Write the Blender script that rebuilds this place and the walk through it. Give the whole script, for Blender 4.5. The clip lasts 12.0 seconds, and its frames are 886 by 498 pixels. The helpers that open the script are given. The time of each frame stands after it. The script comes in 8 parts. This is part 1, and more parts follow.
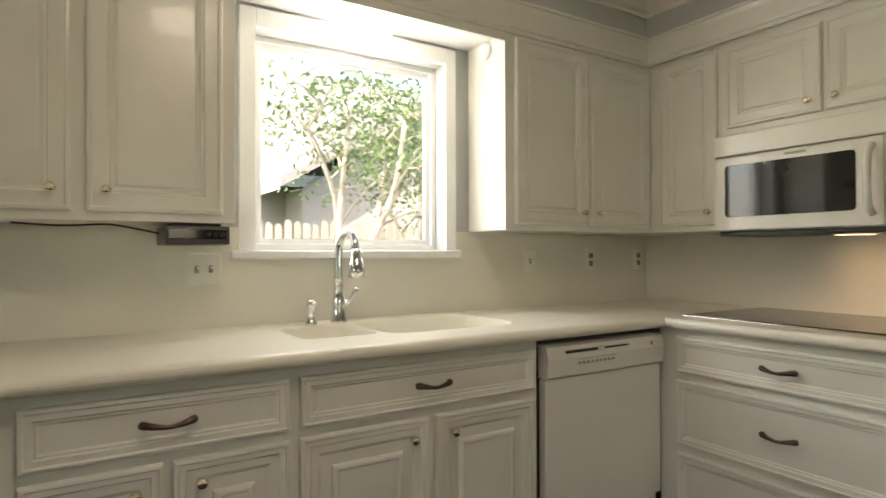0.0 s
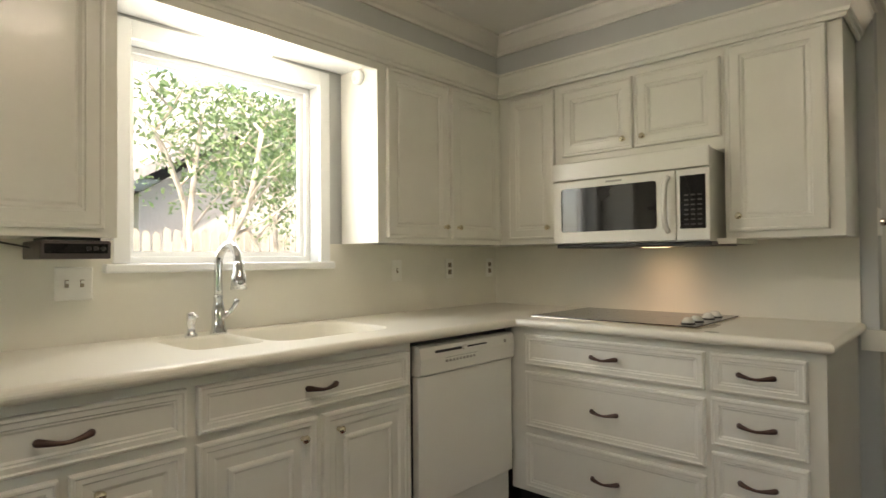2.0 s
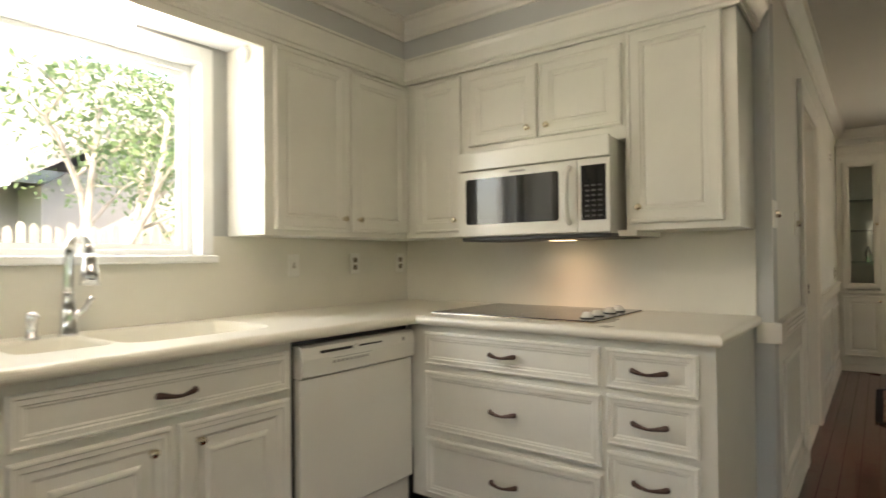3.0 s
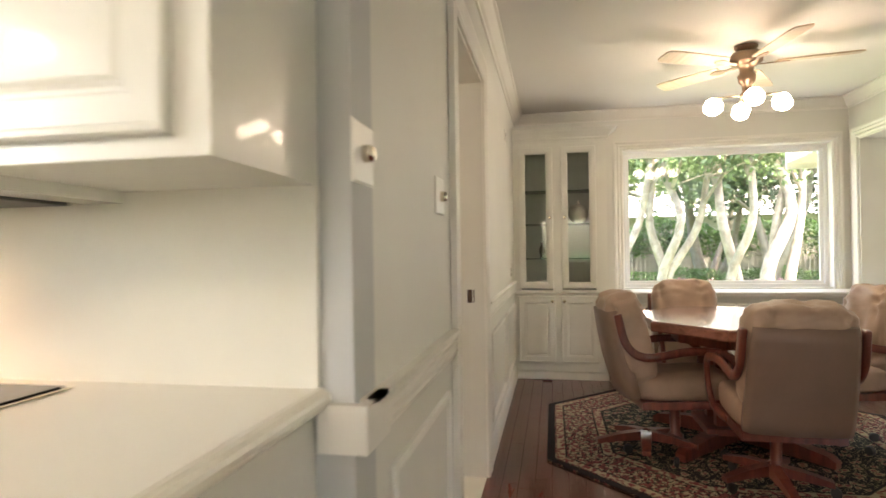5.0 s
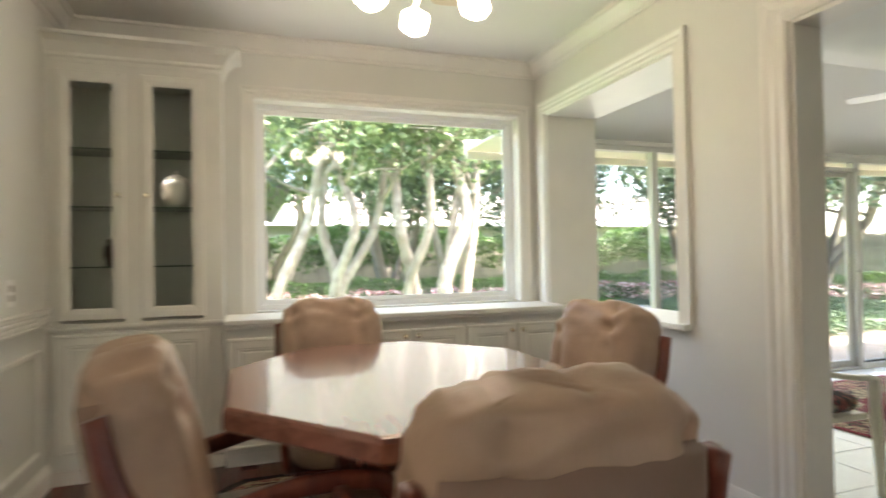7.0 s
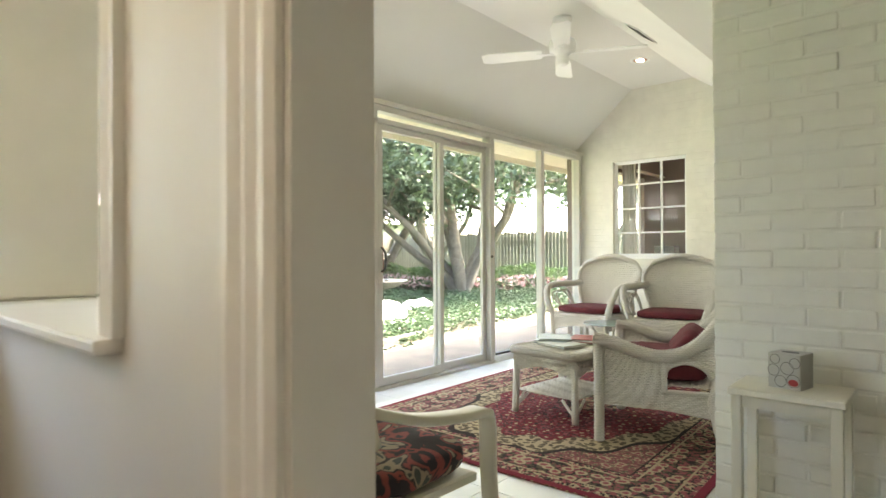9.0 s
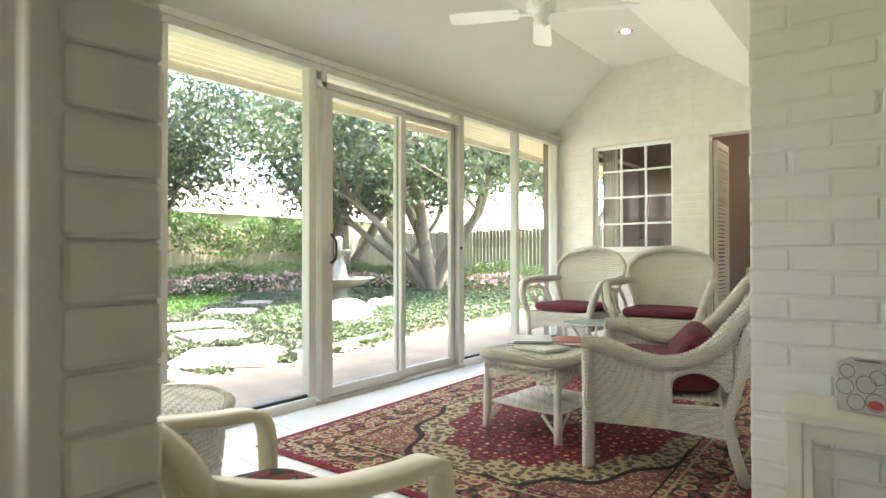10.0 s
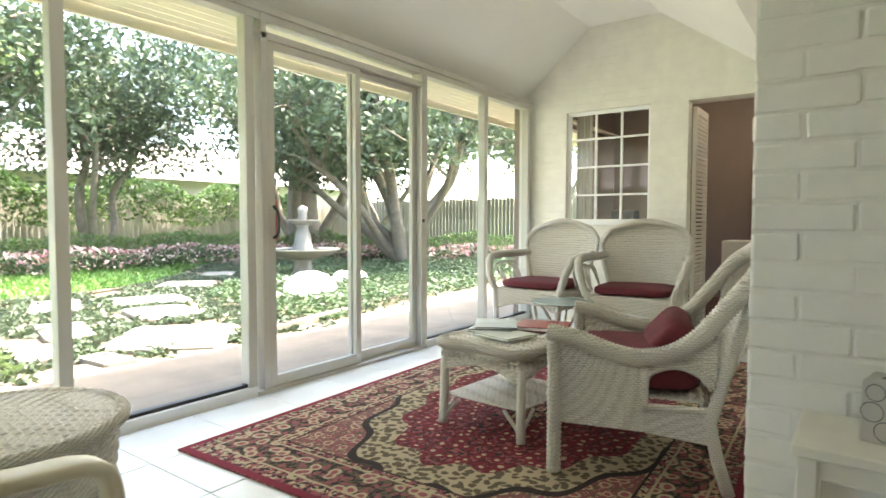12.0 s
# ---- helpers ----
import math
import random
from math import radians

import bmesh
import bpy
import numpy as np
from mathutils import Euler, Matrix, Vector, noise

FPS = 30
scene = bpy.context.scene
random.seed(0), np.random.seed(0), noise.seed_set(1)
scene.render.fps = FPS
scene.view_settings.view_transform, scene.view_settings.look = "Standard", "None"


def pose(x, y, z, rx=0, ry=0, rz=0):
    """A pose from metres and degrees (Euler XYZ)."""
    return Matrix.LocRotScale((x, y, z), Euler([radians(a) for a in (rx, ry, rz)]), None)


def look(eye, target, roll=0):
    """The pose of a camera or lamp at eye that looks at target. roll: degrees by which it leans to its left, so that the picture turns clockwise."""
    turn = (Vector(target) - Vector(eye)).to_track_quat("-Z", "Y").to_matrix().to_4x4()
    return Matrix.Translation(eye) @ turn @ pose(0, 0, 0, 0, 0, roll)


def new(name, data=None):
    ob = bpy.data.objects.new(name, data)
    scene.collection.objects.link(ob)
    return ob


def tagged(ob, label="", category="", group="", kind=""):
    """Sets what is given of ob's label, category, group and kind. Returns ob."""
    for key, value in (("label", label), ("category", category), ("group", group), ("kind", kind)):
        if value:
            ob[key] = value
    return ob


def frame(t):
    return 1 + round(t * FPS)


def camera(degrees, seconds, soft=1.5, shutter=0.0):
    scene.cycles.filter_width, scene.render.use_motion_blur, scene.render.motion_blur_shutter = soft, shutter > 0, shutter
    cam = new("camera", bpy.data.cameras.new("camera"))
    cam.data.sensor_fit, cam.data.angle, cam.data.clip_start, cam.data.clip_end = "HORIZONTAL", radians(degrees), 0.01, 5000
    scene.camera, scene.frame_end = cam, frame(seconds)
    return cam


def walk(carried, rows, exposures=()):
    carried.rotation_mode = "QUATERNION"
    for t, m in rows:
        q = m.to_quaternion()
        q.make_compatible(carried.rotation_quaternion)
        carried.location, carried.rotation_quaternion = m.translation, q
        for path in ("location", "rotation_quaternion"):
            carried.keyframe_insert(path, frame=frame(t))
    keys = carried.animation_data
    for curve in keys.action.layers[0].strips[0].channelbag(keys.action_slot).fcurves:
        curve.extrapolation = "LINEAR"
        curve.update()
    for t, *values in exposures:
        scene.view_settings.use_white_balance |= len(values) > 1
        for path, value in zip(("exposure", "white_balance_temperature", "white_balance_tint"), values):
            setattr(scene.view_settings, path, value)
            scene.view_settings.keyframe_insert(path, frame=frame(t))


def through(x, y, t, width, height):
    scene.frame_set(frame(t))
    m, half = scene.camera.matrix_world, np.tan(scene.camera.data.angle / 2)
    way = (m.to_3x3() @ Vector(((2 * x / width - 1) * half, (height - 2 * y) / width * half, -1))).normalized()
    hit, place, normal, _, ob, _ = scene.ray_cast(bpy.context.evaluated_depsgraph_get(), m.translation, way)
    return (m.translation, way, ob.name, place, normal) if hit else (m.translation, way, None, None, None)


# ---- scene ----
cam = camera(75.1, 12.0, soft=1.5, shutter=0.4)
PATH = [
    (0, (0.555, 0.41, 1.176), (1.616, 2.105, 1.19), -0.2),
    (0.5, (0.452, 0.48, 1.185), (1.712, 2.033, 1.194), -0.2),
    (1, (0.387, 0.462, 1.194), (1.753, 1.922, 1.211), -0.3),
    (1.5, (0.346, 0.379, 1.191), (1.769, 1.784, 1.221), -0.4),
    (2, (0.325, 0.315, 1.196), (1.795, 1.672, 1.23), -0.5),
    (2.5, (0.344, 0.253, 1.19), (1.865, 1.551, 1.227), -0.5),
    (3, (0.585, 0.253, 1.167), (2.176, 1.464, 1.197), -0.6),
    (3.5, (0.958, 0.294, 1.162), (2.687, 1.3, 1.18), -0.6),
    (3.7, (1.147, 0.286, 1.161), (2.936, 1.181, 1.172), -0.5),
    (5.3, (2.677, 0.246, 1.14), (4.654, 0.547, 1.154), -0.9),
    (5.5, (2.933, 0.23, 1.133), (4.917, 0.482, 1.146), -0.9),
    (6, (3.458, 0.196, 1.119), (5.458, 0.228, 1.135), -0.8),
    (6.5, (3.89, -0.064, 1.091), (5.876, -0.297, 1.125), -1.0),
    (7, (4.249, -0.329, 1.093), (6.141, -0.975, 1.128), -1.0),
    (7.5, (4.437, -0.723, 1.137), (6.158, -1.742, 1.132), -1.6),
    (7.7, (4.543, -0.896, 1.137), (6.193, -2.025, 1.132), -1.6),
    (9.3, (5.344, -2.025, 0.894), (6.625, -3.561, 0.913), -0.1),
    (9.5, (5.423, -2.14, 0.883), (6.687, -3.69, 0.903), -0.1),
    (10, (5.541, -2.331, 0.858), (6.786, -3.896, 0.873), -0.1),
    (10.5, (5.601, -2.445, 0.862), (6.843, -4.013, 0.855), -0.1),
    (11, (5.661, -2.502, 0.857), (6.901, -4.071, 0.812), -0.0),
    (11.5, (5.7, -2.546, 0.866), (6.931, -4.121, 0.789), 0.1),
    (12, (5.67, -2.668, 0.894), (6.846, -4.283, 0.799), 0.1),
]
EXPOSURES = [(0, 3.05, 7500, 14), (2.5, 3.2, 7500, 14), (3.5, 3.8, 7500, 15), (5.5, 4.5, 7100, 19), (6.0, 4.4, 6900, 18), (7.0, 4.15, 6900, 15), (7.7, 3.95, 7000, 14), (9.3, 4.3, 7300, 14), (12, 4.1, 7200, 13)]
walk(cam, [(t, look(eye, target, roll)) for t, eye, target, roll in PATH], EXPOSURES)

# ---- world and large lights ----
SUN_EL, SUN_AZ = 60.0, 214.0      # degrees; azimuth clockwise from +y
world = bpy.data.worlds.new("world")
scene.world = world
world.use_nodes = True
wn = world.node_tree
sky = wn.nodes.new("ShaderNodeTexSky")
sky.sky_type, sky.sun_disc = "NISHITA", False
sky.sun_elevation, sky.sun_rotation = radians(SUN_EL), radians(SUN_AZ)
sky.air_density, sky.dust_density = 1.0, 3.0
wn.links.new(sky.outputs[0], wn.nodes["Background"].inputs[0])
wn.nodes["Background"].inputs[1].default_value = 0.15
sun = bpy.data.lights.new("sun", "SUN")
sun.energy, sun.angle, sun.color = 2.2, radians(0.6), (1.0, 0.95, 0.86)
sun_ob = new("sun", sun)
se, sa = radians(SUN_EL), radians(SUN_AZ)
sun_ob.matrix_basis = look((math.sin(sa) * math.cos(se) * 60, math.cos(sa) * math.cos(se) * 60, math.sin(se) * 60), (0, 0, 0))


def bulb(name, at, power, radius, colour):
    lamp = bpy.data.lights.new(name, "POINT")
    lamp.energy, lamp.shadow_soft_size, lamp.color = power, radius, colour
    ob = new(name, lamp)
    ob.location = at
    return ob


def sky_light(name, at, facing, w, h, power):
    """A flat lamp added in a window's opening, facing into the room, to boost the sky's light."""
    lamp = bpy.data.lights.new(name, "AREA")
    lamp.shape, lamp.size, lamp.size_y = "RECTANGLE", w, h
    lamp.energy, lamp.color = power, (0.97, 1.0, 0.94)
    new(name, lamp).matrix_basis = look(at, [a + b for a, b in zip(at, facing)])


sky_light("sink_window_light", (1.515, 2.685, 1.605), (0, -1, 0), 0.74, 0.74, 1.0)
sky_light("picture_window_light", (7.95, -1.2525, 1.4325), (-1, 0, 0), 1.6, 1.14, 0.4)
sky_light("glass_wall_light", (8.30, -5.2, 0.98), (-1, 0, 0), 4.9, 1.9, 2.0)

# ---- materials ----


def mat(name, colour, rough=0.5, metal=0.0, vary=0.06, scale=6.0, grain=0.0, gscale=120.0, bump=0.0, coat=0.0, second=None, island=False, spec=0.5):
    """Principled paint, plastic, metal, stone: colour varied at two scales, with fine relief."""
    m = bpy.data.materials.new(name)
    m.use_nodes = True
    t = m.node_tree
    p = t.nodes["Principled BSDF"]
    p.inputs["Roughness"].default_value, p.inputs["Metallic"].default_value = rough, metal
    p.inputs["Coat Weight"].default_value = coat
    p.inputs["Specular IOR Level"].default_value = spec
    co = t.nodes.new("ShaderNodeTexCoord")
    n1 = t.nodes.new("ShaderNodeTexNoise")
    n1.inputs["Scale"].default_value, n1.inputs["Detail"].default_value = scale, 5
    t.links.new(co.outputs["Object"], n1.inputs["Vector"])
    n2 = t.nodes.new("ShaderNodeTexNoise")
    n2.inputs["Scale"].default_value, n2.inputs["Detail"].default_value = gscale, 3
    t.links.new(co.outputs["Object"], n2.inputs["Vector"])
    mix = t.nodes.new("ShaderNodeMix")
    mix.data_type = "RGBA"
    lo = tuple(max(0, c * (1 - vary)) for c in colour)
    hi = tuple(min(1, c * (1 + vary)) for c in colour)
    if second:
        lo, hi = colour, second
    mix.inputs["A"].default_value, mix.inputs["B"].default_value = (*lo, 1), (*hi, 1)
    ramp = t.nodes.new("ShaderNodeMapRange")
    ramp.inputs["From Min"].default_value, ramp.inputs["From Max"].default_value = 0.3, 0.7
    t.links.new(n1.outputs["Fac"], ramp.inputs["Value"])
    last = ramp.outputs["Result"]
    if grain:
        mul = t.nodes.new("ShaderNodeMath")
        mul.operation, mul.use_clamp = "ADD", True
        g = t.nodes.new("ShaderNodeMapRange")
        g.inputs["To Min"].default_value, g.inputs["To Max"].default_value = -grain, grain
        t.links.new(n2.outputs["Fac"], g.inputs["Value"])
        t.links.new(last, mul.inputs[0])
        t.links.new(g.outputs["Result"], mul.inputs[1])
        last = mul.outputs[0]
    if island:
        gi = t.nodes.new("ShaderNodeNewGeometry")
        oi = t.nodes.new("ShaderNodeObjectInfo")
        a = t.nodes.new("ShaderNodeMath")
        a.operation = "ADD"
        t.links.new(gi.outputs["Random Per Island"], a.inputs[0])
        t.links.new(oi.outputs["Random"], a.inputs[1])
        b = t.nodes.new("ShaderNodeMath")
        b.operation = "FRACT"
        t.links.new(a.outputs[0], b.inputs[0])
        c = t.nodes.new("ShaderNodeMix")
        c.data_type = "FLOAT"
        c.inputs[0].default_value = 0.6
        t.links.new(last, c.inputs[2])
        t.links.new(b.outputs[0], c.inputs[3])
        last = c.outputs[0]
    t.links.new(last, mix.inputs["Factor"])
    t.links.new(mix.outputs["Result"], p.inputs["Base Color"])
    rr = t.nodes.new("ShaderNodeMapRange")
    rr.inputs["To Min"].default_value, rr.inputs["To Max"].default_value = max(0.02, rough - 0.02), min(1, rough + 0.02)
    t.links.new(n1.outputs["Fac"], rr.inputs["Value"])
    t.links.new(rr.outputs["Result"], p.inputs["Roughness"])
    if bump:
        bm_ = t.nodes.new("ShaderNodeBump")
        bm_.inputs["Strength"].default_value, bm_.inputs["Distance"].default_value = bump, 0.002
        t.links.new(n2.outputs["Fac"], bm_.inputs["Height"])
        t.links.new(bm_.outputs["Normal"], p.inputs["Normal"])
    return m


def glowing(name, colour, strength):
    m = bpy.data.materials.new(name)
    m.use_nodes = True
    p = m.node_tree.nodes["Principled BSDF"]
    p.inputs["Base Color"].default_value = (*colour, 1)
    p.inputs["Emission Color"].default_value = (*colour, 1)
    p.inputs["Emission Strength"].default_value = strength
    p.inputs["Roughness"].default_value = 0.2
    return m


def clear_glass(name, tint=(0.98, 1, 0.99)):
    """A thin pane: straight through, with more gloss at a slant."""
    m = bpy.data.materials.new(name)
    m.use_nodes = True
    t = m.node_tree
    t.nodes.remove(t.nodes["Principled BSDF"])
    a, b, mx, lw, pw, sc = (t.nodes.new("ShaderNode" + k) for k in ("BsdfTransparent", "BsdfGlossy", "MixShader", "LayerWeight", "Math", "Math"))
    a.inputs[0].default_value = (*tint, 1)
    b.inputs["Roughness"].default_value = 0.01
    pw.operation, pw.inputs[1].default_value = "POWER", 4.0
    sc.operation, sc.inputs[1].default_value, sc.inputs[2].default_value = "MULTIPLY_ADD", 0.45, 0.025
    t.links.new(lw.outputs["Facing"], pw.inputs[0])
    t.links.new(pw.outputs[0], sc.inputs[0])
    t.links.new(sc.outputs[0], mx.inputs[0])
    t.links.new(a.outputs[0], mx.inputs[1])
    t.links.new(b.outputs[0], mx.inputs[2])
    t.links.new(mx.outputs[0], t.nodes["Material Output"].inputs[0])
    return m


def wood(name, dark, light, rough=0.3, scale=(1, 14, 14), coat=0.3):
    m = mat(name, dark, rough, 0, coat=coat)
    t = m.node_tree
    p = t.nodes["Principled BSDF"]
    co = t.nodes.new("ShaderNodeTexCoord")
    mp = t.nodes.new("ShaderNodeMapping")
    mp.inputs["Scale"].default_value = scale
    nz = t.nodes.new("ShaderNodeTexNoise")
    nz.inputs["Scale"].default_value, nz.inputs["Detail"].default_value, nz.inputs["Distortion"].default_value = 3.0, 6, 0.6
    oi = t.nodes.new("ShaderNodeObjectInfo")
    cr = t.nodes.new("ShaderNodeValToRGB")
    cr.color_ramp.elements[0].color, cr.color_ramp.elements[1].color = (*dark, 1), (*light, 1)
    cr.color_ramp.elements[0].position, cr.color_ramp.elements[1].position = 0.3, 0.72
    ad = t.nodes.new("ShaderNodeMath")
    ad.operation = "MULTIPLY_ADD"
    ad.inputs[1].default_value, ad.inputs[2].default_value = 0.3, -0.15
    su = t.nodes.new("ShaderNodeMath")
    su.operation = "ADD"
    t.links.new(co.outputs["Object"], mp.inputs["Vector"])
    t.links.new(mp.outputs[0], nz.inputs["Vector"])
    t.links.new(oi.outputs["Random"], ad.inputs[0])
    t.links.new(nz.outputs["Fac"], su.inputs[0])
    t.links.new(ad.outputs[0], su.inputs[1])
    t.links.new(su.outputs[0], cr.inputs[0])
    t.links.new(cr.outputs[0], p.inputs["Base Color"])
    return m


CAB = mat("cream cabinet paint", (0.73, 0.72, 0.655), 0.32, vary=0.05, scale=3, grain=0.15, gscale=60, bump=0.08, coat=0.15)
COUNTER = mat("cream solid surface", (0.80, 0.775, 0.68), 0.28, vary=0.012, scale=1.5, grain=0.3, gscale=220)
SPLASH = mat("cream backsplash", (0.76, 0.74, 0.66), 0.38, vary=0.03, scale=4, grain=0.2, gscale=160)
TRIM = mat("warm white trim paint", (0.78, 0.76, 0.70), 0.35, vary=0.04, scale=3, bump=0.06, gscale=60)
WHITE = mat("white window paint", (0.84, 0.85, 0.84), 0.35, vary=0.03, scale=4)
WALLG = mat("grey green wall paint", (0.50, 0.51, 0.50), 0.6, vary=0.04, scale=2, bump=0.12, gscale=180)
WALLC = mat("cream wall paint", (0.70, 0.69, 0.635), 0.55, vary=0.04, scale=1.5, bump=0.12, gscale=180)
WALLL = mat("pale laundry wall paint", (0.62, 0.62, 0.58), 0.6, vary=0.04, scale=1.5, bump=0.12, gscale=180)
CEIL = mat("ceiling paint", (0.74, 0.73, 0.69), 0.7, vary=0.03, scale=1.2, bump=0.2, gscale=90)
SUNCEIL = mat("sunroom ceiling paint", (0.80, 0.80, 0.77), 0.6, vary=0.03, scale=1.0, bump=0.1, gscale=90)
BRICKP = mat("painted brick", (0.76, 0.755, 0.69), 0.42, vary=0.03, scale=9, bump=1.0, gscale=22, grain=0.25)
APPL = mat("white appliance enamel", (0.78, 0.77, 0.71), 0.25, vary=0.02, scale=3, coat=0.3)
STEELW = mat("painted aluminium frame", (0.58, 0.57, 0.53), 0.35, 0.2, vary=0.05, scale=5)
BLACKG = mat("black glass", (0.012, 0.012, 0.013), 0.06, 0, vary=0.1, spec=0.45)
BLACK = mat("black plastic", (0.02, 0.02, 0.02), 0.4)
CHROME = mat("chrome", (0.75, 0.76, 0.78), 0.08, 1.0, vary=0.03)
BRASS = mat("polished brass", (0.75, 0.68, 0.52), 0.18, 1.0, vary=0.05)
NICKEL = mat("aged nickel", (0.62, 0.56, 0.46), 0.22, 1.0, vary=0.06)
BRONZE = mat("dark bronze", (0.10, 0.065, 0.055), 0.3, 0.8, vary=0.2, scale=30)
GLASS = clear_glass("window glass")
CABGLASS = clear_glass("cabinet glass", (0.9, 0.92, 0.9))
GREY = mat("grey print", (0.35, 0.34, 0.31), 0.6)
CHERRY = wood("cherry wood", (0.16, 0.055, 0.042), (0.30, 0.125, 0.09), 0.2, (1.2, 12, 12), 0.5)
CHERRYD = wood("dark cherry wood", (0.10, 0.022, 0.016), (0.24, 0.06, 0.035), 0.3, (8, 8, 1.5), 0.3)
PLANK = wood("red brown floor wood", (0.065, 0.013, 0.010), (0.165, 0.040, 0.027), 0.24, (1.0, 9, 9), 0.25)
LEATHER = mat("tan leather", (0.43, 0.305, 0.225), 0.42, vary=0.14, scale=7, bump=0.35, gscale=90)
# chair backs turned from the window: their shade is put into this darker tan
LEATHERD = mat("smooth tan leather back with shade in it", (0.23, 0.152, 0.112), 0.45, vary=0.1, scale=5, bump=0.25, gscale=120)
WICKER = mat("white painted wicker", (0.84, 0.82, 0.75), 0.5, vary=0.08, scale=14, grain=0.4, gscale=90, island=True)
# woven relief: strands that turn over and under uprights
wt = WICKER.node_tree
wc, wx_, wj = wt.nodes.new("ShaderNodeTexCoord"), wt.nodes.new("ShaderNodeSeparateXYZ"), wt.nodes.new("ShaderNodeCombineXYZ")
wa, wb = wt.nodes.new("ShaderNodeMath"), wt.nodes.new("ShaderNodeTexBrick")
wt.links.new(wc.outputs["Object"], wx_.inputs[0])
wt.links.new(wx_.outputs["X"], wa.inputs[0])
wt.links.new(wx_.outputs["Y"], wa.inputs[1])
wz = wt.nodes.new("ShaderNodeMath")
wz.operation, wz.inputs[2].default_value = "MULTIPLY_ADD", 0.0
wt.links.new(wx_.outputs["Y"], wz.inputs[0])
wz.inputs[1].default_value = 0.35
wt.links.new(wx_.outputs["Z"], wz.inputs[2])
wt.links.new(wa.outputs[0], wj.inputs["X"])
wt.links.new(wz.outputs[0], wj.inputs["Y"])
wt.links.new(wj.outputs[0], wb.inputs["Vector"])
for key, val in (("Scale", 1.0), ("Mortar Size", 0.0024), ("Mortar Smooth", 1.0), ("Brick Width", 0.022), ("Row Height", 0.0085)):
    wb.inputs[key].default_value = val
wu = wt.nodes.new("ShaderNodeBump")
wu.invert = True
wu.inputs["Strength"].default_value, wu.inputs["Distance"].default_value = 1.0, 0.005
wt.links.new(wb.outputs["Fac"], wu.inputs["Height"])
wm = wt.nodes.new("ShaderNodeMix")
wm.data_type = "RGBA"
wm.inputs["B"].default_value = (0.54, 0.51, 0.44, 1)
old = wt.nodes["Principled BSDF"].inputs["Base Color"].links[0].from_socket
wt.links.new(old, wm.inputs["A"])
wg = wt.nodes.new("ShaderNodeMath")
wg.operation = "MULTIPLY"
wg.inputs[1].default_value = 0.75
wt.links.new(wb.outputs["Fac"], wg.inputs[0])
wt.links.new(wg.outputs[0], wm.inputs["Factor"])
wt.links.new(wm.outputs["Result"], wt.nodes["Principled BSDF"].inputs["Base Color"])
wt.links.new(wu.outputs["Normal"], wt.nodes["Principled BSDF"].inputs["Normal"])
BURG = mat("burgundy cushion cloth", (0.11, 0.012, 0.02), 0.85, vary=0.25, scale=12, bump=0.7, gscale=160)
TILE = mat("white floor tile", (0.74, 0.77, 0.78), 0.16, vary=0.04, scale=5, coat=0.3)
GROUT = mat("tile grout", (0.55, 0.56, 0.55), 0.8)
PLASTIC = mat("cream plastic", (0.76, 0.72, 0.58), 0.35, vary=0.03)

# ---- building helpers ----
W = {}


def thing(name, at, label, category, group=""):
    ob = new(name)
    ob.empty_display_size = 0.1
    ob.matrix_basis = Matrix.Translation(at) if not isinstance(at, Matrix) else at
    W[ob] = ob.matrix_basis.copy()
    return tagged(ob, label, category, group)


def finish(bm, name, material, smooth=False):
    bmesh.ops.recalc_face_normals(bm, faces=bm.faces)
    me = bpy.data.meshes.new(name)
    bm.to_mesh(me)
    bm.free()
    if smooth:
        me.shade_smooth()
    for mt in (material if isinstance(material, (list, tuple)) else [material]):
        me.materials.append(mt)
    return me


def part(name, bm, material, parent, label="", at=None, smooth=False):
    """One mesh under a thing or a part. Its vertices are in world metres, or local to the pose at."""
    me = bm if isinstance(bm, bpy.types.Mesh) else finish(bm, name, material, smooth)
    ob = new(name, me)
    m = at if at is not None else Matrix.Identity(4)
    ob.parent = parent
    ob.matrix_basis = W[parent].inverted() @ m
    W[ob] = m.copy()
    if label:
        tagged(ob, label)
    return ob


def solo(name, bm, material, label, category, group="", kind="", at=None, smooth=False):
    me = bm if isinstance(bm, bpy.types.Mesh) else finish(bm, name, material, smooth)
    ob = new(name, me)
    if at is not None:
        ob.matrix_basis = at
    W[ob] = ob.matrix_basis.copy()
    return tagged(ob, label, category, group, kind)


def bx(bm, x0, x1, y0, y1, z0, z1, bev=0.0, mi=0):
    x0, x1, y0, y1, z0, z1 = min(x0, x1), max(x0, x1), min(y0, y1), max(y0, y1), min(z0, z1), max(z0, z1)
    m = Matrix.Translation(((x0 + x1) / 2, (y0 + y1) / 2, (z0 + z1) / 2)) @ Matrix.Diagonal((x1 - x0, y1 - y0, z1 - z0, 1))
    vs = bmesh.ops.create_cube(bm, size=1, matrix=m)["verts"]
    fs = {f for v in vs for f in v.link_faces}
    for f in fs:
        f.material_index = mi
    if bev:
        es = {e for v in vs for e in v.link_edges}
        bmesh.ops.bevel(bm, geom=list(es), offset=bev, segments=2, affect="EDGES", profile=0.6)
    return bm


def box(x0, x1, y0, y1, z0, z1, bev=0.0):
    return bx(bmesh.new(), x0, x1, y0, y1, z0, z1, bev)


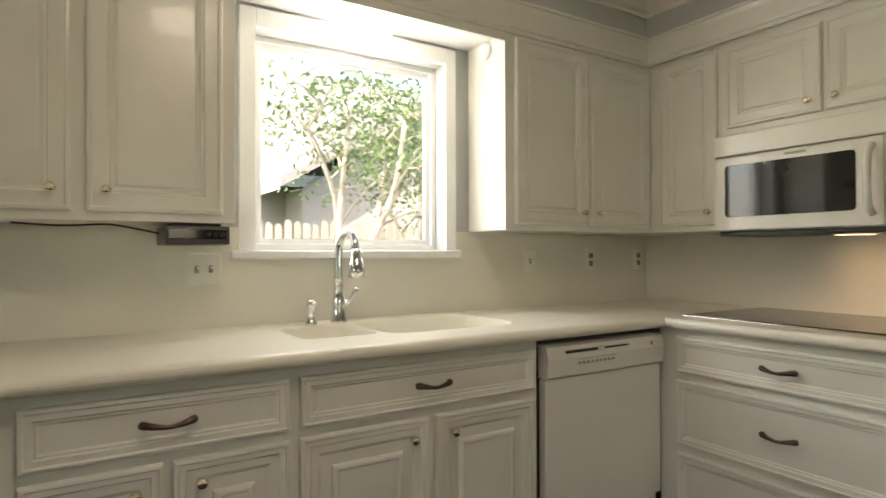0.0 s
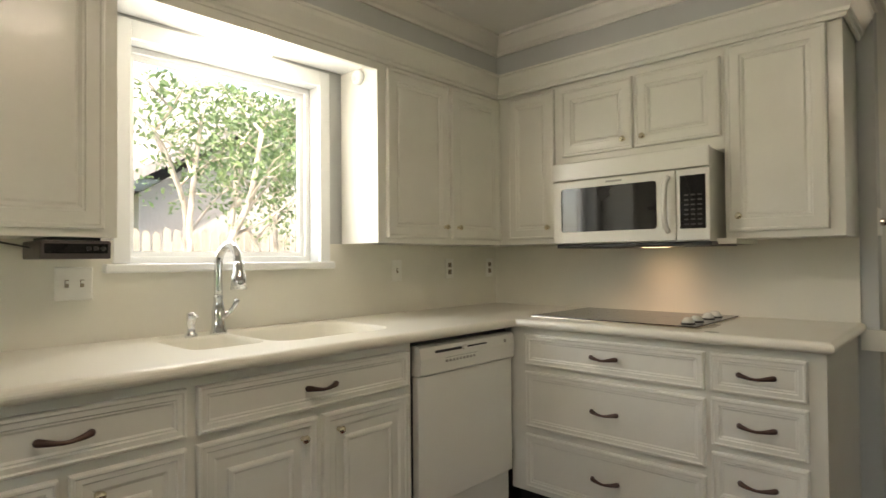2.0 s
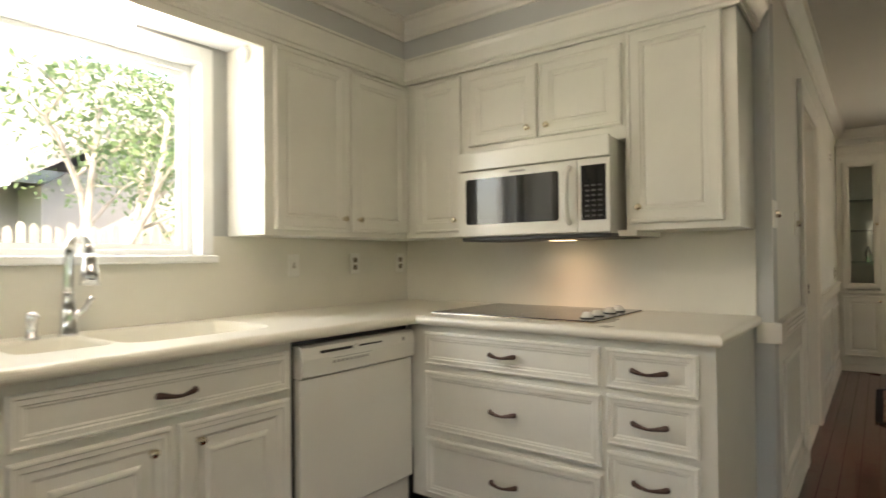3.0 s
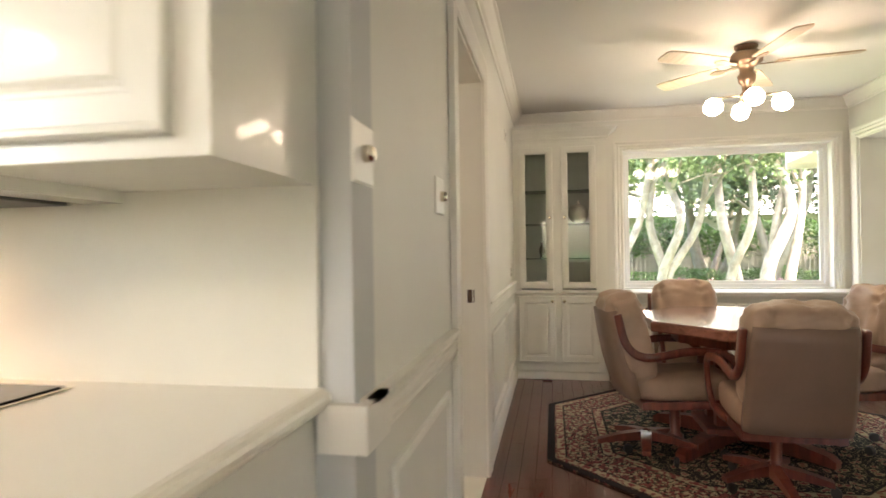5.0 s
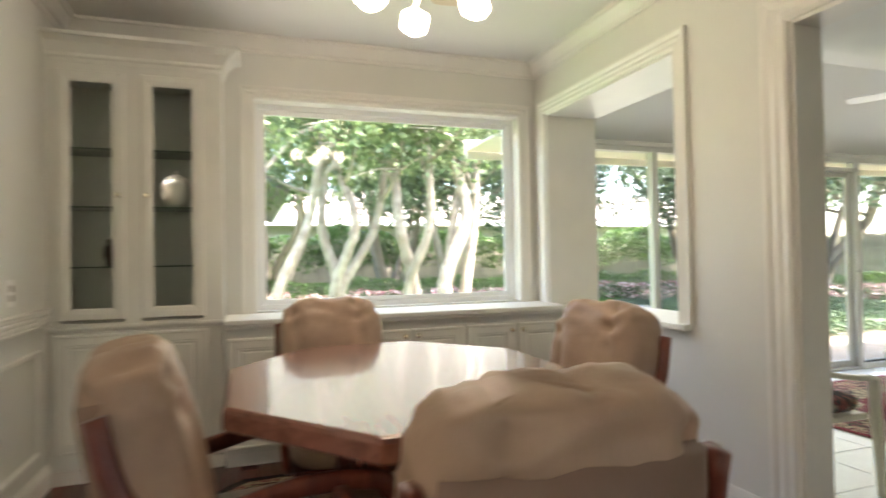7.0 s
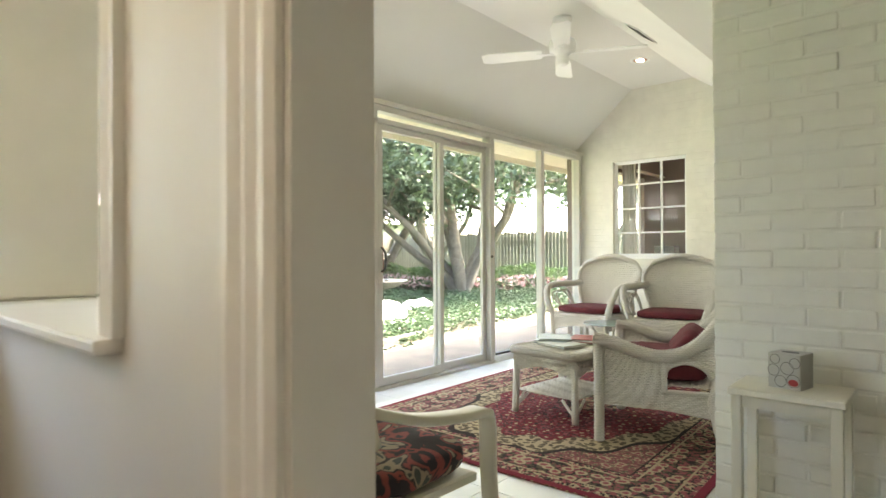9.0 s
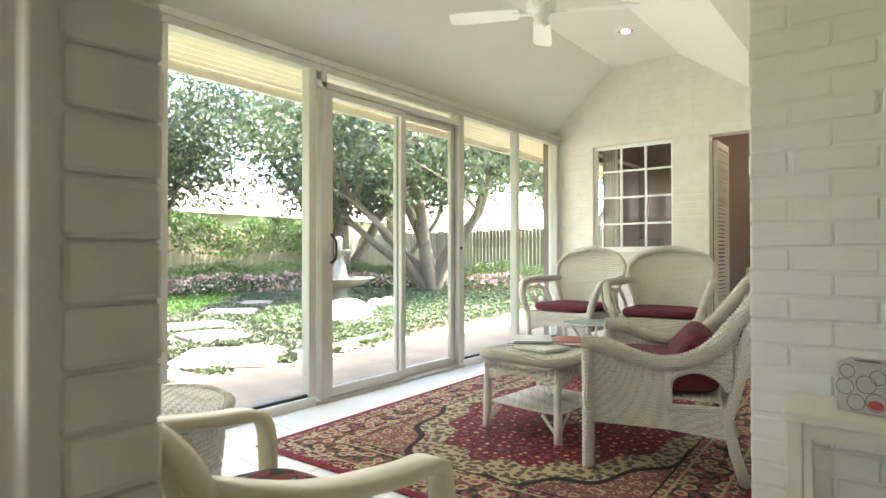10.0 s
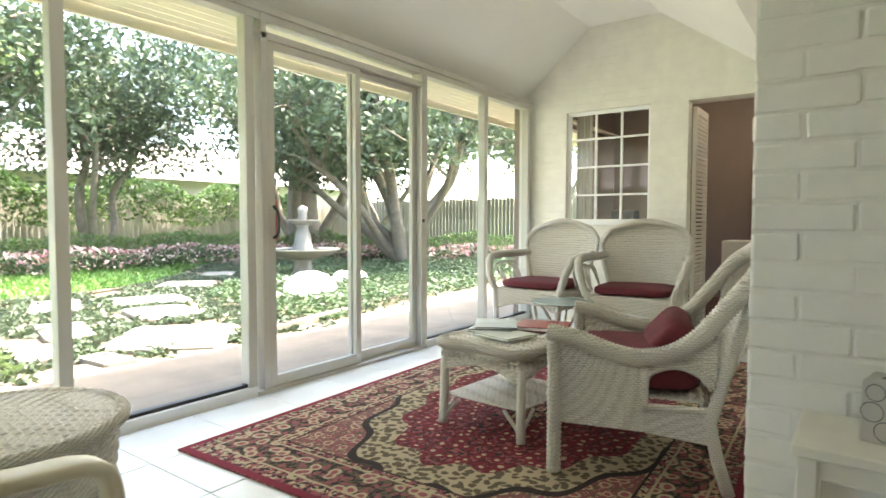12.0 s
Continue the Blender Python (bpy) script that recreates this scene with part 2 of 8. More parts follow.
def rings(bm, loops, close=True, cap0=False, cap1=True, mi=0):
    """Skin a list of loops of points, all the same length."""
    vs = [[bm.verts.new(p) for p in lp] for lp in loops]
    n = len(vs[0])
    for a, b in zip(vs, vs[1:]):
        for i in range(n if close else n - 1):
            j = (i + 1) % n
            f = bm.faces.new((a[i], a[j], b[j], b[i]))
            f.material_index = mi
    if cap0:
        bm.faces.new(list(reversed(vs[0]))).material_index = mi
    if cap1:
        bm.faces.new(vs[-1]).material_index = mi
    return bm


def panel(w, h, profile, bm=None, x=0.0, z=0.0):
    """A moulded rectangle in the xz plane, standing out towards -y. profile: (inset, out) from the rim inwards."""
    bm = bm or bmesh.new()
    loops = []
    for i, o in profile:
        a, b, c, d = x - w / 2 + i, x + w / 2 - i, z - h / 2 + i, z + h / 2 - i
        loops.append([(a, -o, c), (b, -o, c), (b, -o, d), (a, -o, d)])
    return rings(bm, loops)


def lathe(bm, prof, at=(0, 0, 0), seg=20, m=None, mi=0):
    m = m or Matrix.Translation(at)
    loops = [[m @ Vector((r * math.cos(2 * math.pi * k / seg), r * math.sin(2 * math.pi * k / seg), z)) for k in range(seg)] for r, z in prof]
    return rings(bm, loops, True, True, True, mi)


def tube(bm, pts, r, seg=8, caps=True, mi=0):
    """A round bar along a line; r is one radius or one a point."""
    pts = [Vector(p) for p in pts]
    rs = r if isinstance(r, (list, tuple)) else [r] * len(pts)
    loops, ref = [], None
    for i, p in enumerate(pts):
        d = (pts[min(i + 1, len(pts) - 1)] - pts[max(i - 1, 0)]).normalized()
        if ref is None:
            ref = d.orthogonal().normalized()
        ref = (ref - d * ref.dot(d)).normalized()
        s = d.cross(ref)
        loops.append([p + rs[i] * (math.cos(2 * math.pi * k / seg) * ref + math.sin(2 * math.pi * k / seg) * s) for k in range(seg)])
    return rings(bm, loops, True, caps, caps, mi)


def smooth_line(pts, n=6):
    """Catmull-Rom through the points."""
    p = [Vector(q) for q in pts]
    p = [2 * p[0] - p[1]] + p + [2 * p[-1] - p[-2]]
    out = []
    for i in range(1, len(p) - 2):
        for k in range(n):
            t = k / n
            out.append(0.5 * (2 * p[i] + (p[i + 1] - p[i - 1]) * t + (2 * p[i - 1] - 5 * p[i] + 4 * p[i + 1] - p[i + 2]) * t * t + (3 * p[i] - p[i - 1] - 3 * p[i + 1] + p[i + 2]) * t ** 3))
    return out + [p[-2]]


def strip(bm, line, section, up=(0, 0, 1), caps=True):
    """Sweep a section of (out, up) points along a line on the plan, mitred; out is to the right of travel."""
    pts = [Vector(p) for p in line]
    loops = []
    for i, p in enumerate(pts):
        d0 = (p - pts[i - 1]).normalized() if i else (pts[1] - p).normalized()
        d1 = (pts[i + 1] - p).normalized() if i < len(pts) - 1 else d0
        r0, r1 = Vector((d0.y, -d0.x, 0)), Vector((d1.y, -d1.x, 0))
        b = (r0 + r1).normalized()
        k = 1 / max(0.3, b.dot(r0))
        loops.append([p + b * (k * o) + Vector((0, 0, u)) for o, u in section])
    return rings(bm, loops, True, caps, caps)


def face(deg, x, y, z):
    """A pose on a wall: 0 faces -y, -90 faces -x, 180 faces +y, 90 faces +x."""
    return pose(x, y, z, 0, 0, deg)


def wall(name, along, a0, a1, b0, b1, z0, z1, material, holes=(), label=""):
    """A wall along 'x' or 'y' from a0 to a1, between the faces b0 and b1, with openings (a0, a1, z0, z1) cut through."""
    cuts = sorted({a0, a1, *[v for h in holes for v in h[:2]]})
    zs = sorted({z0, z1, *[v for h in holes for v in h[2:]]})
    bm = bmesh.new()
    grid = {}

    def solid(i, j):
        if i < 0 or j < 0 or i >= len(cuts) - 1 or j >= len(zs) - 1:
            return False
        ca, cz = (cuts[i] + cuts[i + 1]) / 2, (zs[j] + zs[j + 1]) / 2
        return not any(h[0] < ca < h[1] and h[2] < cz < h[3] for h in holes)

    def v(i, j, b):
        k = (i, j, b)
        if k not in grid:
            c = (cuts[i], b, zs[j]) if along == "x" else (b, cuts[i], zs[j])
            grid[k] = bm.verts.new(c)
        return grid[k]

    for i in range(len(cuts) - 1):
        for j in range(len(zs) - 1):
            if not solid(i, j):
                continue
            for b in (b0, b1):
                bm.faces.new((v(i, j, b), v(i + 1, j, b), v(i + 1, j + 1, b), v(i, j + 1, b)))
            for (di, dj), (p, q) in {(-1, 0): ((i, j), (i, j + 1)), (1, 0): ((i + 1, j), (i + 1, j + 1)), (0, -1): ((i, j), (i + 1, j)), (0, 1): ((i, j + 1), (i + 1, j + 1))}.items():
                if not solid(i + di, j + dj):
                    bm.faces.new((v(*p, b0), v(*q, b0), v(*q, b1), v(*p, b1)))
    return solo(name, bm, material, label, "wall", kind="structure")


# ---- the plan, in metres ----
CEIL_Z = 2.44
KN, KE = 2.60, 3.30            # kitchen: faces of the sink wall and the cooker wall
HY = 0.61                      # hall wall, south face
DE, DS = 7.86, -2.26           # dining room: window wall and sunroom wall
SN, SX, SS, SF = -2.53, 8.37, -7.80, -0.06   # sunroom: brick, glass, far wall, floor
BW, BY = 5.88, -4.15           # brick return wall
GZ = -0.14                     # garden ground

# ---- shell of the house ----
WX = -3.6                       # west end of the kitchen and hall
KS = -3.0                       # south wall of the kitchen side
wall("wall_kitchen_north", "x", WX - 0.15, KE + 0.12, KN, KN + 0.16, -0.2, CEIL_Z, WALLG, [(1.10, 1.93, 1.19, 2.02)], "grey green painted wall with a window over the sink")
wall("wall_kitchen_east", "y", HY, KN, KE, KE + 0.12, -0.2, CEIL_Z, WALLG, (), "painted wall behind the cooktop counter")
wall("wall_hall", "x", KE + 0.12, 8.52, HY, HY + 0.12, -0.2, CEIL_Z, WALLC, [(4.40, 5.26, 0, 2.03)], "cream painted hall wall with a pocket door opening")
wall("wall_dining_east", "y", DS, HY, DE, DE + 0.16, -0.2, CEIL_Z, WALLC, [(-2.12, -0.385, 0.80, 2.065)], "cream painted wall with a picture window")
wall("wall_dining_south", "x", WX, DE + 0.16, DS - 0.14, DS, -0.2, CEIL_Z, WALLC, [(5.04, 5.85, -0.2, 1.96), (6.46, 7.705, 0.77, 2.065), (0.75, 1.65, 0.0, 2.05)], "cream painted wall with a cased doorway and a pass-through")
wall("wall_kitchen_west", "y", KS, KN, WX - 0.15, WX, -0.2, CEIL_Z, WALLC, [(-0.8, 0.6, 0.85, 2.05)], "plain painted wall with a window")
# sunroom brick lining of the shared wall, the return wall and the far wall
wall("wall_sunroom_north", "x", 6.195, SX + 0.05, DS - 0.378, DS - 0.14, -0.3, 2.9, BRICKP, [(6.46, 7.705, 0.77, 2.065)], "cream painted brick wall")
wall("wall_sunroom_west", "y", SS, BY - 0.1, BW - 0.12, BW - 0.012, -0.3, 2.9, BRICKP, (), "cream painted brick side wall")
wall("wall_brick_return", "x", 3.2, BW - 0.003, BY - 0.10, BY - 0.004, -0.3, 2.9, GROUT, (), "cream painted brick return wall")
wall("wall_alcove_west", "y", BY - 0.1, DS - 0.14, 3.08, 3.2, -0.3, 2.9, BRICKP, (), "plain painted alcove wall")
wall("wall_sunroom_south", "x", BW - 0.12, SX + 0.1, SS - 0.14, SS - 0.012, -0.3, 2.9, BRICKP, [(7.19, 7.97, 0.89, 1.92), (6.05, 6.877, SF, 1.91)], "white painted brick wall with a window and a doorway")

# floors
solo("floor_base", box(WX - 0.15, DE + 0.66, DS - 0.139, 2.78, -0.12, -0.014), mat("subfloor", (0.08, 0.03, 0.02), 0.7), "dark subfloor under the planks", "floor", kind="structure")
solo("floor_sunroom_base", box(3.08, SX + 0.06, SS - 3.2, DS - 0.14, SF - 0.12, SF - 0.008), GROUT, "pale grout bed under the tiles", "floor", kind="structure")

# ceilings
solo("ceiling", box(WX - 0.15, DE + 0.66, DS - 0.14, 2.78, CEIL_Z, CEIL_Z + 0.1), CEIL, "smooth cream ceiling of kitchen and dining room", "ceiling", kind="structure")
bm = bmesh.new()
sec = [(SX + 0.12, 2.03), (7.754, 2.68), (7.117, 2.68), (6.25, 2.06), (3.08, 2.06)]
top = [(x, z + 0.1) for x, z in reversed(sec)]
rings(bm, [[(x, y, z) for x, z in sec + top] for y in (SS - 0.14, DS - 0.14)], True, True, True)
solo("ceiling_sunroom", bm, SUNCEIL, "white vaulted sunroom ceiling with a flat top", "ceiling", kind="structure")

# roof and eaves
ROOF = mat("grey roof shingle", (0.16, 0.15, 0.14), 0.9, vary=0.2, scale=20)
bm = bmesh.new()
rings(bm, [[(WX - 0.6, SS - 4, 2.7), (SX - 0.6, SS - 4, 3.0), (SX - 0.6, 3.2, 3.0), (WX - 0.6, 3.2, 2.7)], [(WX - 0.6, SS - 4, 2.9), (SX - 0.6, SS - 4, 3.2), (SX - 0.6, 3.2, 3.2), (WX - 0.6, 3.2, 2.9)]], True, True, True)
solo("roof", bm, ROOF, "grey shingled roof of the house", "roof", kind="structure")
SOFFIT = mat("cream eave boards", (0.80, 0.76, 0.62), 0.55, vary=0.04)
eave = thing("eave", (SX + 0.6, -5, 2.03), "cream boarded eave along the glass wall", "eave")
tagged(eave, kind="structure")
for k in range(7):
    part("board", box(SX + 0.05 + 0.09 * k, SX + 0.05 + 0.09 * k + 0.084, SS - 3.5, -2.2, 2.055, 2.08, 0.004), SOFFIT, eave)
part("fascia", box(SX + 0.68, SX + 0.71, SS - 3.5, -2.2, 1.99, 2.16, 0.004), SOFFIT, eave)

# crown mouldings (out, up) from the top corner down
CROWN = [(0, 0), (0, -0.095), (0.012, -0.095), (0.014, -0.08), (0.03, -0.07), (0.055, -0.035), (0.066, -0.018), (0.08, -0.015), (0.08, 0)]


def moulding(name, line, section, material, label):
    return solo(name, strip(bmesh.new(), line, section), material, label, "moulding", kind="structure")


Z = CEIL_Z - 0.001
SO_N, SO_E = 2.312, 2.955        # fronts of the dropped wall over the cabinets
moulding("trim_crown_kitchen", [(WX, SO_N, Z), (SO_E, SO_N, Z), (SO_E, 0.645, Z), (KE + 0.13, 0.645, Z), (KE + 0.13, HY, Z), (DE, HY, Z), (DE, DS, Z), (WX, DS, Z)], CROWN, TRIM, "cream stepped crown moulding")
solo("wall_soffit", bx(bx(bmesh.new(), WX, KE, SO_N, KN, 2.12, CEIL_Z), SO_E, KE, 0.645, SO_N, 2.12, CEIL_Z), WALLG, "grey green dropped wall over the cabinets", "wall", kind="structure")

# baseboard and chair rail of the hall and dining room
BASE = [(0, 0), (0.018, 0), (0.018, 0.085), (0.012, 0.105), (0.006, 0.12), (0, 0.12)]
RAIL = [(0, 0.795), (0.018, 0.797), (0.02, 0.808), (0.013, 0.812), (0.02, 0.817), (0.02, 0.829), (0.013, 0.833), (0.02, 0.838), (0.02, 0.850), (0.013, 0.854), (0.02, 0.859), (0.021, 0.872), (0.03, 0.876), (0.03, 0.885), (0, 0.885)]
for a, b in ((KE + 0.03, 4.294), (5.366, 7.58)):
    moulding("baseboard", [(a, HY, 0.0), (b, HY, 0.0)], BASE, TRIM, "cream painted baseboard")
    moulding("trim_chair_rail", [(a, HY, 0), (b, HY, 0)], RAIL, TRIM, "cream fluted chair rail on the hall wall")
moulding("baseboard", [(7.5, DS, 0.0), (5.99, DS, 0.0)], BASE, TRIM, "cream painted baseboard")
moulding("baseboard", [(4.90, DS, 0.0), (WX, DS, 0.0)], BASE, TRIM, "cream painted baseboard")
moulding("trim_wall_end", [(KE, 0.672, 0.0), (KE, 0.60, 0), (KE + 0.12, 0.60, 0)], [(0, 0.885), (0, 0.80), (0.02, 0.80), (0.02, 0.885)], TRIM, "cream chair rail end block at the wall corner")
# picture-frame mouldings below the rail
FRAMEP = [(0, 0), (0, 0.010), (0.008, 0.014), (0.016, 0.010), (0.022, 0.012), (0.028, 0.0)]


def frame_mould(name, m, w, h, label, material=TRIM, prof=FRAMEP):
    bm = bmesh.new()
    loops = []
    for i, o in prof:
        a, b = w / 2 - i, h / 2 - i
        loops.append([(-a, -o, -b), (a, -o, -b), (a, -o, b), (-a, -o, b)])
    rings(bm, loops, True, False, False)
    return solo(name, bm, material, label, "moulding", kind="structure", at=m)


for a, b in ((3.52, 4.20), (5.56, 6.46), (6.62, 7.46)):
    frame_mould("trim_wall_frame", face(0, (a + b) / 2, HY - 0.001, 0.445), b - a, 0.50, "cream raised frame moulding on the hall wall")

# casings
CASE = [(0, 0), (0, 0.012), (0.012, 0.02), (0.03, 0.014), (0.045, 0.02), (0.06, 0.014), (0.078, 0.022), (0.09, 0.022), (0.09, 0)]


def casing(name, m, w, h, sill=True, label="", cw=0.09, material=TRIM):
    """A moulded frame round an opening w by h, its middle at the pose."""
    s = cw / 0.09
    bm = bmesh.new()
    if sill:
        loops = [[(x * (w / 2 + i * s), -o, z * (h / 2 + i * s)) for x, z in ((-1, -1), (1, -1), (1, 1), (-1, 1))] for i, o in CASE]
        rings(bm, loops, True, False, False)
    else:
        loops = [[(-w / 2 - i * s, -o, -h / 2), (-w / 2 - i * s, -o, h / 2 + i * s), (w / 2 + i * s, -o, h / 2 + i * s), (w / 2 + i * s, -o, -h / 2)] for i, o in CASE]
        rings(bm, loops, False, False, False)
    return solo(name, bm, material, label, "casing", kind="structure", at=m)


casing("trim_pocket_casing", face(0, 4.83, HY - 0.001, 1.015), 0.86, 2.03, False, "cream moulded casing of the pocket door", 0.105)
casing("trim_doorway_casing", face(180, 5.445, DS + 0.001, 0.98), 0.81, 1.96, False, "cream fluted casing of the sunroom doorway", 0.12)
casing("trim_pass_casing", face(180, 7.0825, DS + 0.001, 1.42), 1.245, 1.29, False, "cream casing of the pass-through opening", 0.085)
casing("trim_window_casing", face(-90, DE - 0.001, -1.2525, 1.4275), 1.735, 1.275, False, "cream fluted casing of the picture window", 0.085)
casing("trim_doorway_outer", face(0, 5.445, DS - 0.142, 0.95), 0.81, 2.02, False, "cream outer casing of the sunroom doorway", 0.12)
solo("trim_doorway_lining", bx(bx(bx(bmesh.new(), 5.835, 5.85, DS - 0.141, DS + 0.0, SF, 1.96), 5.04, 5.055, DS - 0.141, DS, SF, 1.96), 5.055, 5.835, DS - 0.141, DS, 1.945, 1.96), TRIM, "cream lining of the doorway", "lining", kind="structure")
solo("threshold", box(5.055, 5.835, DS - 0.14, DS, -0.02, 0.012, 0.004), CHERRYD, "dark wood threshold of the doorway", "threshold", kind="structure")
solo("sill_pass", box(6.385, 7.47, DS - 0.395, DS + 0.05, 0.745, 0.775, 0.008), TRIM, "cream sill of the pass-through", "sill", kind="structure")
solo("trim_pass_lining", bx(bx(bmesh.new(), 7.69, 7.705, DS - 0.379, DS, 0.78, 2.065), 6.46, 7.69, DS - 0.379, DS, 2.05, 2.065), TRIM, "cream lining of the pass-through", "lining", kind="structure")


# windows
def window(name, m, w, h, depth, label, fw=0.045, material=WHITE, bars=(), rows=()):
    """A window of a frame, panes and bars; the pose is its middle, the glass lies at y = 0."""
    t = thing(name, m, label, "window")
    tagged(t, kind="structure")
    bm = bmesh.new()
    loops = [[(x * (w / 2 - i), y, z * (h / 2 - i)) for x, z in ((-1, -1), (1, -1), (1, 1), (-1, 1))] for i, y in ((0, depth), (0, -depth), (fw * 0.5, -depth), (fw * 0.55, -depth * 0.5), (fw, -depth * 0.4), (fw, depth * 0.4), (fw * 0.55, depth * 0.5), (fw * 0.5, depth))]
    rings(bm, loops + [loops[0]], True, False, False)
    part("window_frame", bm, material, t, at=m)
    xs = [-w / 2 + fw, *bars, w / 2 - fw]
    zs = [-h / 2 + fw, *rows, h / 2 - fw]
    for b in bars:
        part("bar", box(b - 0.009, b + 0.009, -0.014, 0.014, -h / 2 + fw, h / 2 - fw, 0.003), material, t, at=m)
    for r in rows:
        part("bar", box(-w / 2 + fw, w / 2 - fw, -0.013, 0.013, r - 0.009, r + 0.009, 0.003), material, t, at=m)
    for a, b in zip(xs, xs[1:]):
        for c, d in zip(zs, zs[1:]):
            p = part("pane", box(a, b, -0.002, 0.002, c, d), GLASS, t, at=m)
            p.visible_shadow = False
    return t


window("window_1", face(0, 1.515, KN + 0.10, 1.605), 0.83, 0.83, 0.03, "white framed kitchen window over the sink", 0.045)
window("window_2", face(-90, DE + 0.11, -1.2525, 1.4325), 1.735, 1.265, 0.03, "white framed picture window of the dining room", 0.06)
window("window_3", face(180, 7.58, SS - 0.08, 1.405), 0.78, 1.03, 0.025, "white sash window of small panes in the brick wall", 0.03, WHITE, (-0.12, 0.12), (-0.26, 0.0, 0.26))
window("window_4", face(90, WX - 0.08, -0.1, 1.45), 1.4, 1.2, 0.03, "white framed window behind the kitchen", 0.05, WHITE, (0.0,))
window("window_5", face(180, 1.2, DS - 0.08, 1.025), 0.9, 2.05, 0.03, "white framed glazed door behind the kitchen", 0.08, WHITE, (0.0,))
# kitchen window casing, sill and niche lining
bm = bmesh.new()
bx(bm, 1.04, 1.10, KN - 0.02, KN - 0.0, 1.19, 2.09, 0.004)
bx(bm, 1.93, 1.985, KN - 0.02, KN - 0.0, 1.19, 2.09, 0.004)
bx(bm, 1.10, 1.93, KN - 0.02, KN - 0.0, 2.02, 2.09, 0.004)
solo("trim_sink_window", bm, WHITE, "white flat casing of the sink window", "casing", kind="structure")
solo("sill_1", box(1.006, 1.99, KN - 0.055, KN + 0.07, 1.155, 1.188, 0.008), WHITE, "white window sill over the sink", "sill", kind="structure")
solo("trim_niche_top", box(0.97, 2.055, SO_N + 0.004, KN - 0.021, 2.10, 2.119), WHITE, "white niche ceiling over the sink window", "lining", kind="structure")
solo("trim_niche_header", box(0.97, 2.055, SO_N - 0.002, SO_N + 0.018, 2.065, 2.135), CAB, "cream header board over the sink niche", "lining", kind="structure")

# the ledge with cabinets under the picture window
solo("window_ledge", bx(bx(bmesh.new(), 7.45, DE - 0.002, -2.255, -0.215, 0.762, 0.79, 0.008), 7.465, 7.49, -2.25, -0.215, 0.742, 0.762, 0.004), TRIM, "cream window ledge with a moulded front", "ledge", kind="structure")

# floor boards and tiles come last in the file

# ---- kitchen ----
DRAWER = [(0, 0), (0, 0.014), (0.003, 0.019), (0.009, 0.0205), (0.013, 0.0165), (0.026, 0.0165), (0.030, 0.012), (0.034, 0.0125), (0.040, 0.009), (0.044, 0.009)]
DOORP = [(0, 0), (0, 0.014), (0.004, 0.019), (0.012, 0.020), (0.016, 0.016), (0.052, 0.016), (0.056, 0.012), (0.062, 0.0125), (0.072, 0.006), (0.080, 0.0095), (0.082, 0.0095)]
DOORB = DRAWER[:7] + [(0.05, 0.011), (0.06, 0.006), (0.09, 0.006), (0.094, 0.013), (0.10, 0.016), (0.107, 0.016), (0.112, 0.012), (0.118, 0.012)]

KNOB = finish(lathe(bmesh.new(), [(0.009, 0), (0.009, 0.002), (0.005, 0.006), (0.005, 0.012), (0.012, 0.016), (0.0145, 0.021), (0.012, 0.026), (0.005, 0.028)], m=pose(0, 0, 0, 90, 0, 0), seg=14), "knob", BRASS, True)
bm = bmesh.new()
tube(bm, smooth_line([(-0.058, -0.004, 0.002), (-0.05, -0.018, 0.003), (-0.03, -0.024, -0.001), (0, -0.026, -0.005), (0.03, -0.024, -0.001), (0.05, -0.018, 0.003), (0.058, -0.004, 0.002)], 3), [0.010, 0.0105, 0.0105, 0.010, 0.009, 0.0085, 0.0075, 0.0065, 0.006, 0.0055, 0.006, 0.0065, 0.0075, 0.0085, 0.009, 0.010, 0.0105, 0.0105, 0.010], 8)
PULL = finish(bm, "pull", BRONZE, True)


def knob(parent, m):
    return part("knob", KNOB, None, parent, "small round brass knob", at=m)


def pull(parent, m):
    return part("handle", PULL, None, parent, "dark bronze arched handle", at=m)


def front(kind, parent, deg, at, w, h, profile, knob_at=None, handle=False):
    """A drawer front or door on a cabinet: its middle, its size, its knob."""
    prof = [p for p in profile if p[0] < min(w, h) / 2 - 0.012]
    d = part(kind, panel(w, h, prof), CAB, parent, at=face(deg, *at))
    if knob_at:
        knob(d, face(deg, *at) @ Matrix.Translation((knob_at[0], -0.0165, knob_at[1])))
    if handle:
        pull(d, face(deg, *at) @ Matrix.Translation((0, -0.0165, 0)))
    return d


KF, EF = 1.965, 2.60            # faces of the cabinet frames
# sink-wall base units
for x0, x1, label in ((-0.9, 0.42, "cream base cabinet with a drawer beside the sink run"), (0.42, 1.045, "cream base cabinet with a wide drawer and two doors"), (1.045, 1.915, "cream sink base cabinet with a false drawer front")):
    c = thing("base_cabinet", ((x0 + x1) / 2, 2.27, 0), label, "cabinet", "base cabinets")
    bm = bx(bmesh.new(), x0, x1, KF, KF + 0.02, 0.10, 0.872)
    bx(bm, x0 + 0.001, x1 - 0.001, KF + 0.02, KN - 0.02, 0.10, 0.70)
    part("body", bm, CAB, c)
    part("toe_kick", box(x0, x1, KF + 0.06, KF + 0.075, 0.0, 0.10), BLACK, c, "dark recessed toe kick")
    xm, w = (x0 + x1) / 2, x1 - x0
    front("drawer", c, 0, (xm, KF, 0.768), w - 0.03, 0.14, DRAWER, None, True)
    for s in (-1, 1):
        dw = (w - 0.052) / 2
        front("door", c, 0, (xm + s * (dw / 2 + 0.011), KF, 0.395), dw, 0.55, DOORB, (-s * (dw / 2 - 0.062), 0.215))
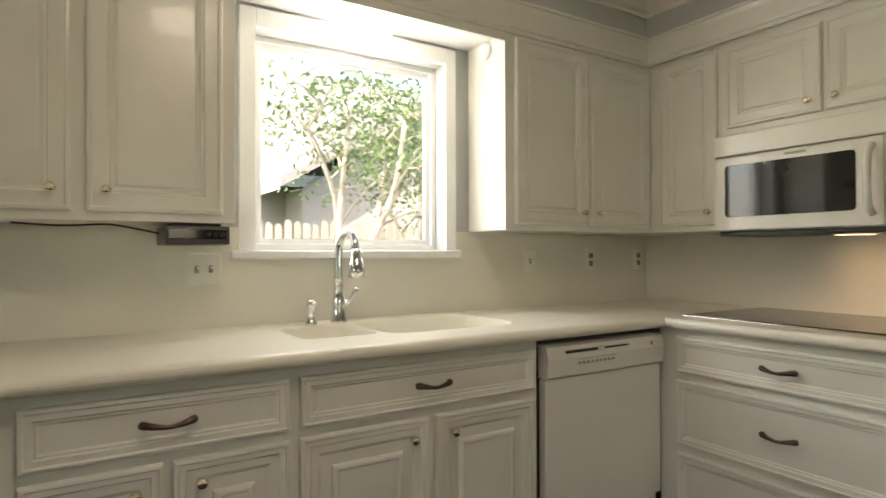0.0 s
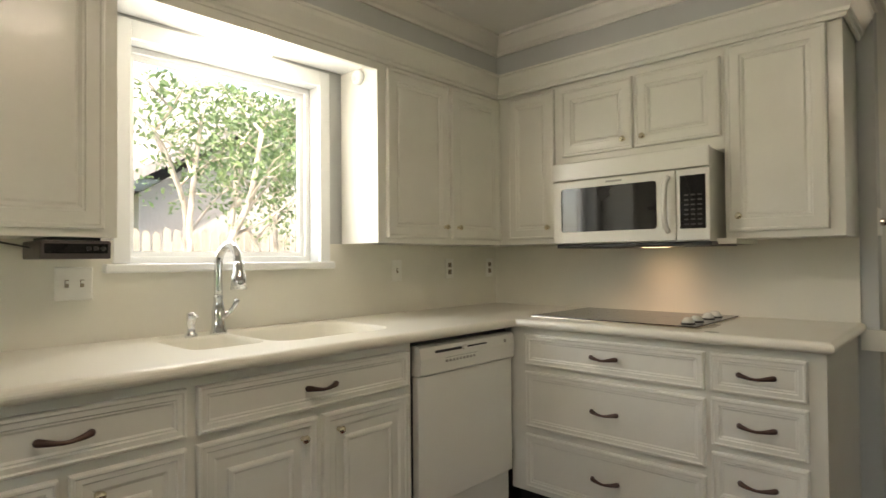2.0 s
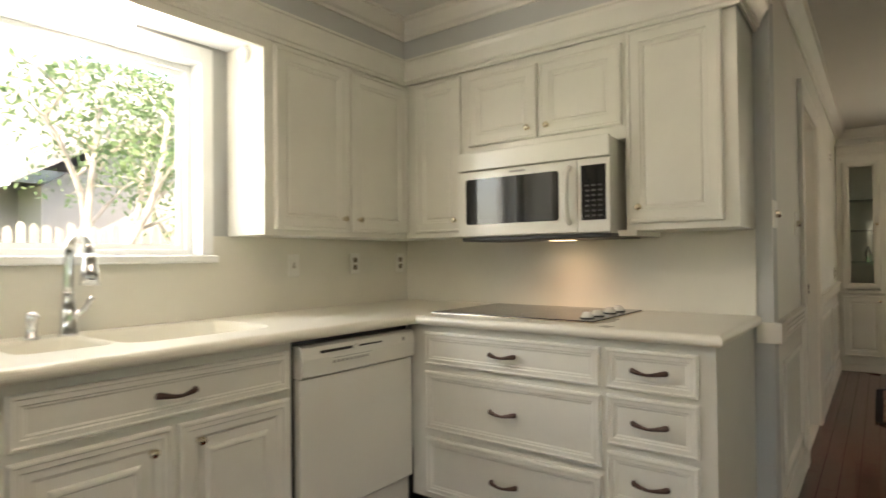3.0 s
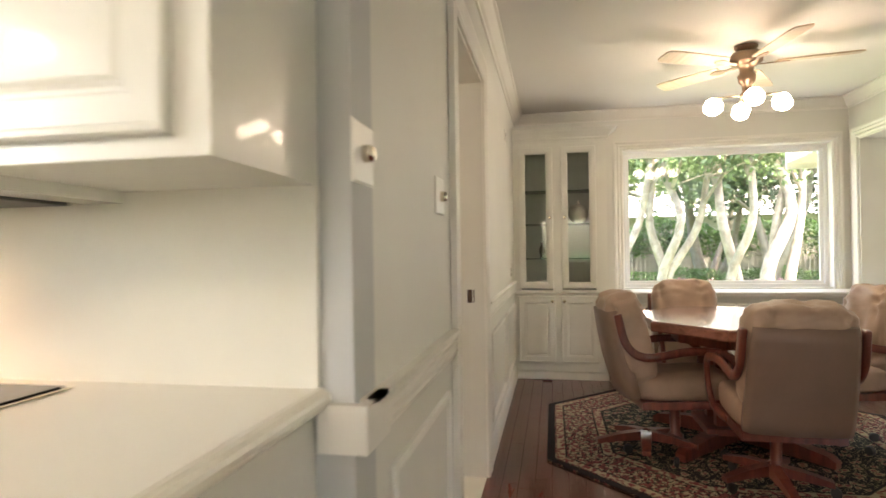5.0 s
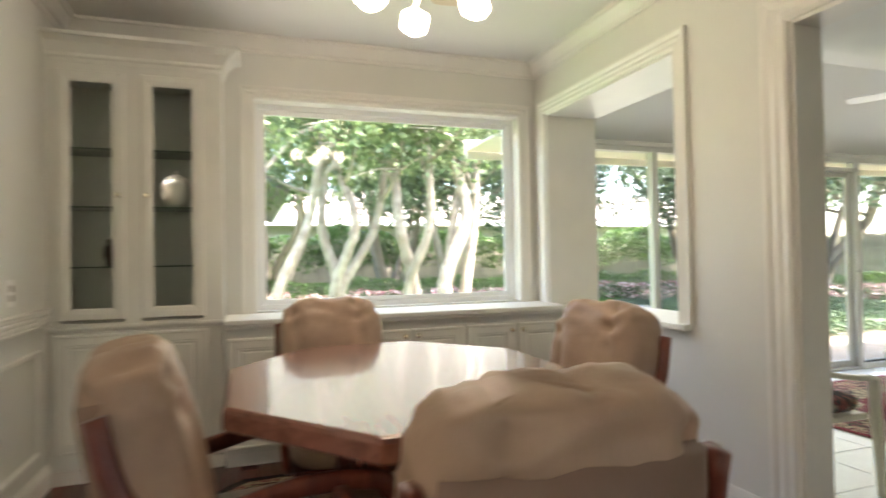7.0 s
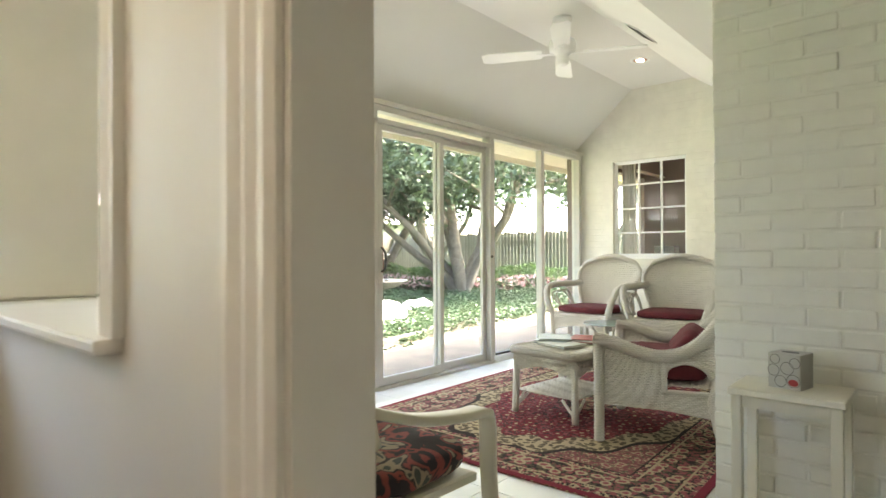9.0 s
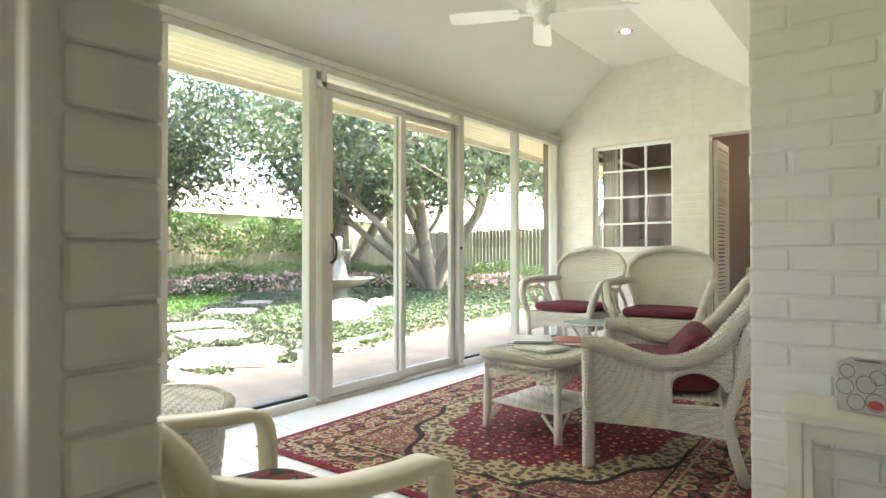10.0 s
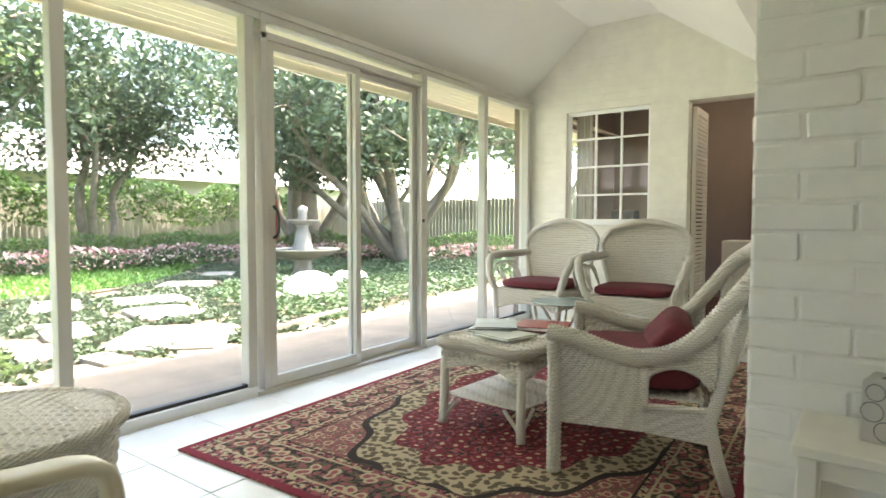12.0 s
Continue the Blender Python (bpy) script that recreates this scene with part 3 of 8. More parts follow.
# corner filler and cooker-wall base units
c = thing("base_cabinet", (2.95, 1.47, 0), "cream base cabinet with three wide drawers under the cooktop", "cabinet", "base cabinets")
part("body", bx(bx(bmesh.new(), EF, EF + 0.02, 1.06, 1.97, 0.10, 0.872), EF + 0.02, KE, 1.061, 1.90, 0.10, 0.872), CAB, c)
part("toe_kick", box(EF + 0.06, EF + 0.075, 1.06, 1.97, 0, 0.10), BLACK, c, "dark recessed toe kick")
for z0, z1 in ((0.694, 0.838), (0.406, 0.664), (0.125, 0.372)):
    front("drawer", c, -90, (EF, 1.478, (z0 + z1) / 2), 0.812, z1 - z0, DRAWER, None, True)
c = thing("base_cabinet", (2.95, 0.87, 0), "narrow cream base cabinet with four small drawers", "cabinet", "base cabinets")
part("body", bx(bx(bmesh.new(), EF, EF + 0.02, 0.684, 1.06, 0.10, 0.872), EF + 0.02, KE, 0.684, 1.059, 0.0, 0.872), CAB, c)
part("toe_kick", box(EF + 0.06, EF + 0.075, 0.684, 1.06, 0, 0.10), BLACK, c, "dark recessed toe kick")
for z0, z1 in ((0.694, 0.838), (0.495, 0.672), (0.285, 0.470), (0.125, 0.262)):
    front("drawer", c, -90, (EF, 0.893, (z0 + z1) / 2), 0.312, z1 - z0, DRAWER, None, True)

# worktop with the sink hollows
CT, CB = 0.912, 0.872


def round_rect(x0, x1, y0, y1, r, z, n=5):
    out = []
    for cx, cy, a in ((x1 - r, y1 - r, 0), (x0 + r, y1 - r, 90), (x0 + r, y0 + r, 180), (x1 - r, y0 + r, 270)):
        for k in range(n + 1):
            t = radians(a + 90 * k / n)
            out.append((cx + r * math.cos(t), cy + r * math.sin(t), z))
    return out


bm = bmesh.new()
NF, NE = 1.932, 2.575
S0, S1, SM = 2.07, 2.55, 1.4025
for x0, x1, y0, y1 in ((-0.9, NE, NF, S0), (-0.9, NE, S1, KN), (-0.9, 1.10, S0, S1), (1.98, NE, S0, S1), (NE, KE, 0.675, KN)):
    bm.faces.new([bm.verts.new(p) for p in ((x0, y0, CT), (x1, y0, CT), (x1, y1, CT), (x0, y1, CT))])
for hole, rim in ((round_rect(1.13, 1.395, 2.13, 2.47, 0.05, CT), round_rect(1.10, SM, S0, S1, 0.0005, CT)), (round_rect(1.41, 1.955, 2.09, 2.53, 0.09, CT), round_rect(SM, 1.98, S0, S1, 0.0005, CT))):
    a, b = [bm.verts.new(p) for p in hole], [bm.verts.new(p) for p in rim]
    for i in range(len(a)):
        j = (i + 1) % len(a)
        bm.faces.new((a[i], b[i], b[j], a[j]))
counter = thing("countertop", (2.0, 2.2, CB), "cream solid-surface worktop with a moulded double sink", "countertop")
part("top", bm, COUNTER, counter)
nose = [(0, 0)] + [(0.021 * math.sin(radians(a)), -0.0205 + 0.0205 * math.cos(radians(a))) for a in range(20, 181, 20)] + [(-0.03, -0.041), (-0.03, 0)]
part("nosing", strip(bmesh.new(), [(-0.9, NF, CT), (NE, NF, CT), (NE, 0.675, CT), (KE, 0.675, CT)], [(o, u - 0.0005) for o, u in nose]), COUNTER, counter)
for (x0, x1, y0, y1, r), dep in (((1.13, 1.395, 2.13, 2.47, 0.05), 0.09), ((1.41, 1.955, 2.09, 2.53, 0.09), 0.16)):
    bm = bmesh.new()
    lp = [round_rect(x0 + i, x1 - i, y0 + i, y1 - i, max(0.012, r - i * 0.3), CT - d) for i, d in ((0, 0), (0.004, 0.004), (0.010, 0.012), (0.016, dep * 0.8), (0.03, dep * 0.96), (0.06, dep))]
    rings(bm, lp)
    b = part("basin", bm, COUNTER, counter, "cream moulded sink basin", smooth=True)
    part("drain", lathe(bmesh.new(), [(0.04, 0), (0.04, 0.004), (0.03, 0.003), (0.01, 0.001)], ((x0 + x1) / 2, (y0 + y1) / 2, CT - dep)), CHROME, b)
bm = bx(bmesh.new(), -0.9, 1.04, KN - 0.012, KN, CT, 1.272)
bx(bm, 1.04, 1.985, KN - 0.012, KN, CT, 1.154)
bx(bm, 1.985, KE - 0.012, KN - 0.012, KN, CT, 1.272)
solo("backsplash_north", bm, SPLASH, "smooth cream backsplash behind the sink", "backsplash", kind="structure")
solo("backsplash_east", box(KE - 0.012, KE, 0.672, KN, CT, 1.272), SPLASH, "smooth cream backsplash behind the cooktop", "backsplash", kind="structure")

# faucet and soap dispenser
FX, FY = 1.385, 2.49
f = thing("faucet", (FX, FY, CT), "tall chrome pull-down kitchen faucet with a side lever", "faucet")
part("body", lathe(bmesh.new(), [(0.032, 0), (0.032, 0.008), (0.027, 0.02), (0.024, 0.06), (0.026, 0.085), (0.021, 0.105), (0.017, 0.13), (0.019, 0.145), (0.013, 0.155)], (FX, FY, CT), 20), CHROME, f, smooth=True)
sp = smooth_line([(FX, FY, CT + 0.15), (FX, FY, CT + 0.26), (FX + 0.004, FY - 0.012, CT + 0.315), (FX + 0.014, FY - 0.06, CT + 0.345), (FX + 0.022, FY - 0.10, CT + 0.315), (FX + 0.024, FY - 0.115, CT + 0.26)], 6)
part("spout", tube(bmesh.new(), sp, 0.016, 14), CHROME, f, smooth=True)
part("spray_head", lathe(bmesh.new(), [(0.016, 0.105), (0.021, 0.09), (0.021, 0.06), (0.025, 0.055), (0.028, 0.03), (0.030, 0.0)], (FX + 0.024, FY - 0.117, CT + 0.175), 18), CHROME, f, smooth=True)
part("lever", tube(bmesh.new(), smooth_line([(FX + 0.015, FY, CT + 0.065), (FX + 0.045, FY - 0.01, CT + 0.085), (FX + 0.07, FY - 0.02, CT + 0.13)], 4), [0.014, 0.013, 0.011, 0.010, 0.009, 0.009, 0.010, 0.011, 0.010], 10), CHROME, f, smooth=True)
s = thing("soap_dispenser", (1.272, 2.475, CT), "short chrome soap dispenser beside the faucet", "dispenser")
part("body", lathe(bmesh.new(), [(0.022, 0), (0.022, 0.008), (0.014, 0.016), (0.012, 0.045), (0.016, 0.05), (0.017, 0.085), (0.012, 0.092)], (1.272, 2.475, CT), 16), CHROME, s, smooth=True)
part("nozzle", tube(bmesh.new(), [(1.272, 2.475, CT + 0.08), (1.274, 2.45, CT + 0.082), (1.276, 2.43, CT + 0.076)], 0.006, 8), CHROME, s, smooth=True)

# dishwasher
d = thing("dishwasher", (2.25, 2.2, 0), "white built-in dishwasher with a slanted control panel", "dishwasher")
part("body", bx(bx(bmesh.new(), 1.937, 2.575, 1.985, 2.05, 0.02, 0.868), 1.938, 2.574, 2.05, KN - 0.02, 0.02, 0.74), BLACK, d)
part("door", box(1.945, 2.572, 1.950, 1.985, 0.195, 0.722, 0.004), APPL, d)
bm = bmesh.new()
loops = [[(x, 1.985, 0.726), (x, 1.944, 0.726), (x, 1.938, 0.733), (x, 1.932, 0.795), (x, 1.942, 0.838), (x, 1.955, 0.846), (x, 1.985, 0.846)] for x in (1.943, 2.574)]
rings(bm, loops, True, True, True)
cp = part("control_panel", bm, APPL, d)
part("vent_slot", box(2.03, 2.19, 1.9315, 1.94, 0.812, 0.822), BLACK, cp)
part("vent_slot", box(2.23, 2.36, 1.9315, 1.94, 0.815, 0.821), BLACK, cp)
part("latch", box(2.20, 2.225, 1.928, 1.94, 0.808, 0.826, 0.004), APPL, cp)
for k in range(9):
    part("button_mark", box(2.09 + 0.022 * k, 2.103 + 0.022 * k, 1.9318, 1.936, 0.768, 0.778), GREY, cp)
part("button_mark", box(2.09, 2.30, 1.9316, 1.936, 0.786, 0.788), GREY, cp)
part("badge", lathe(bmesh.new(), [(0.009, 0), (0.009, 0.004)], m=Matrix.Translation((2.50, 1.938, 0.812)) @ pose(0, 0, 0, 90, 0, 0), seg=14), GREY, cp)
part("kick_plate", box(1.945, 2.572, 1.975, 1.99, 0.03, 0.18, 0.003), APPL, d)

# cooktop
ck = thing("cooktop", (2.93, 1.51, CT), "black glass electric cooktop with a pale metal rim", "cooktop")
part("rim", box(2.655, 3.225, 1.118, 1.902, CT + 0.0005, CT + 0.005, 0.002), NICKEL, ck)
part("glass", box(2.663, 3.217, 1.126, 1.894, CT + 0.005, CT + 0.0085, 0.0015), BLACKG, ck)
for r, x, y in ((0.10, 2.80, 1.72), (0.08, 3.07, 1.72), (0.08, 2.80, 1.42), (0.10, 3.07, 1.42)):
    bm = bmesh.new()
    lp = [[(x + q * math.cos(2 * math.pi * k / 40), y + q * math.sin(2 * math.pi * k / 40), CT + 0.0088) for k in range(40)] for q in (r, r - 0.003)]
    rings(bm, lp, True, False, False)
    part("burner_ring", bm, GREY, ck)
for x, y in ((2.76, 1.19), (2.86, 1.19), (3.0, 1.19), (3.10, 1.19)):
    k = part("knob", lathe(bmesh.new(), [(0.024, 0.010), (0.026, 0.016), (0.022, 0.022), (0.016, 0.032), (0.012, 0.034)], (x, y, CT), 18), APPL, ck, "white round control knob", smooth=True)
    part("base_ring", lathe(bmesh.new(), [(0.029, 0.008), (0.029, 0.012), (0.02, 0.013)], (x, y, CT), 18), BLACK, k)

# wall cabinets
UB, UT = 1.272, 2.115


def upper(label, x0, x1, y0, y1, z0, doors, deg):
    c = thing("wall_cabinet", ((x0 + x1) / 2, (y0 + y1) / 2, z0), label, "cabinet", "wall cabinets")
    part("body", box(x0, x1, y0, y1, z0, UT, 0.002), CAB, c)
    for at, w, h, kn in doors:
        front("door", c, deg, at, w, h, DOORP, kn)
    return c


UF = 2.315
ZD, HD = 1.692, 0.79
upper("tall cream wall cabinet with raised panel doors beside the window", -0.9, 0.968, UF, KN - 0.013, UB, [((0.745, UF, ZD), 0.365, HD, (-0.135, -0.335)), ((0.345, UF, ZD), 0.365, HD, (0.135, -0.335)), ((-0.055, UF, ZD), 0.365, HD, (-0.135, -0.335)), ((-0.455, UF, ZD), 0.365, HD, (0.135, -0.335))], 0)
upper("cream corner wall cabinet with two raised panel doors", 2.057, 2.9695, UF, KN - 0.013, UB, [((2.317, UF, ZD), 0.424, HD, (0.175, -0.335)), ((2.757, UF, ZD), 0.414, HD, (-0.165, -0.335))], 0)
UX = 2.97
upper("cream corner wall cabinet door beside the microwave", UX, KE - 0.001, 1.925, 2.60, UB, [((UX, 2.09, ZD), 0.30, HD, (0.115, -0.335))], -90)
upper("short cream wall cabinet over the microwave", UX, KE - 0.001, 1.10, 1.925, 1.66, [((UX, 1.70, 1.89), 0.385, 0.345, (0.15, -0.125)), ((UX, 1.303, 1.89), 0.385, 0.345, (-0.15, -0.125))], -90)
upper("tall narrow cream wall cabinet at the hall corner", UX, KE - 0.001, 0.672, 1.10, UB, [((UX, 0.905, 1.70), 0.365, 0.80, (-0.135, -0.335))], -90)
CABCROWN = [(0, 0), (0, -0.115), (0.010, -0.113), (0.012, -0.10), (0.022, -0.095), (0.024, -0.082), (0.036, -0.06), (0.055, -0.03), (0.06, -0.012), (0.072, -0.010), (0.072, 0)]
moulding("trim_cabinet_crown", [(-0.9, SO_N, 2.215), (SO_E, SO_N, 2.215), (SO_E, 0.665, 2.215), (KE, 0.665, 2.215)], CABCROWN, CAB, "cream crown moulding along the cabinet tops")

# microwave
KEYG = mat("dim key print", (0.05, 0.05, 0.05), 0.5)
MX, MY0, MY1, MZ0, MZ1 = 2.862, 1.131, 1.892, 1.262, 1.668
m = thing("microwave", (3.08, 1.51, MZ0), "white over-the-range microwave with a dark window", "microwave")
part("body", box(MX + 0.03, KE - 0.013, MY0 + 0.003, MY1 - 0.003, MZ0, MZ1 - 0.005, 0.003), APPL, m)
part("vent_strip", box(MX - 0.004, MX + 0.03, MY0, MY1, MZ1 - 0.088, MZ1, 0.006), APPL, m)
dr = part("door", box(MX, MX + 0.03, MY0 + 0.142, MY1, MZ0 + 0.004, MZ1 - 0.094, 0.006), APPL, m)
bm = rings(bmesh.new(), [[(MX - 0.0025, y, z) for y, z in [(q[0], q[1]) for q in round_rect(MY0 + 0.225, MY1 - 0.05, MZ0 + 0.06, MZ0 + 0.275, 0.014, 0)]]], True, False, True)
part("door_window", bm, BLACKG, dr, "dark glass window")
part("badge", box(MX - 0.002, MX + 0.004, 1.52, 1.60, MZ0 + 0.29, MZ0 + 0.299), GREY, dr)
part("handle", tube(bmesh.new(), smooth_line([(MX, MY0 + 0.175, MZ0 + 0.045), (MX - 0.028, MY0 + 0.178, MZ0 + 0.075), (MX - 0.036, MY0 + 0.178, MZ0 + 0.16), (MX - 0.028, MY0 + 0.178, MZ0 + 0.25), (MX, MY0 + 0.175, MZ0 + 0.285)], 5), 0.012, 10), APPL, dr, "curved white handle", smooth=True)
pn = part("control_panel", box(MX, MX + 0.03, MY0, MY1 - 0.622, MZ0 + 0.004, MZ1 - 0.094, 0.006), APPL, m)
part("keypad", box(MX - 0.002, MX + 0.005, MY0 + 0.015, MY0 + 0.122, MZ0 + 0.055, MZ0 + 0.285, 0.001), BLACKG, pn, "black touch keypad")
for r in range(7):
    for q in range(3):
        part("key", box(MX - 0.003, MX, MY0 + 0.03 + 0.028 * q, MY0 + 0.048 + 0.028 * q, MZ0 + 0.07 + 0.021 * r, MZ0 + 0.077 + 0.021 * r), KEYG, pn)
part("underside", box(MX + 0.02, KE - 0.06, MY0 - 0.0, MY1 - 0.01, MZ0 - 0.018, MZ0, 0.004), BLACK, m, "dark vented underside")
part("bracket", box(MX + 0.10, KE - 0.02, MY0 - 0.075, MY0 + 0.003, MZ0 - 0.012, MZ0 + 0.012), APPL, m)
part("lamp_lens", box(3.12, 3.19, 1.42, 1.54, MZ0 - 0.0195, MZ0 - 0.0182), glowing("cooktop lamp lens", (1.0, 0.75, 0.45), 0.5), m)
sp = bpy.data.lights.new("cooktop_lamp", "SPOT")
sp.energy, sp.color, sp.spot_size, sp.spot_blend, sp.shadow_soft_size = 0.30, (1.0, 0.60, 0.36), radians(150), 1.0, 0.07
new("cooktop_lamp", sp).matrix_basis = look((3.10, 1.47, MZ0 - 0.03), (3.16, 1.47, 0.9))

# under-cabinet radio with its cord
r = thing("cabinet_radio", (0.86, 2.45, 1.21), "dark slim radio hung under the wall cabinet", "radio")
part("body", box(0.765, 0.955, 2.33, 2.55, 1.205, 1.262, 0.006), mat("dark brown plastic", (0.06, 0.045, 0.045), 0.35), r)
part("face", box(0.775, 0.945, 2.3255, 2.332, 1.222, 1.252, 0.002), BLACKG, r)
part("mount", box(0.79, 0.93, 2.35, 2.53, 1.262, 1.2715), BLACK, r)
for k in range(3):
    part("button", lathe(bmesh.new(), [(0.007, 0), (0.007, 0.006), (0.005, 0.008)], m=Matrix.Translation((0.89 + 0.02 * k, 2.3255, 1.237)) @ pose(0, 0, 0, 90, 0, 0), seg=10), BLACK, r)
part("cord", tube(bmesh.new(), smooth_line([(0.77, 2.45, 1.24), (0.70, 2.45, 1.255), (0.62, 2.46, 1.268), (0.5, 2.46, 1.262), (0.38, 2.46, 1.268)], 4), 0.003, 6), BLACK, r)

# switches, outlets
PLATE = [(0, 0), (0, 0.003), (0.004, 0.006), (0.006, 0.006)]
IVORY = mat("white plate plastic", (0.84, 0.83, 0.78), 0.3)
# brown that paints the toggles' shadow on the plates; the sockets share it
SLOT = mat("shaded switch slot", (0.30, 0.25, 0.19), 0.5)


def plate(name, m, w, label, kind):
    t = thing(name, m, label, name.replace("_", " "))
    part("plate", panel(w, 0.115, PLATE), IVORY, t, at=m)
    n = 0 if kind == "dimmer" else max(1, round(w / 0.07))
    for k in range(n):
        x = (k - (n - 1) / 2) * 0.046
        if kind == "switch":
            part("rocker_slot", box(x - 0.006, x + 0.006, -0.008, -0.005, -0.013, 0.013), SLOT, t, at=m)
            part("toggle", box(x - 0.004, x + 0.004, -0.018, -0.006, 0.0, 0.010, 0.001), IVORY, t, at=m)
        else:
            for z in (-0.02, 0.02):
                part("socket", box(x - 0.014, x + 0.014, -0.0085, -0.005, z - 0.014, z + 0.014, 0.003), SLOT, t, at=m)
                for s in (-0.006, 0.006):
                    part("slot", box(x + s - 0.0015, x + s + 0.0015, -0.0092, -0.006, z - 0.005, z + 0.006), BLACK, t, at=m)
    return t


plate("switch_plate", face(0, 0.919, KN - 0.012, 1.122), 0.115, "white double toggle switch plate on the backsplash", "switch")
plate("switch_plate", face(0, 2.42, KN - 0.012, 1.135), 0.07, "white single switch plate on the backsplash", "switch")
for x in (2.838, 3.215):
    plate("outlet_plate", face(0, x, KN - 0.012, 1.139), 0.07, "white double outlet on the backsplash", "outlet")
plate("switch_plate", face(0, 3.355, HY, 1.335), 0.115, "white dimmer switch plate on the hall wall", "dimmer")
plate("switch_plate", face(0, 4.095, HY, 1.325), 0.13, "white rotary dimmer plate on the hall wall", "dimmer")
plate("switch_plate", face(0, 7.12, HY, 0.98), 0.07, "white outlet plate above the chair rail", "outlet")
plate("switch_plate", face(0, 6.72, HY, 2.02), 0.07, "white chime plate high on the wall", "outlet")
for x, z in ((3.355, 1.335), (4.105, 1.325)):
    t = thing("dimmer_knob", face(0, x, HY - 0.006, z), "round brass dimmer knob on its plate", "knob")
    part("knob", lathe(bmesh.new(), [(0.016, 0), (0.016, 0.012), (0.012, 0.02), (0.006, 0.021)], m=face(0, x, HY - 0.006, z) @ pose(0, 0, 0, 90, 0, 0), seg=16), NICKEL, t)

# niche lamp and the round rod sockets
nl = thing("niche_lamp", (1.50, 2.44, 2.0), "frosted white ceiling lamp over the sink, lit", "lamp")
part("canopy", lathe(bmesh.new(), [(0.06, 2.0995), (0.06, 2.085), (0.05, 2.08)], (1.50, 2.44, 0), 20), WHITE, nl)
part("shade", lathe(bmesh.new(), [(0.045, 2.08), (0.075, 2.07), (0.085, 2.045), (0.075, 2.02), (0.04, 2.008), (0.01, 2.005)], (1.50, 2.44, 0), 24), glowing("niche lamp glass", (1.0, 0.96, 0.88), 3), nl, smooth=True)
for s, x in ((1, 2.056), (-1, 0.969)):
    t = thing("rod_socket", (x, 2.44, 2.05), "round white socket high on the niche side", "socket")
    part("ring", lathe(bmesh.new(), [(0.034, 0), (0.034, 0.02), (0.028, 0.026), (0.018, 0.026), (0.016, 0.014), (0.004, 0.012)], m=Matrix.Translation((x, 2.44, 2.055)) @ pose(0, 0, 0, 0, -90 * s, 0), seg=22), WHITE, t, smooth=True)

# ---- dining room ----


def sp(v, e):
    return math.copysign(abs(v) ** e, v)


def pillow(w, d, h, e1=0.45, e2=0.5, bump=None, nu=40, nv=20, m=None):
    """A stuffed cushion: a rounded box, wrinkled by bump(x, y, z) in metres along its own way out."""
    bm = bmesh.new()
    m = m or Matrix.Identity(4)
    loops = []
    for j in range(nv + 1):
        v = -math.pi / 2 + math.pi * (0.02 + 0.96 * j / nv)
        lp = []
        for i in range(nu):
            u = 2 * math.pi * i / nu
            p = Vector((w / 2 * sp(math.cos(v), e1) * sp(math.cos(u), e2), d / 2 * sp(math.cos(v), e1) * sp(math.sin(u), e2), h / 2 * sp(math.sin(v), e1)))
            if bump:
                n = Vector((p.x / w ** 2, p.y / d ** 2, p.z / h ** 2)).normalized()
                p = p + n * bump(p)
            lp.append(m @ p)
        loops.append(lp)
    return rings(bm, loops, True, True, True)


# china cabinet
HX = 7.575
h = thing("china_cabinet", (7.7, 0.15, 0), "tall cream china cabinet with glass upper doors", "cabinet")
Y0, Y1 = -0.21, HY - 0.003
bm = bx(bmesh.new(), HX, DE - 0.002, Y0, Y1, 0.075, 0.80)
part("body", bm, CAB, h)
for a, b in ((Y0, Y0 + 0.022), (Y1 - 0.022, Y1)):
    part("side_panel", box(HX, DE - 0.002, a, b, 0.80, 2.16), CAB, h)
part("back_panel", box(DE - 0.02, DE - 0.002, Y0 + 0.022, Y1 - 0.022, 0.80, 2.16), CAB, h)
part("frieze", box(HX, DE - 0.02, Y0 + 0.022, Y1 - 0.022, 2.06, 2.16), CAB, h)
for a, b in ((0.18, 0.262), (Y1 - 0.065, Y1 - 0.022), (Y0 + 0.022, Y0 + 0.10)):
    part("stile", box(HX, HX + 0.02, a, b, 0.80, 2.06), CAB, h)
part("base", box(HX + 0.02, DE - 0.002, Y0 + 0.002, Y1, 0.0, 0.075), TRIM, h)
part("foot_board", box(HX + 0.008, HX + 0.02, Y0, Y1, 0.0, 0.07, 0.003), TRIM, h)
part("cornice", strip(bmesh.new(), [(HX, Y1, 2.245), (HX, Y0, 2.245), (DE - 0.09, Y0, 2.245)], [(-0.02, 0), (-0.02, -0.13), (0.004, -0.13), (0.008, -0.11), (0.016, -0.10), (0.018, -0.085), (0.05, -0.04), (0.085, -0.02), (0.095, -0.018), (0.095, 0)]), CAB, h)
part("top_board", box(HX + 0.01, DE - 0.002, Y0, Y1, 2.16, 2.23), CAB, h)
part("waist_moulding", strip(bmesh.new(), [(HX, Y1, 0.79), (HX, Y0, 0.79)], [(0, 0), (0, -0.03), (0.012, -0.026), (0.022, -0.012), (0.022, 0.0)]), CAB, h)
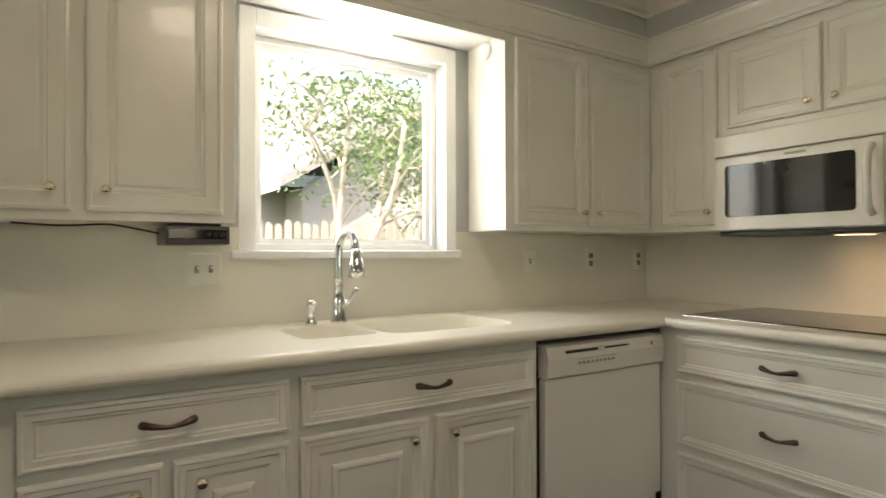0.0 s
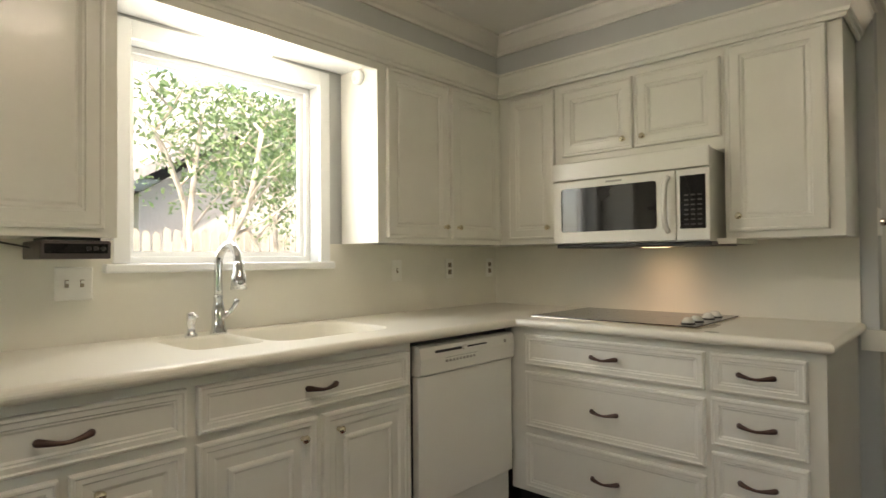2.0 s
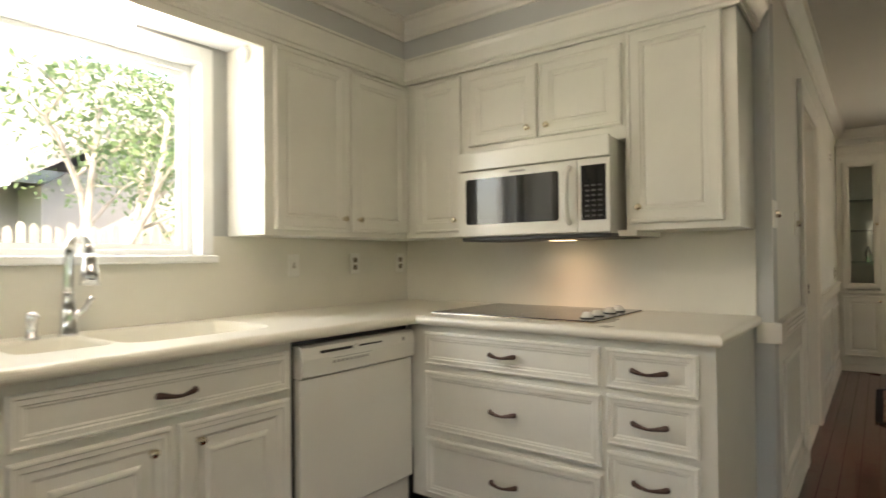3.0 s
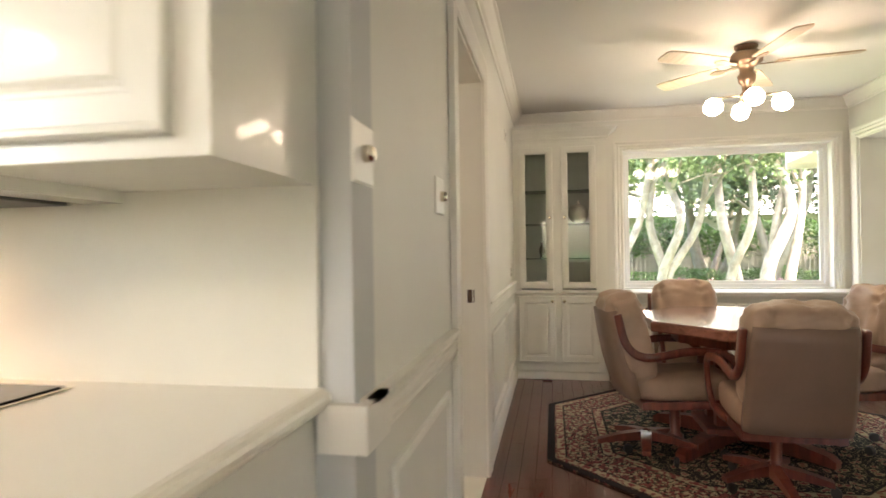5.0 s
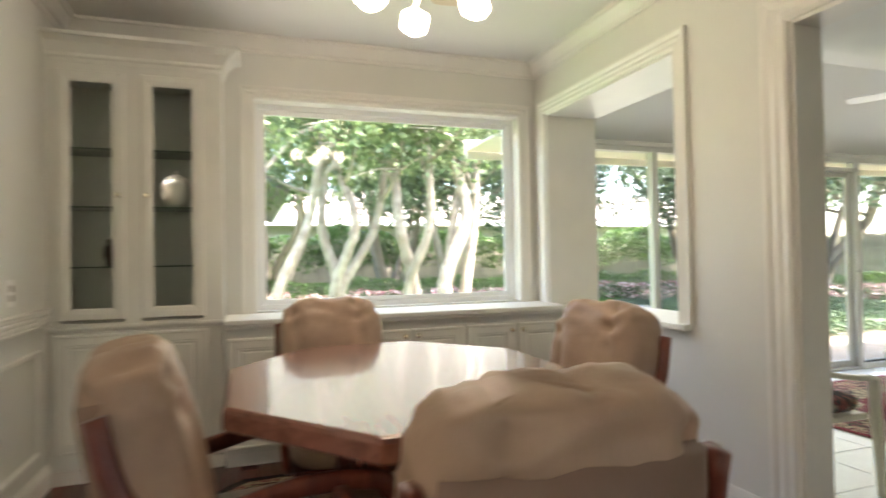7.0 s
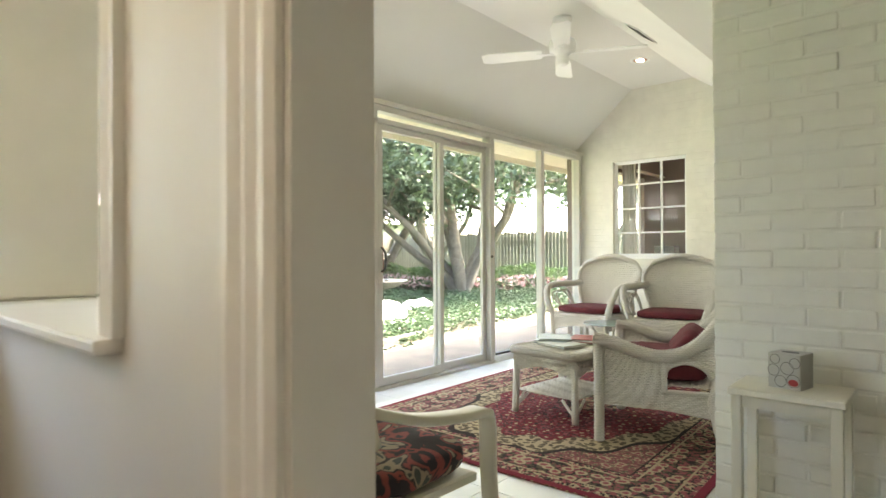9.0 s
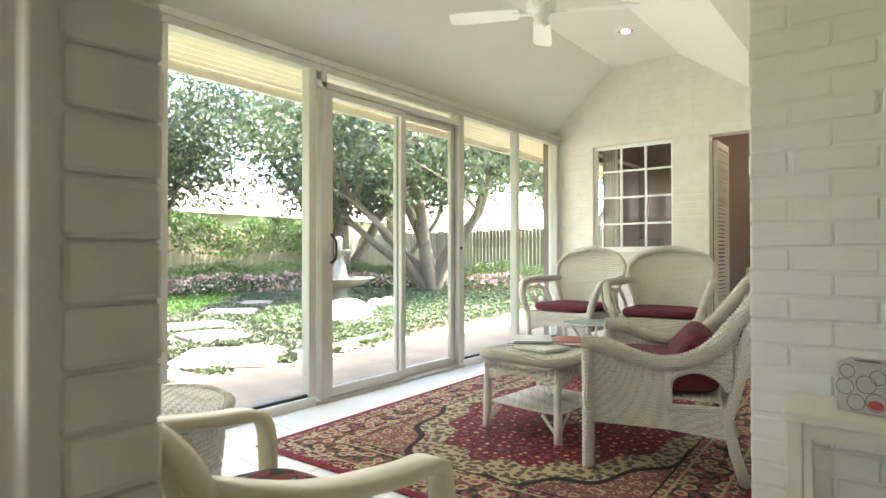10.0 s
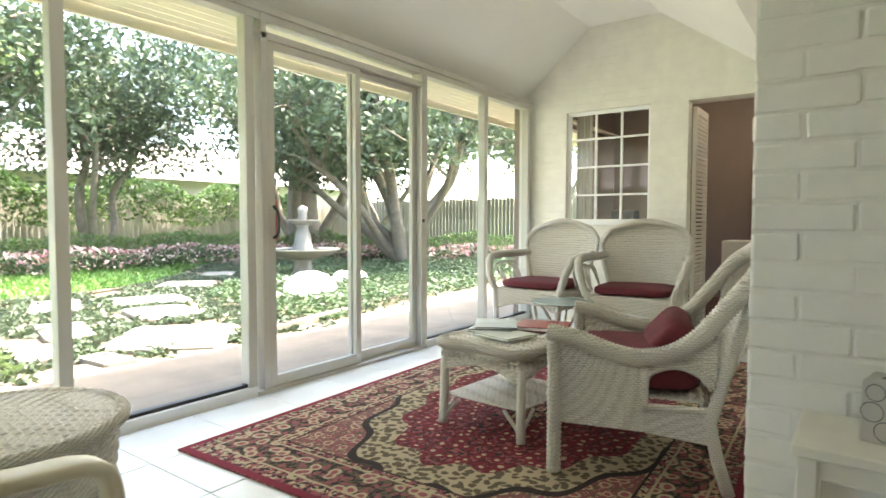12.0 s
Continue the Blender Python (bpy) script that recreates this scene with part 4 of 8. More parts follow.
for yc in (0.4075, 0.0325):
    gw, gh = 0.30, 1.26
    bm = bmesh.new()
    fl = [(0, 0), (0, 0.014), (0.004, 0.019), (0.03, 0.019), (0.048, 0.015), (0.057, 0.010), (0.057, 0)]
    rings(bm, [[(x * (gw / 2 - i), -o, z * (gh / 2 - i)) for x, z in ((-1, -1), (1, -1), (1, 1), (-1, 1))] for i, o in fl], True, False, False)
    mm = face(-90, HX, yc, 1.447)
    d = part("glass_door", bm, CAB, h, at=mm)
    p = part("pane", box(-gw / 2 + 0.055, gw / 2 - 0.055, -0.008, -0.005, -gh / 2 + 0.055, gh / 2 - 0.055), CABGLASS, d, at=mm)
    s = 1 if yc > 0.2 else -1
    knob(d, mm @ Matrix.Translation((s * (gw / 2 - 0.028), -0.019, 0.0)))
    front("door", h, -90, (HX, yc, 0.452), 0.33, 0.59, DOORP, (s * 0.135, 0.25))
for z in (1.077, 1.386, 1.686):
    part("shelf", box(HX + 0.025, DE - 0.022, Y0 + 0.023, Y1 - 0.023, z, z + 0.008), mat("shelf glass edge", (0.10, 0.13, 0.11), 0.15), h, "dark-edged glass shelf")
j = thing("lidded_jar", (7.70, 0.03, 1.394), "round white lidded jar on the cabinet shelf", "jar")
CHINA = mat("white china", (0.75, 0.72, 0.65), 0.15, vary=0.05)
part("jar", lathe(bmesh.new(), [(0.04, 0), (0.06, 0.02), (0.085, 0.07), (0.085, 0.11), (0.06, 0.15)], (7.70, 0.03, 1.394), 20), CHINA, j, smooth=True)
part("lid", lathe(bmesh.new(), [(0.064, 0.15), (0.05, 0.17), (0.02, 0.18), (0.012, 0.19), (0.016, 0.20), (0.006, 0.208)], (7.70, 0.03, 1.394), 20), CHINA, j, smooth=True)
j = thing("figurine", (7.72, 0.36, 1.085), "small dark ornament on the cabinet shelf", "ornament")
part("body", lathe(bmesh.new(), [(0.02, 0), (0.015, 0.02), (0.03, 0.06), (0.025, 0.10), (0.01, 0.12), (0.014, 0.14), (0.005, 0.15)], (7.72, 0.36, 1.085), 12), BRONZE, j, smooth=True)
for y, r in ((0.33, 0.03), (0.06, 0.022), (0.02, 0.035), (-0.03, 0.02)):
    j = thing("cabinet_ornament", (7.66, y, 2.245), "small dark ornament on top of the china cabinet", "ornament", "ornaments on the cabinet")
    part("body", lathe(bmesh.new(), [(r, 0), (r * 1.2, r * 0.5), (r * 0.9, r * 1.2), (r * 0.3, r * 1.5)], (7.66, y, 2.2305), 12), BRONZE, j, smooth=True)

# low cabinets under the window
for k in range(3):
    y1 = -0.215 - k * 0.678
    y0 = y1 - 0.678
    c = thing("low_cabinet", (7.7, (y0 + y1) / 2, 0), "low cream cabinet with panelled doors under the window", "cabinet", "window cabinets")
    part("body", box(7.505, DE - 0.002, y0 + 0.001, y1 - 0.001, 0.08, 0.742), CAB, c)
    part("toe_kick", box(7.55, 7.57, y0, y1, 0, 0.08), TRIM, c)
    for s in (-1, 1):
        front("door", c, -90, (7.505, (y0 + y1) / 2 + s * 0.168, 0.40), 0.318, 0.58, DOORP, (s * 0.13, 0.25))

# rug: an octagon with a dark rim
RX, RY, RA, RB, RC = 6.12, -0.80, 1.20, 1.11, 0.62


def band_rug(name, octagon, cols, scale):
    """Woven rug: bands by the distance to the rim, each filled with small flowers and leaves."""
    m = bpy.data.materials.new(name)
    m.use_nodes = True
    t = m.node_tree
    N, L = t.nodes, t.links
    p = N["Principled BSDF"]
    p.inputs["Roughness"].default_value = 0.9
    p.inputs["Specular IOR Level"].default_value = 0.2
    co = N.new("ShaderNodeTexCoord")
    sepn = N.new("ShaderNodeSeparateXYZ")
    L.new(co.outputs["Object"], sepn.inputs[0])

    def mth(op, a, b=None, c=None):
        n = N.new("ShaderNodeMath")
        n.operation = op
        for i, v in enumerate((a, b, c)):
            if v is None:
                continue
            if isinstance(v, (int, float)):
                n.inputs[i].default_value = v
            else:
                L.new(v, n.inputs[i])
        return n.outputs[0]

    def mixc(f, a, b):
        n = N.new("ShaderNodeMix")
        n.data_type = "RGBA"
        L.new(f, n.inputs["Factor"])
        for k, v in (("A", a), ("B", b)):
            if isinstance(v, tuple):
                n.inputs[k].default_value = (*v, 1)
            else:
                L.new(v, n.inputs[k])
        return n.outputs["Result"]

    ax, ay = mth("ABSOLUTE", sepn.outputs[0]), mth("ABSOLUTE", sepn.outputs[1])
    ha, hb, cut = octagon
    dist = mth("MINIMUM", mth("SUBTRACT", ha, ax), mth("SUBTRACT", hb, ay))
    if cut:
        dg = mth("MULTIPLY", mth("SUBTRACT", ha + hb - cut, mth("ADD", ax, ay)), 0.7071)
        dist = mth("MINIMUM", dist, dg)

    def flowers(sc, thr, seed):
        mp = N.new("ShaderNodeMapping")
        mp.inputs["Location"].default_value = (seed, seed * 1.7, 0)
        L.new(co.outputs["Object"], mp.inputs[0])
        nz = N.new("ShaderNodeTexNoise")
        nz.inputs["Scale"].default_value, nz.inputs["Detail"].default_value = sc * 0.6, 2
        L.new(mp.outputs[0], nz.inputs["Vector"])
        add = N.new("ShaderNodeVectorMath")
        add.operation = "MULTIPLY_ADD"
        add.inputs[1].default_value = (0.06, 0.06, 0)
        L.new(nz.outputs["Color"], add.inputs[0])
        L.new(mp.outputs[0], add.inputs[2])
        v = N.new("ShaderNodeTexVoronoi")
        v.voronoi_dimensions = "2D"
        v.inputs["Scale"].default_value = sc
        L.new(add.outputs[0], v.inputs["Vector"])
        return mth("LESS_THAN", v.outputs["Distance"], thr), v

    f1, v1 = flowers(scale, 0.36, 3.1)
    f2, v2 = flowers(scale * 2.1, 0.40, 7.7)
    f3, v3 = flowers(scale * 0.55, 0.34, 1.3)
    f4, v4 = flowers(scale * 3.4, 0.33, 5.2)
    col = cols["field"]
    cream, rose, dark, red, green = cols["cream"], cols["rose"], cols["dark"], cols["red"], cols["green"]
    field = mixc(mth("LESS_THAN", v2.outputs["Distance"], 0.26), col, green)
    field = mixc(mth("LESS_THAN", v4.outputs["Distance"], 0.18), field, cream)
    field = mixc(mth("LESS_THAN", v1.outputs["Distance"], 0.27), field, cream)
    field = mixc(mth("LESS_THAN", v1.outputs["Distance"], 0.17), field, rose)
    bord = mixc(f2, dark, mixc(f4, rose, cream))
    bord = mixc(f4, bord, green)
    bord = mixc(f1, bord, cream)
    bord = mixc(mth("LESS_THAN", v1.outputs["Distance"], 0.20), bord, rose)
    rosy = mixc(f2, rose, cream)
    rosy = mixc(f4, rosy, dark)
    out = field
    for lo, hi, kind in cols["bands"]:
        inside = mth("MULTIPLY", mth("GREATER_THAN", dist, lo), mth("LESS_THAN", dist, hi))
        src = {"rim": cols["rim"], "cream": cream, "dark": dark, "bord": bord, "rosy": rosy, "red": red, "creamy": mixc(f2, cream, rose)}[kind]
        out = mixc(inside, out, src)
    if cols.get("medallion"):
        # scalloped cream frame round a red middle with a dark centre
        a, b = cols["medallion"]
        ang = mth("ARCTAN2", mth("DIVIDE", sepn.outputs[1], b), mth("DIVIDE", sepn.outputs[0], a))
        rad = mth("SQRT", mth("ADD", mth("POWER", mth("DIVIDE", ax, a), 2.0), mth("POWER", mth("DIVIDE", ay, b), 2.0)))
        rad = mth("ADD", rad, mth("MULTIPLY", mth("SINE", mth("MULTIPLY", ang, 16.0)), 0.035))
        rad = mth("ADD", rad, mth("MULTIPLY", mth("SINE", mth("MULTIPLY", ang, 4.0)), 0.02))
        redf = mixc(f2, red, rose)
        redf = mixc(f4, redf, dark)
        redf = mixc(f1, redf, red)
        redf = mixc(mth("LESS_THAN", v1.outputs["Distance"], 0.14), redf, cream)
        med = mixc(mth("LESS_THAN", rad, 0.90), mixc(f2, cream, green), redf)
        med = mixc(mth("LESS_THAN", rad, 0.36), med, mixc(f2, rose, dark))
        med = mixc(mth("LESS_THAN", rad, 0.30), med, bord)
        keep = mth("MULTIPLY", mth("LESS_THAN", rad, 1.08), mth("GREATER_THAN", dist, cols["bands"][-1][1]))
        edge = mth("MULTIPLY", mth("LESS_THAN", rad, 1.12), mth("GREATER_THAN", dist, cols["bands"][-1][1]))
        out = mixc(edge, out, dark)
        out = mixc(keep, out, med)
    nz = N.new("ShaderNodeTexNoise")
    nz.inputs["Scale"].default_value = 260
    L.new(co.outputs["Object"], nz.inputs["Vector"])
    worn = mixc(mth("MULTIPLY", nz.outputs["Fac"], 0.16), out, cols["wear"])
    L.new(worn, p.inputs["Base Color"])
    b = N.new("ShaderNodeBump")
    b.inputs["Strength"].default_value, b.inputs["Distance"].default_value = 0.6, 0.003
    L.new(nz.outputs["Fac"], b.inputs["Height"])
    L.new(b.outputs["Normal"], p.inputs["Normal"])
    return m


RUG1 = band_rug("dark octagonal rug", (RA, RB, RC), dict(field=(0.012, 0.012, 0.014), cream=(0.42, 0.36, 0.24), rose=(0.22, 0.06, 0.06), dark=(0.012, 0.011, 0.012), red=(0.16, 0.02, 0.025), green=(0.05, 0.05, 0.03), rim=(0.012, 0.010, 0.012), wear=(0.10, 0.08, 0.07), leafy=False,
    bands=[(0, 0.045, "rim"), (0.045, 0.055, "rosy"), (0.055, 0.10, "creamy"), (0.10, 0.11, "dark"), (0.11, 0.30, "rosy"), (0.30, 0.31, "dark"), (0.31, 0.36, "creamy"), (0.36, 0.375, "dark")]), 15)
bm = bmesh.new()
oc = [(RA - RC, RB), (RA, RB - RC * 0.98), (RA, -RB + RC), (RA - RC, -RB), (-RA + RC, -RB), (-RA, -RB + RC), (-RA, RB - RC), (-RA + RC, RB)]
rings(bm, [[(x, y, 0) for x, y in reversed(oc)], [(x, y, 0.009) for x, y in reversed(oc)], [(x * 0.997, y * 0.997, 0.011) for x, y in reversed(oc)]], True, True, True)
solo("octagonal_rug", bm, RUG1, "dark octagonal floral rug under the dining table", "rug", at=Matrix.Translation((RX, RY, 0.0015)))

# table: an octagon on a pedestal
TX, TY, TA, TB, TC = 5.985, -0.775, 0.64, 0.505, 0.27
tb = thing("dining_table", (TX, TY, 0.0115), "polished octagonal cherry dining table on a pedestal", "table")
ot = [(TA - 0.37, TB), (TA, TB - 0.30), (TA, -TB + 0.30), (TA - 0.37, -TB), (-TA + 0.37, -TB), (-TA, -TB + 0.30), (-TA, TB - 0.30), (-TA + 0.37, TB)]


def octo(s, z):
    return [(TX + x * s, TY + y * s, z) for x, y in reversed(ot)]


part("tabletop", rings(bmesh.new(), [octo(0.93, 0.690), octo(0.985, 0.692), octo(1.0, 0.700), octo(1.0, 0.737), octo(0.992, 0.746), octo(0.975, 0.750)], True, True, True), CHERRY, tb)
part("apron", rings(bmesh.new(), [octo(0.66, 0.62), octo(0.68, 0.62), octo(0.68, 0.69)], True, True, True), CHERRYD, tb)
for sx, sy in ((-1, -1), (-1, 1), (1, -1), (1, 1)):
    part("column", box(TX + sx * 0.10 - 0.035, TX + sx * 0.10 + 0.035, TY + sy * 0.10 - 0.035, TY + sy * 0.10 + 0.035, 0.09, 0.69, 0.008), CHERRYD, tb)
    a = math.atan2(sy, sx)
    mm = Matrix.Translation((TX, TY, 0)) @ pose(0, 0, 0, 0, 0, math.degrees(a))
    bm = rings(bmesh.new(), [[(x, -w, z0), (x, w, z0), (x, w, z1), (x, -w, z1)] for x, w, z0, z1 in ((0.0, 0.04, 0.04, 0.12), (0.30, 0.04, 0.03, 0.11), (0.50, 0.036, 0.02, 0.075), (0.54, 0.03, 0.014, 0.05))], True, True, True)
    part("foot", bm, CHERRYD, tb, at=mm)
part("shelf", box(TX - 0.2, TX + 0.2, TY - 0.2, TY + 0.2, 0.10, 0.14, 0.01), CHERRYD, tb)


def chair(at, deg, label):
    M = Matrix.Translation((at[0], at[1], 0.0115)) @ pose(0, 0, 0, 0, 0, deg) @ Matrix.Diagonal((0.87, 1, 1, 1))
    c = thing("dining_chair", M, label, "chair", "chairs round the table")

    def tuft(p):
        rib = abs(math.sin(p.x * 19 + 0.8 * math.sin(p.z * 7)))
        g = 0.022 * (rib ** 0.5 - 0.7) * (1.0 if p.z > -0.12 else 0.5)
        g += 0.009 * math.sin(p.z * 95 + 2.6 * math.sin(p.x * 15)) * (1 - rib ** 2)
        return g + 0.010 * noise.noise(p * 13 + Vector((deg, 0, 0))) + 0.005 * noise.noise(p * 34)

    def sit(p):
        return 0.010 * noise.noise(p * 9 + Vector((0, deg, 0))) + 0.005 * math.sin(p.x * 34 + 3 * p.y) * max(0, p.z * 8)

    part("seat", pillow(0.49, 0.54, 0.16, 0.5, 0.42, sit, m=M @ Matrix.Translation((0, -0.01, 0.40))), LEATHER, c, smooth=True)
    B = M @ Matrix.Translation((0, 0.285, 0.655)) @ pose(0, 0, 0, -13, 0, 0)
    part("backrest", pillow(0.51, 0.19, 0.51, 0.45, 0.5, tuft, 84, 44, B @ Matrix.Translation((0, -0.015, 0.0))), LEATHER, c, smooth=True)
    bm = bmesh.new()
    lp = []
    for k in range(9):
        z = -0.30 + 0.475 * k / 8
        w = 0.245 - 0.012 * (k / 8) ** 2 if k < 8 else 0.225
        b = 0.085 + 0.012 * math.sin(k / 8 * math.pi)
        lp.append([B @ Vector(q) for q in ((-w, 0.03, z), (-w, b - 0.02, z), (-w + 0.03, b, z), (0, b + 0.012, z), (w - 0.03, b, z), (w, b - 0.02, z), (w, 0.03, z))])
    rings(bm, lp, True, True, True)
    part("back_shell", bm, LEATHERD, c, "smooth leather back", smooth=True)
    for s in (-1, 1):
        bm = bmesh.new()
        ln = smooth_line([(s * 0.262, 0.37, 0.80), (s * 0.268, 0.325, 0.64), (s * 0.272, 0.22, 0.575), (s * 0.28, 0.0, 0.605), (s * 0.292, -0.18, 0.585), (s * 0.285, -0.245, 0.50), (s * 0.275, -0.235, 0.40), (s * 0.26, -0.17, 0.33), (s * 0.22, 0.0, 0.31)], 5)
        loops = []
        for i, q in enumerate(ln):
            d = (ln[min(i + 1, len(ln) - 1)] - ln[max(i - 1, 0)]).normalized()
            n = Vector((0, -d.z, d.y))
            loops.append([M @ (q + Vector((a * 0.016, 0, 0)) + n * (b * 0.021)) for a, b in ((-1, -0.6), (-0.6, -1), (0.6, -1), (1, -0.6), (1, 0.6), (0.6, 1), (-0.6, 1), (-1, 0.6))])
        rings(bm, loops, True, True, True)
        part("arm", bm, CHERRYD, c, "curved cherry wood arm", smooth=True)
    part("seat_frame", rings(bmesh.new(), [[M @ Vector((x, y, z)) for x, y in ((-0.24, -0.24), (0.24, -0.24), (0.24, 0.24), (-0.24, 0.24))] for z in (0.295, 0.335)], True, True, True), CHERRYD, c)
    part("column", lathe(bmesh.new(), [(0.045, 0.30), (0.045, 0.27), (0.03, 0.25), (0.028, 0.12), (0.045, 0.10), (0.045, 0.075)], m=M, seg=14), CHERRYD, c, smooth=True)
    for k in range(5):
        mm = M @ pose(0, 0, 0, 0, 0, 72 * k + 20)
        leg = part("leg", rings(bmesh.new(), [[(x, -w, a), (x, w, a), (x, w, b), (x, -w, b)] for x, w, a, b in ((0.02, 0.03, 0.075, 0.125), (0.15, 0.026, 0.07, 0.11), (0.28, 0.022, 0.058, 0.082))], True, True, True), CHERRYD, c, at=mm)
        part("caster", lathe(bmesh.new(), [(0.008, -0.014), (0.025, -0.012), (0.027, 0), (0.025, 0.012), (0.008, 0.014)], m=mm @ Matrix.Translation((0.265, 0, 0.0275)) @ pose(0, 0, 0, 90, 0, 0), seg=12), BLACK, leg)
    return c


chair((5.74, -0.24), 10, "tan leather swivel dining chair tucked at the table")
chair((6.60, -0.69), -90, "tan leather swivel dining chair by the window")
chair((6.01, -1.13), 190, "tan leather swivel dining chair turned from the table")
chair((5.29, -0.735), 88, "tan leather swivel dining chair with a smooth back")

# ceiling fan with four lamps
FXD, FYD = 6.30, -0.97
fn = thing("ceiling_fan", (FXD, FYD, CEIL_Z), "bronze ceiling fan with pale blades and four lit globes", "ceiling fan")
OLDB = mat("antique bronze", (0.22, 0.15, 0.10), 0.35, 0.7, vary=0.1)
BLADE = wood("pale fan blade wood", (0.50, 0.38, 0.26), (0.66, 0.54, 0.40), 0.4, (14, 1.5, 8), 0.1)
part("canopy", lathe(bmesh.new(), [(0.07, 0), (0.07, -0.012), (0.05, -0.03), (0.03, -0.04)], (FXD, FYD, CEIL_Z - 0.0005), 20), OLDB, fn, smooth=True)
part("motor", lathe(bmesh.new(), [(0.03, -0.035), (0.085, -0.045), (0.10, -0.07), (0.095, -0.105), (0.07, -0.125), (0.045, -0.135), (0.04, -0.17), (0.055, -0.19), (0.05, -0.23), (0.03, -0.25), (0.028, -0.29), (0.045, -0.31), (0.04, -0.345), (0.02, -0.36)], (FXD, FYD, CEIL_Z), 22), OLDB, fn, smooth=True)
for k in range(5):
    mm = Matrix.Translation((FXD, FYD, CEIL_Z - 0.115)) @ pose(0, 0, 0, 0, 0, 72 * k + 45) @ pose(0, 0, 0, 10, 0, 0)
    bm = rings(bmesh.new(), [[(x, -w, -0.004), (x, w, -0.004), (x, w, 0.004), (x, -w, 0.004)] for x, w in ((0.17, 0.05), (0.20, 0.058), (0.40, 0.064), (0.58, 0.068), (0.615, 0.06), (0.63, 0.045))], True, True, True)
    b = part("blade", bm, BLADE, fn, at=mm)
    part("blade_iron", rings(bmesh.new(), [[(x, -w, -0.010), (x, w, -0.010), (x, w, -0.0045), (x, -w, -0.0045)] for x, w in ((0.07, 0.015), (0.14, 0.012), (0.19, 0.03), (0.24, 0.012))], True, True, True), OLDB, b, at=mm)
GLOBE = glowing("lit globe glass", (1.0, 0.86, 0.68), 2.3)
for k in range(4):
    a = radians(90 * k + 84)
    gx, gy, gz = FXD + 0.20 * math.cos(a), FYD + 0.20 * math.sin(a), CEIL_Z - 0.37
    part("lamp_arm", tube(bmesh.new(), smooth_line([(FXD, FYD, CEIL_Z - 0.33), (FXD + 0.07 * math.cos(a), FYD + 0.07 * math.sin(a), CEIL_Z - 0.315), (gx, gy, gz + 0.05)], 4), 0.008, 8), BRASS, fn, smooth=True)
    part("globe", lathe(bmesh.new(), [(0.022, 0.05), (0.03, 0.045), (0.058, 0.015), (0.062, -0.01), (0.045, -0.045), (0.02, -0.055)], m=Matrix.Translation((gx, gy, gz)) @ pose(0, 0, 0, 0, 20, math.degrees(a)), seg=6), GLOBE, fn, "faceted white glass globe, lit")

# pocket door, partly drawn
pk = thing("pocket_door", (5.3, HY + 0.055, 0), "cream pocket door drawn partly out of the wall", "door")
part("slab", box(5.15, 5.45, HY + 0.04, HY + 0.075, 0.01, 2.03, 0.003), TRIM, pk)
part("edge_pull", box(5.1475, 5.153, HY + 0.046, HY + 0.07, 0.90, 0.965, 0.001), BRONZE, pk, "dark metal edge pull")
part("face_pull", box(5.154, 5.18, HY + 0.0375, HY + 0.041, 0.90, 0.965, 0.001), BRONZE, pk, "dark metal face pull")
solo("trim_pocket_lining", bx(bx(bmesh.new(), 4.40, 4.412, HY, HY + 0.12, 0, 2.03), 4.412, 5.26, HY, HY + 0.12, 2.018, 2.03), TRIM, "cream lining of the pocket door opening", "lining", kind="structure")

# ---- laundry room behind the pocket door ----
LY, LX = 2.66, 8.40
wall("wall_laundry_north", "x", KE + 0.12, LX + 0.12, LY, LY + 0.12, -0.2, CEIL_Z, WALLL, (), "pale laundry wall")
wall("wall_laundry_east", "y", HY + 0.12, LY, LX, LX + 0.12, -0.2, CEIL_Z, WALLL, [(0.98, 1.82, 0.0, 2.02)], "pale laundry wall with an outer door")
LTILE = mat("beige laundry tile", (0.40, 0.33, 0.27), 0.35, vary=0.1, scale=4)
solo("floor_laundry", box(KE + 0.12, LX, HY + 0.12, LY, -0.0138, 0.002), LTILE, "beige tiled laundry floor", "floor", kind="structure")


def machine(x0, x1, label, panel_):
    t = thing("washer" if panel_ else "dryer", ((x0 + x1) / 2, 2.3, 0.002), label, "washing machine" if panel_ else "dryer")
    part("body", box(x0, x1, 1.90, 2.60, 0.004, 0.90, 0.008), APPL, t)
    part("top", box(x0, x1, 1.89, 2.61, 0.90, 0.93, 0.01), APPL, t)
    part("console", rings(bmesh.new(), [[(x, 2.50, 0.93), (x, 2.53, 1.06), (x, 2.61, 1.06), (x, 2.61, 0.93)] for x in (x0, x1)], True, True, True), BLACK if panel_ else APPL, t, "dark control console" if panel_ else "")
    if panel_:
        part("lid", box(x0 + 0.04, x1 - 0.04, 1.97, 2.46, 0.9295, 0.938, 0.004), APPL, t)
    else:
        d = part("door", box(x0 + 0.08, x1 - 0.08, 1.892, 1.905, 0.35, 0.80, 0.006), APPL, t)
        part("handle", box(x1 - 0.13, x1 - 0.11, 1.88, 1.895, 0.55, 0.62, 0.004), GREY, d)
    return t


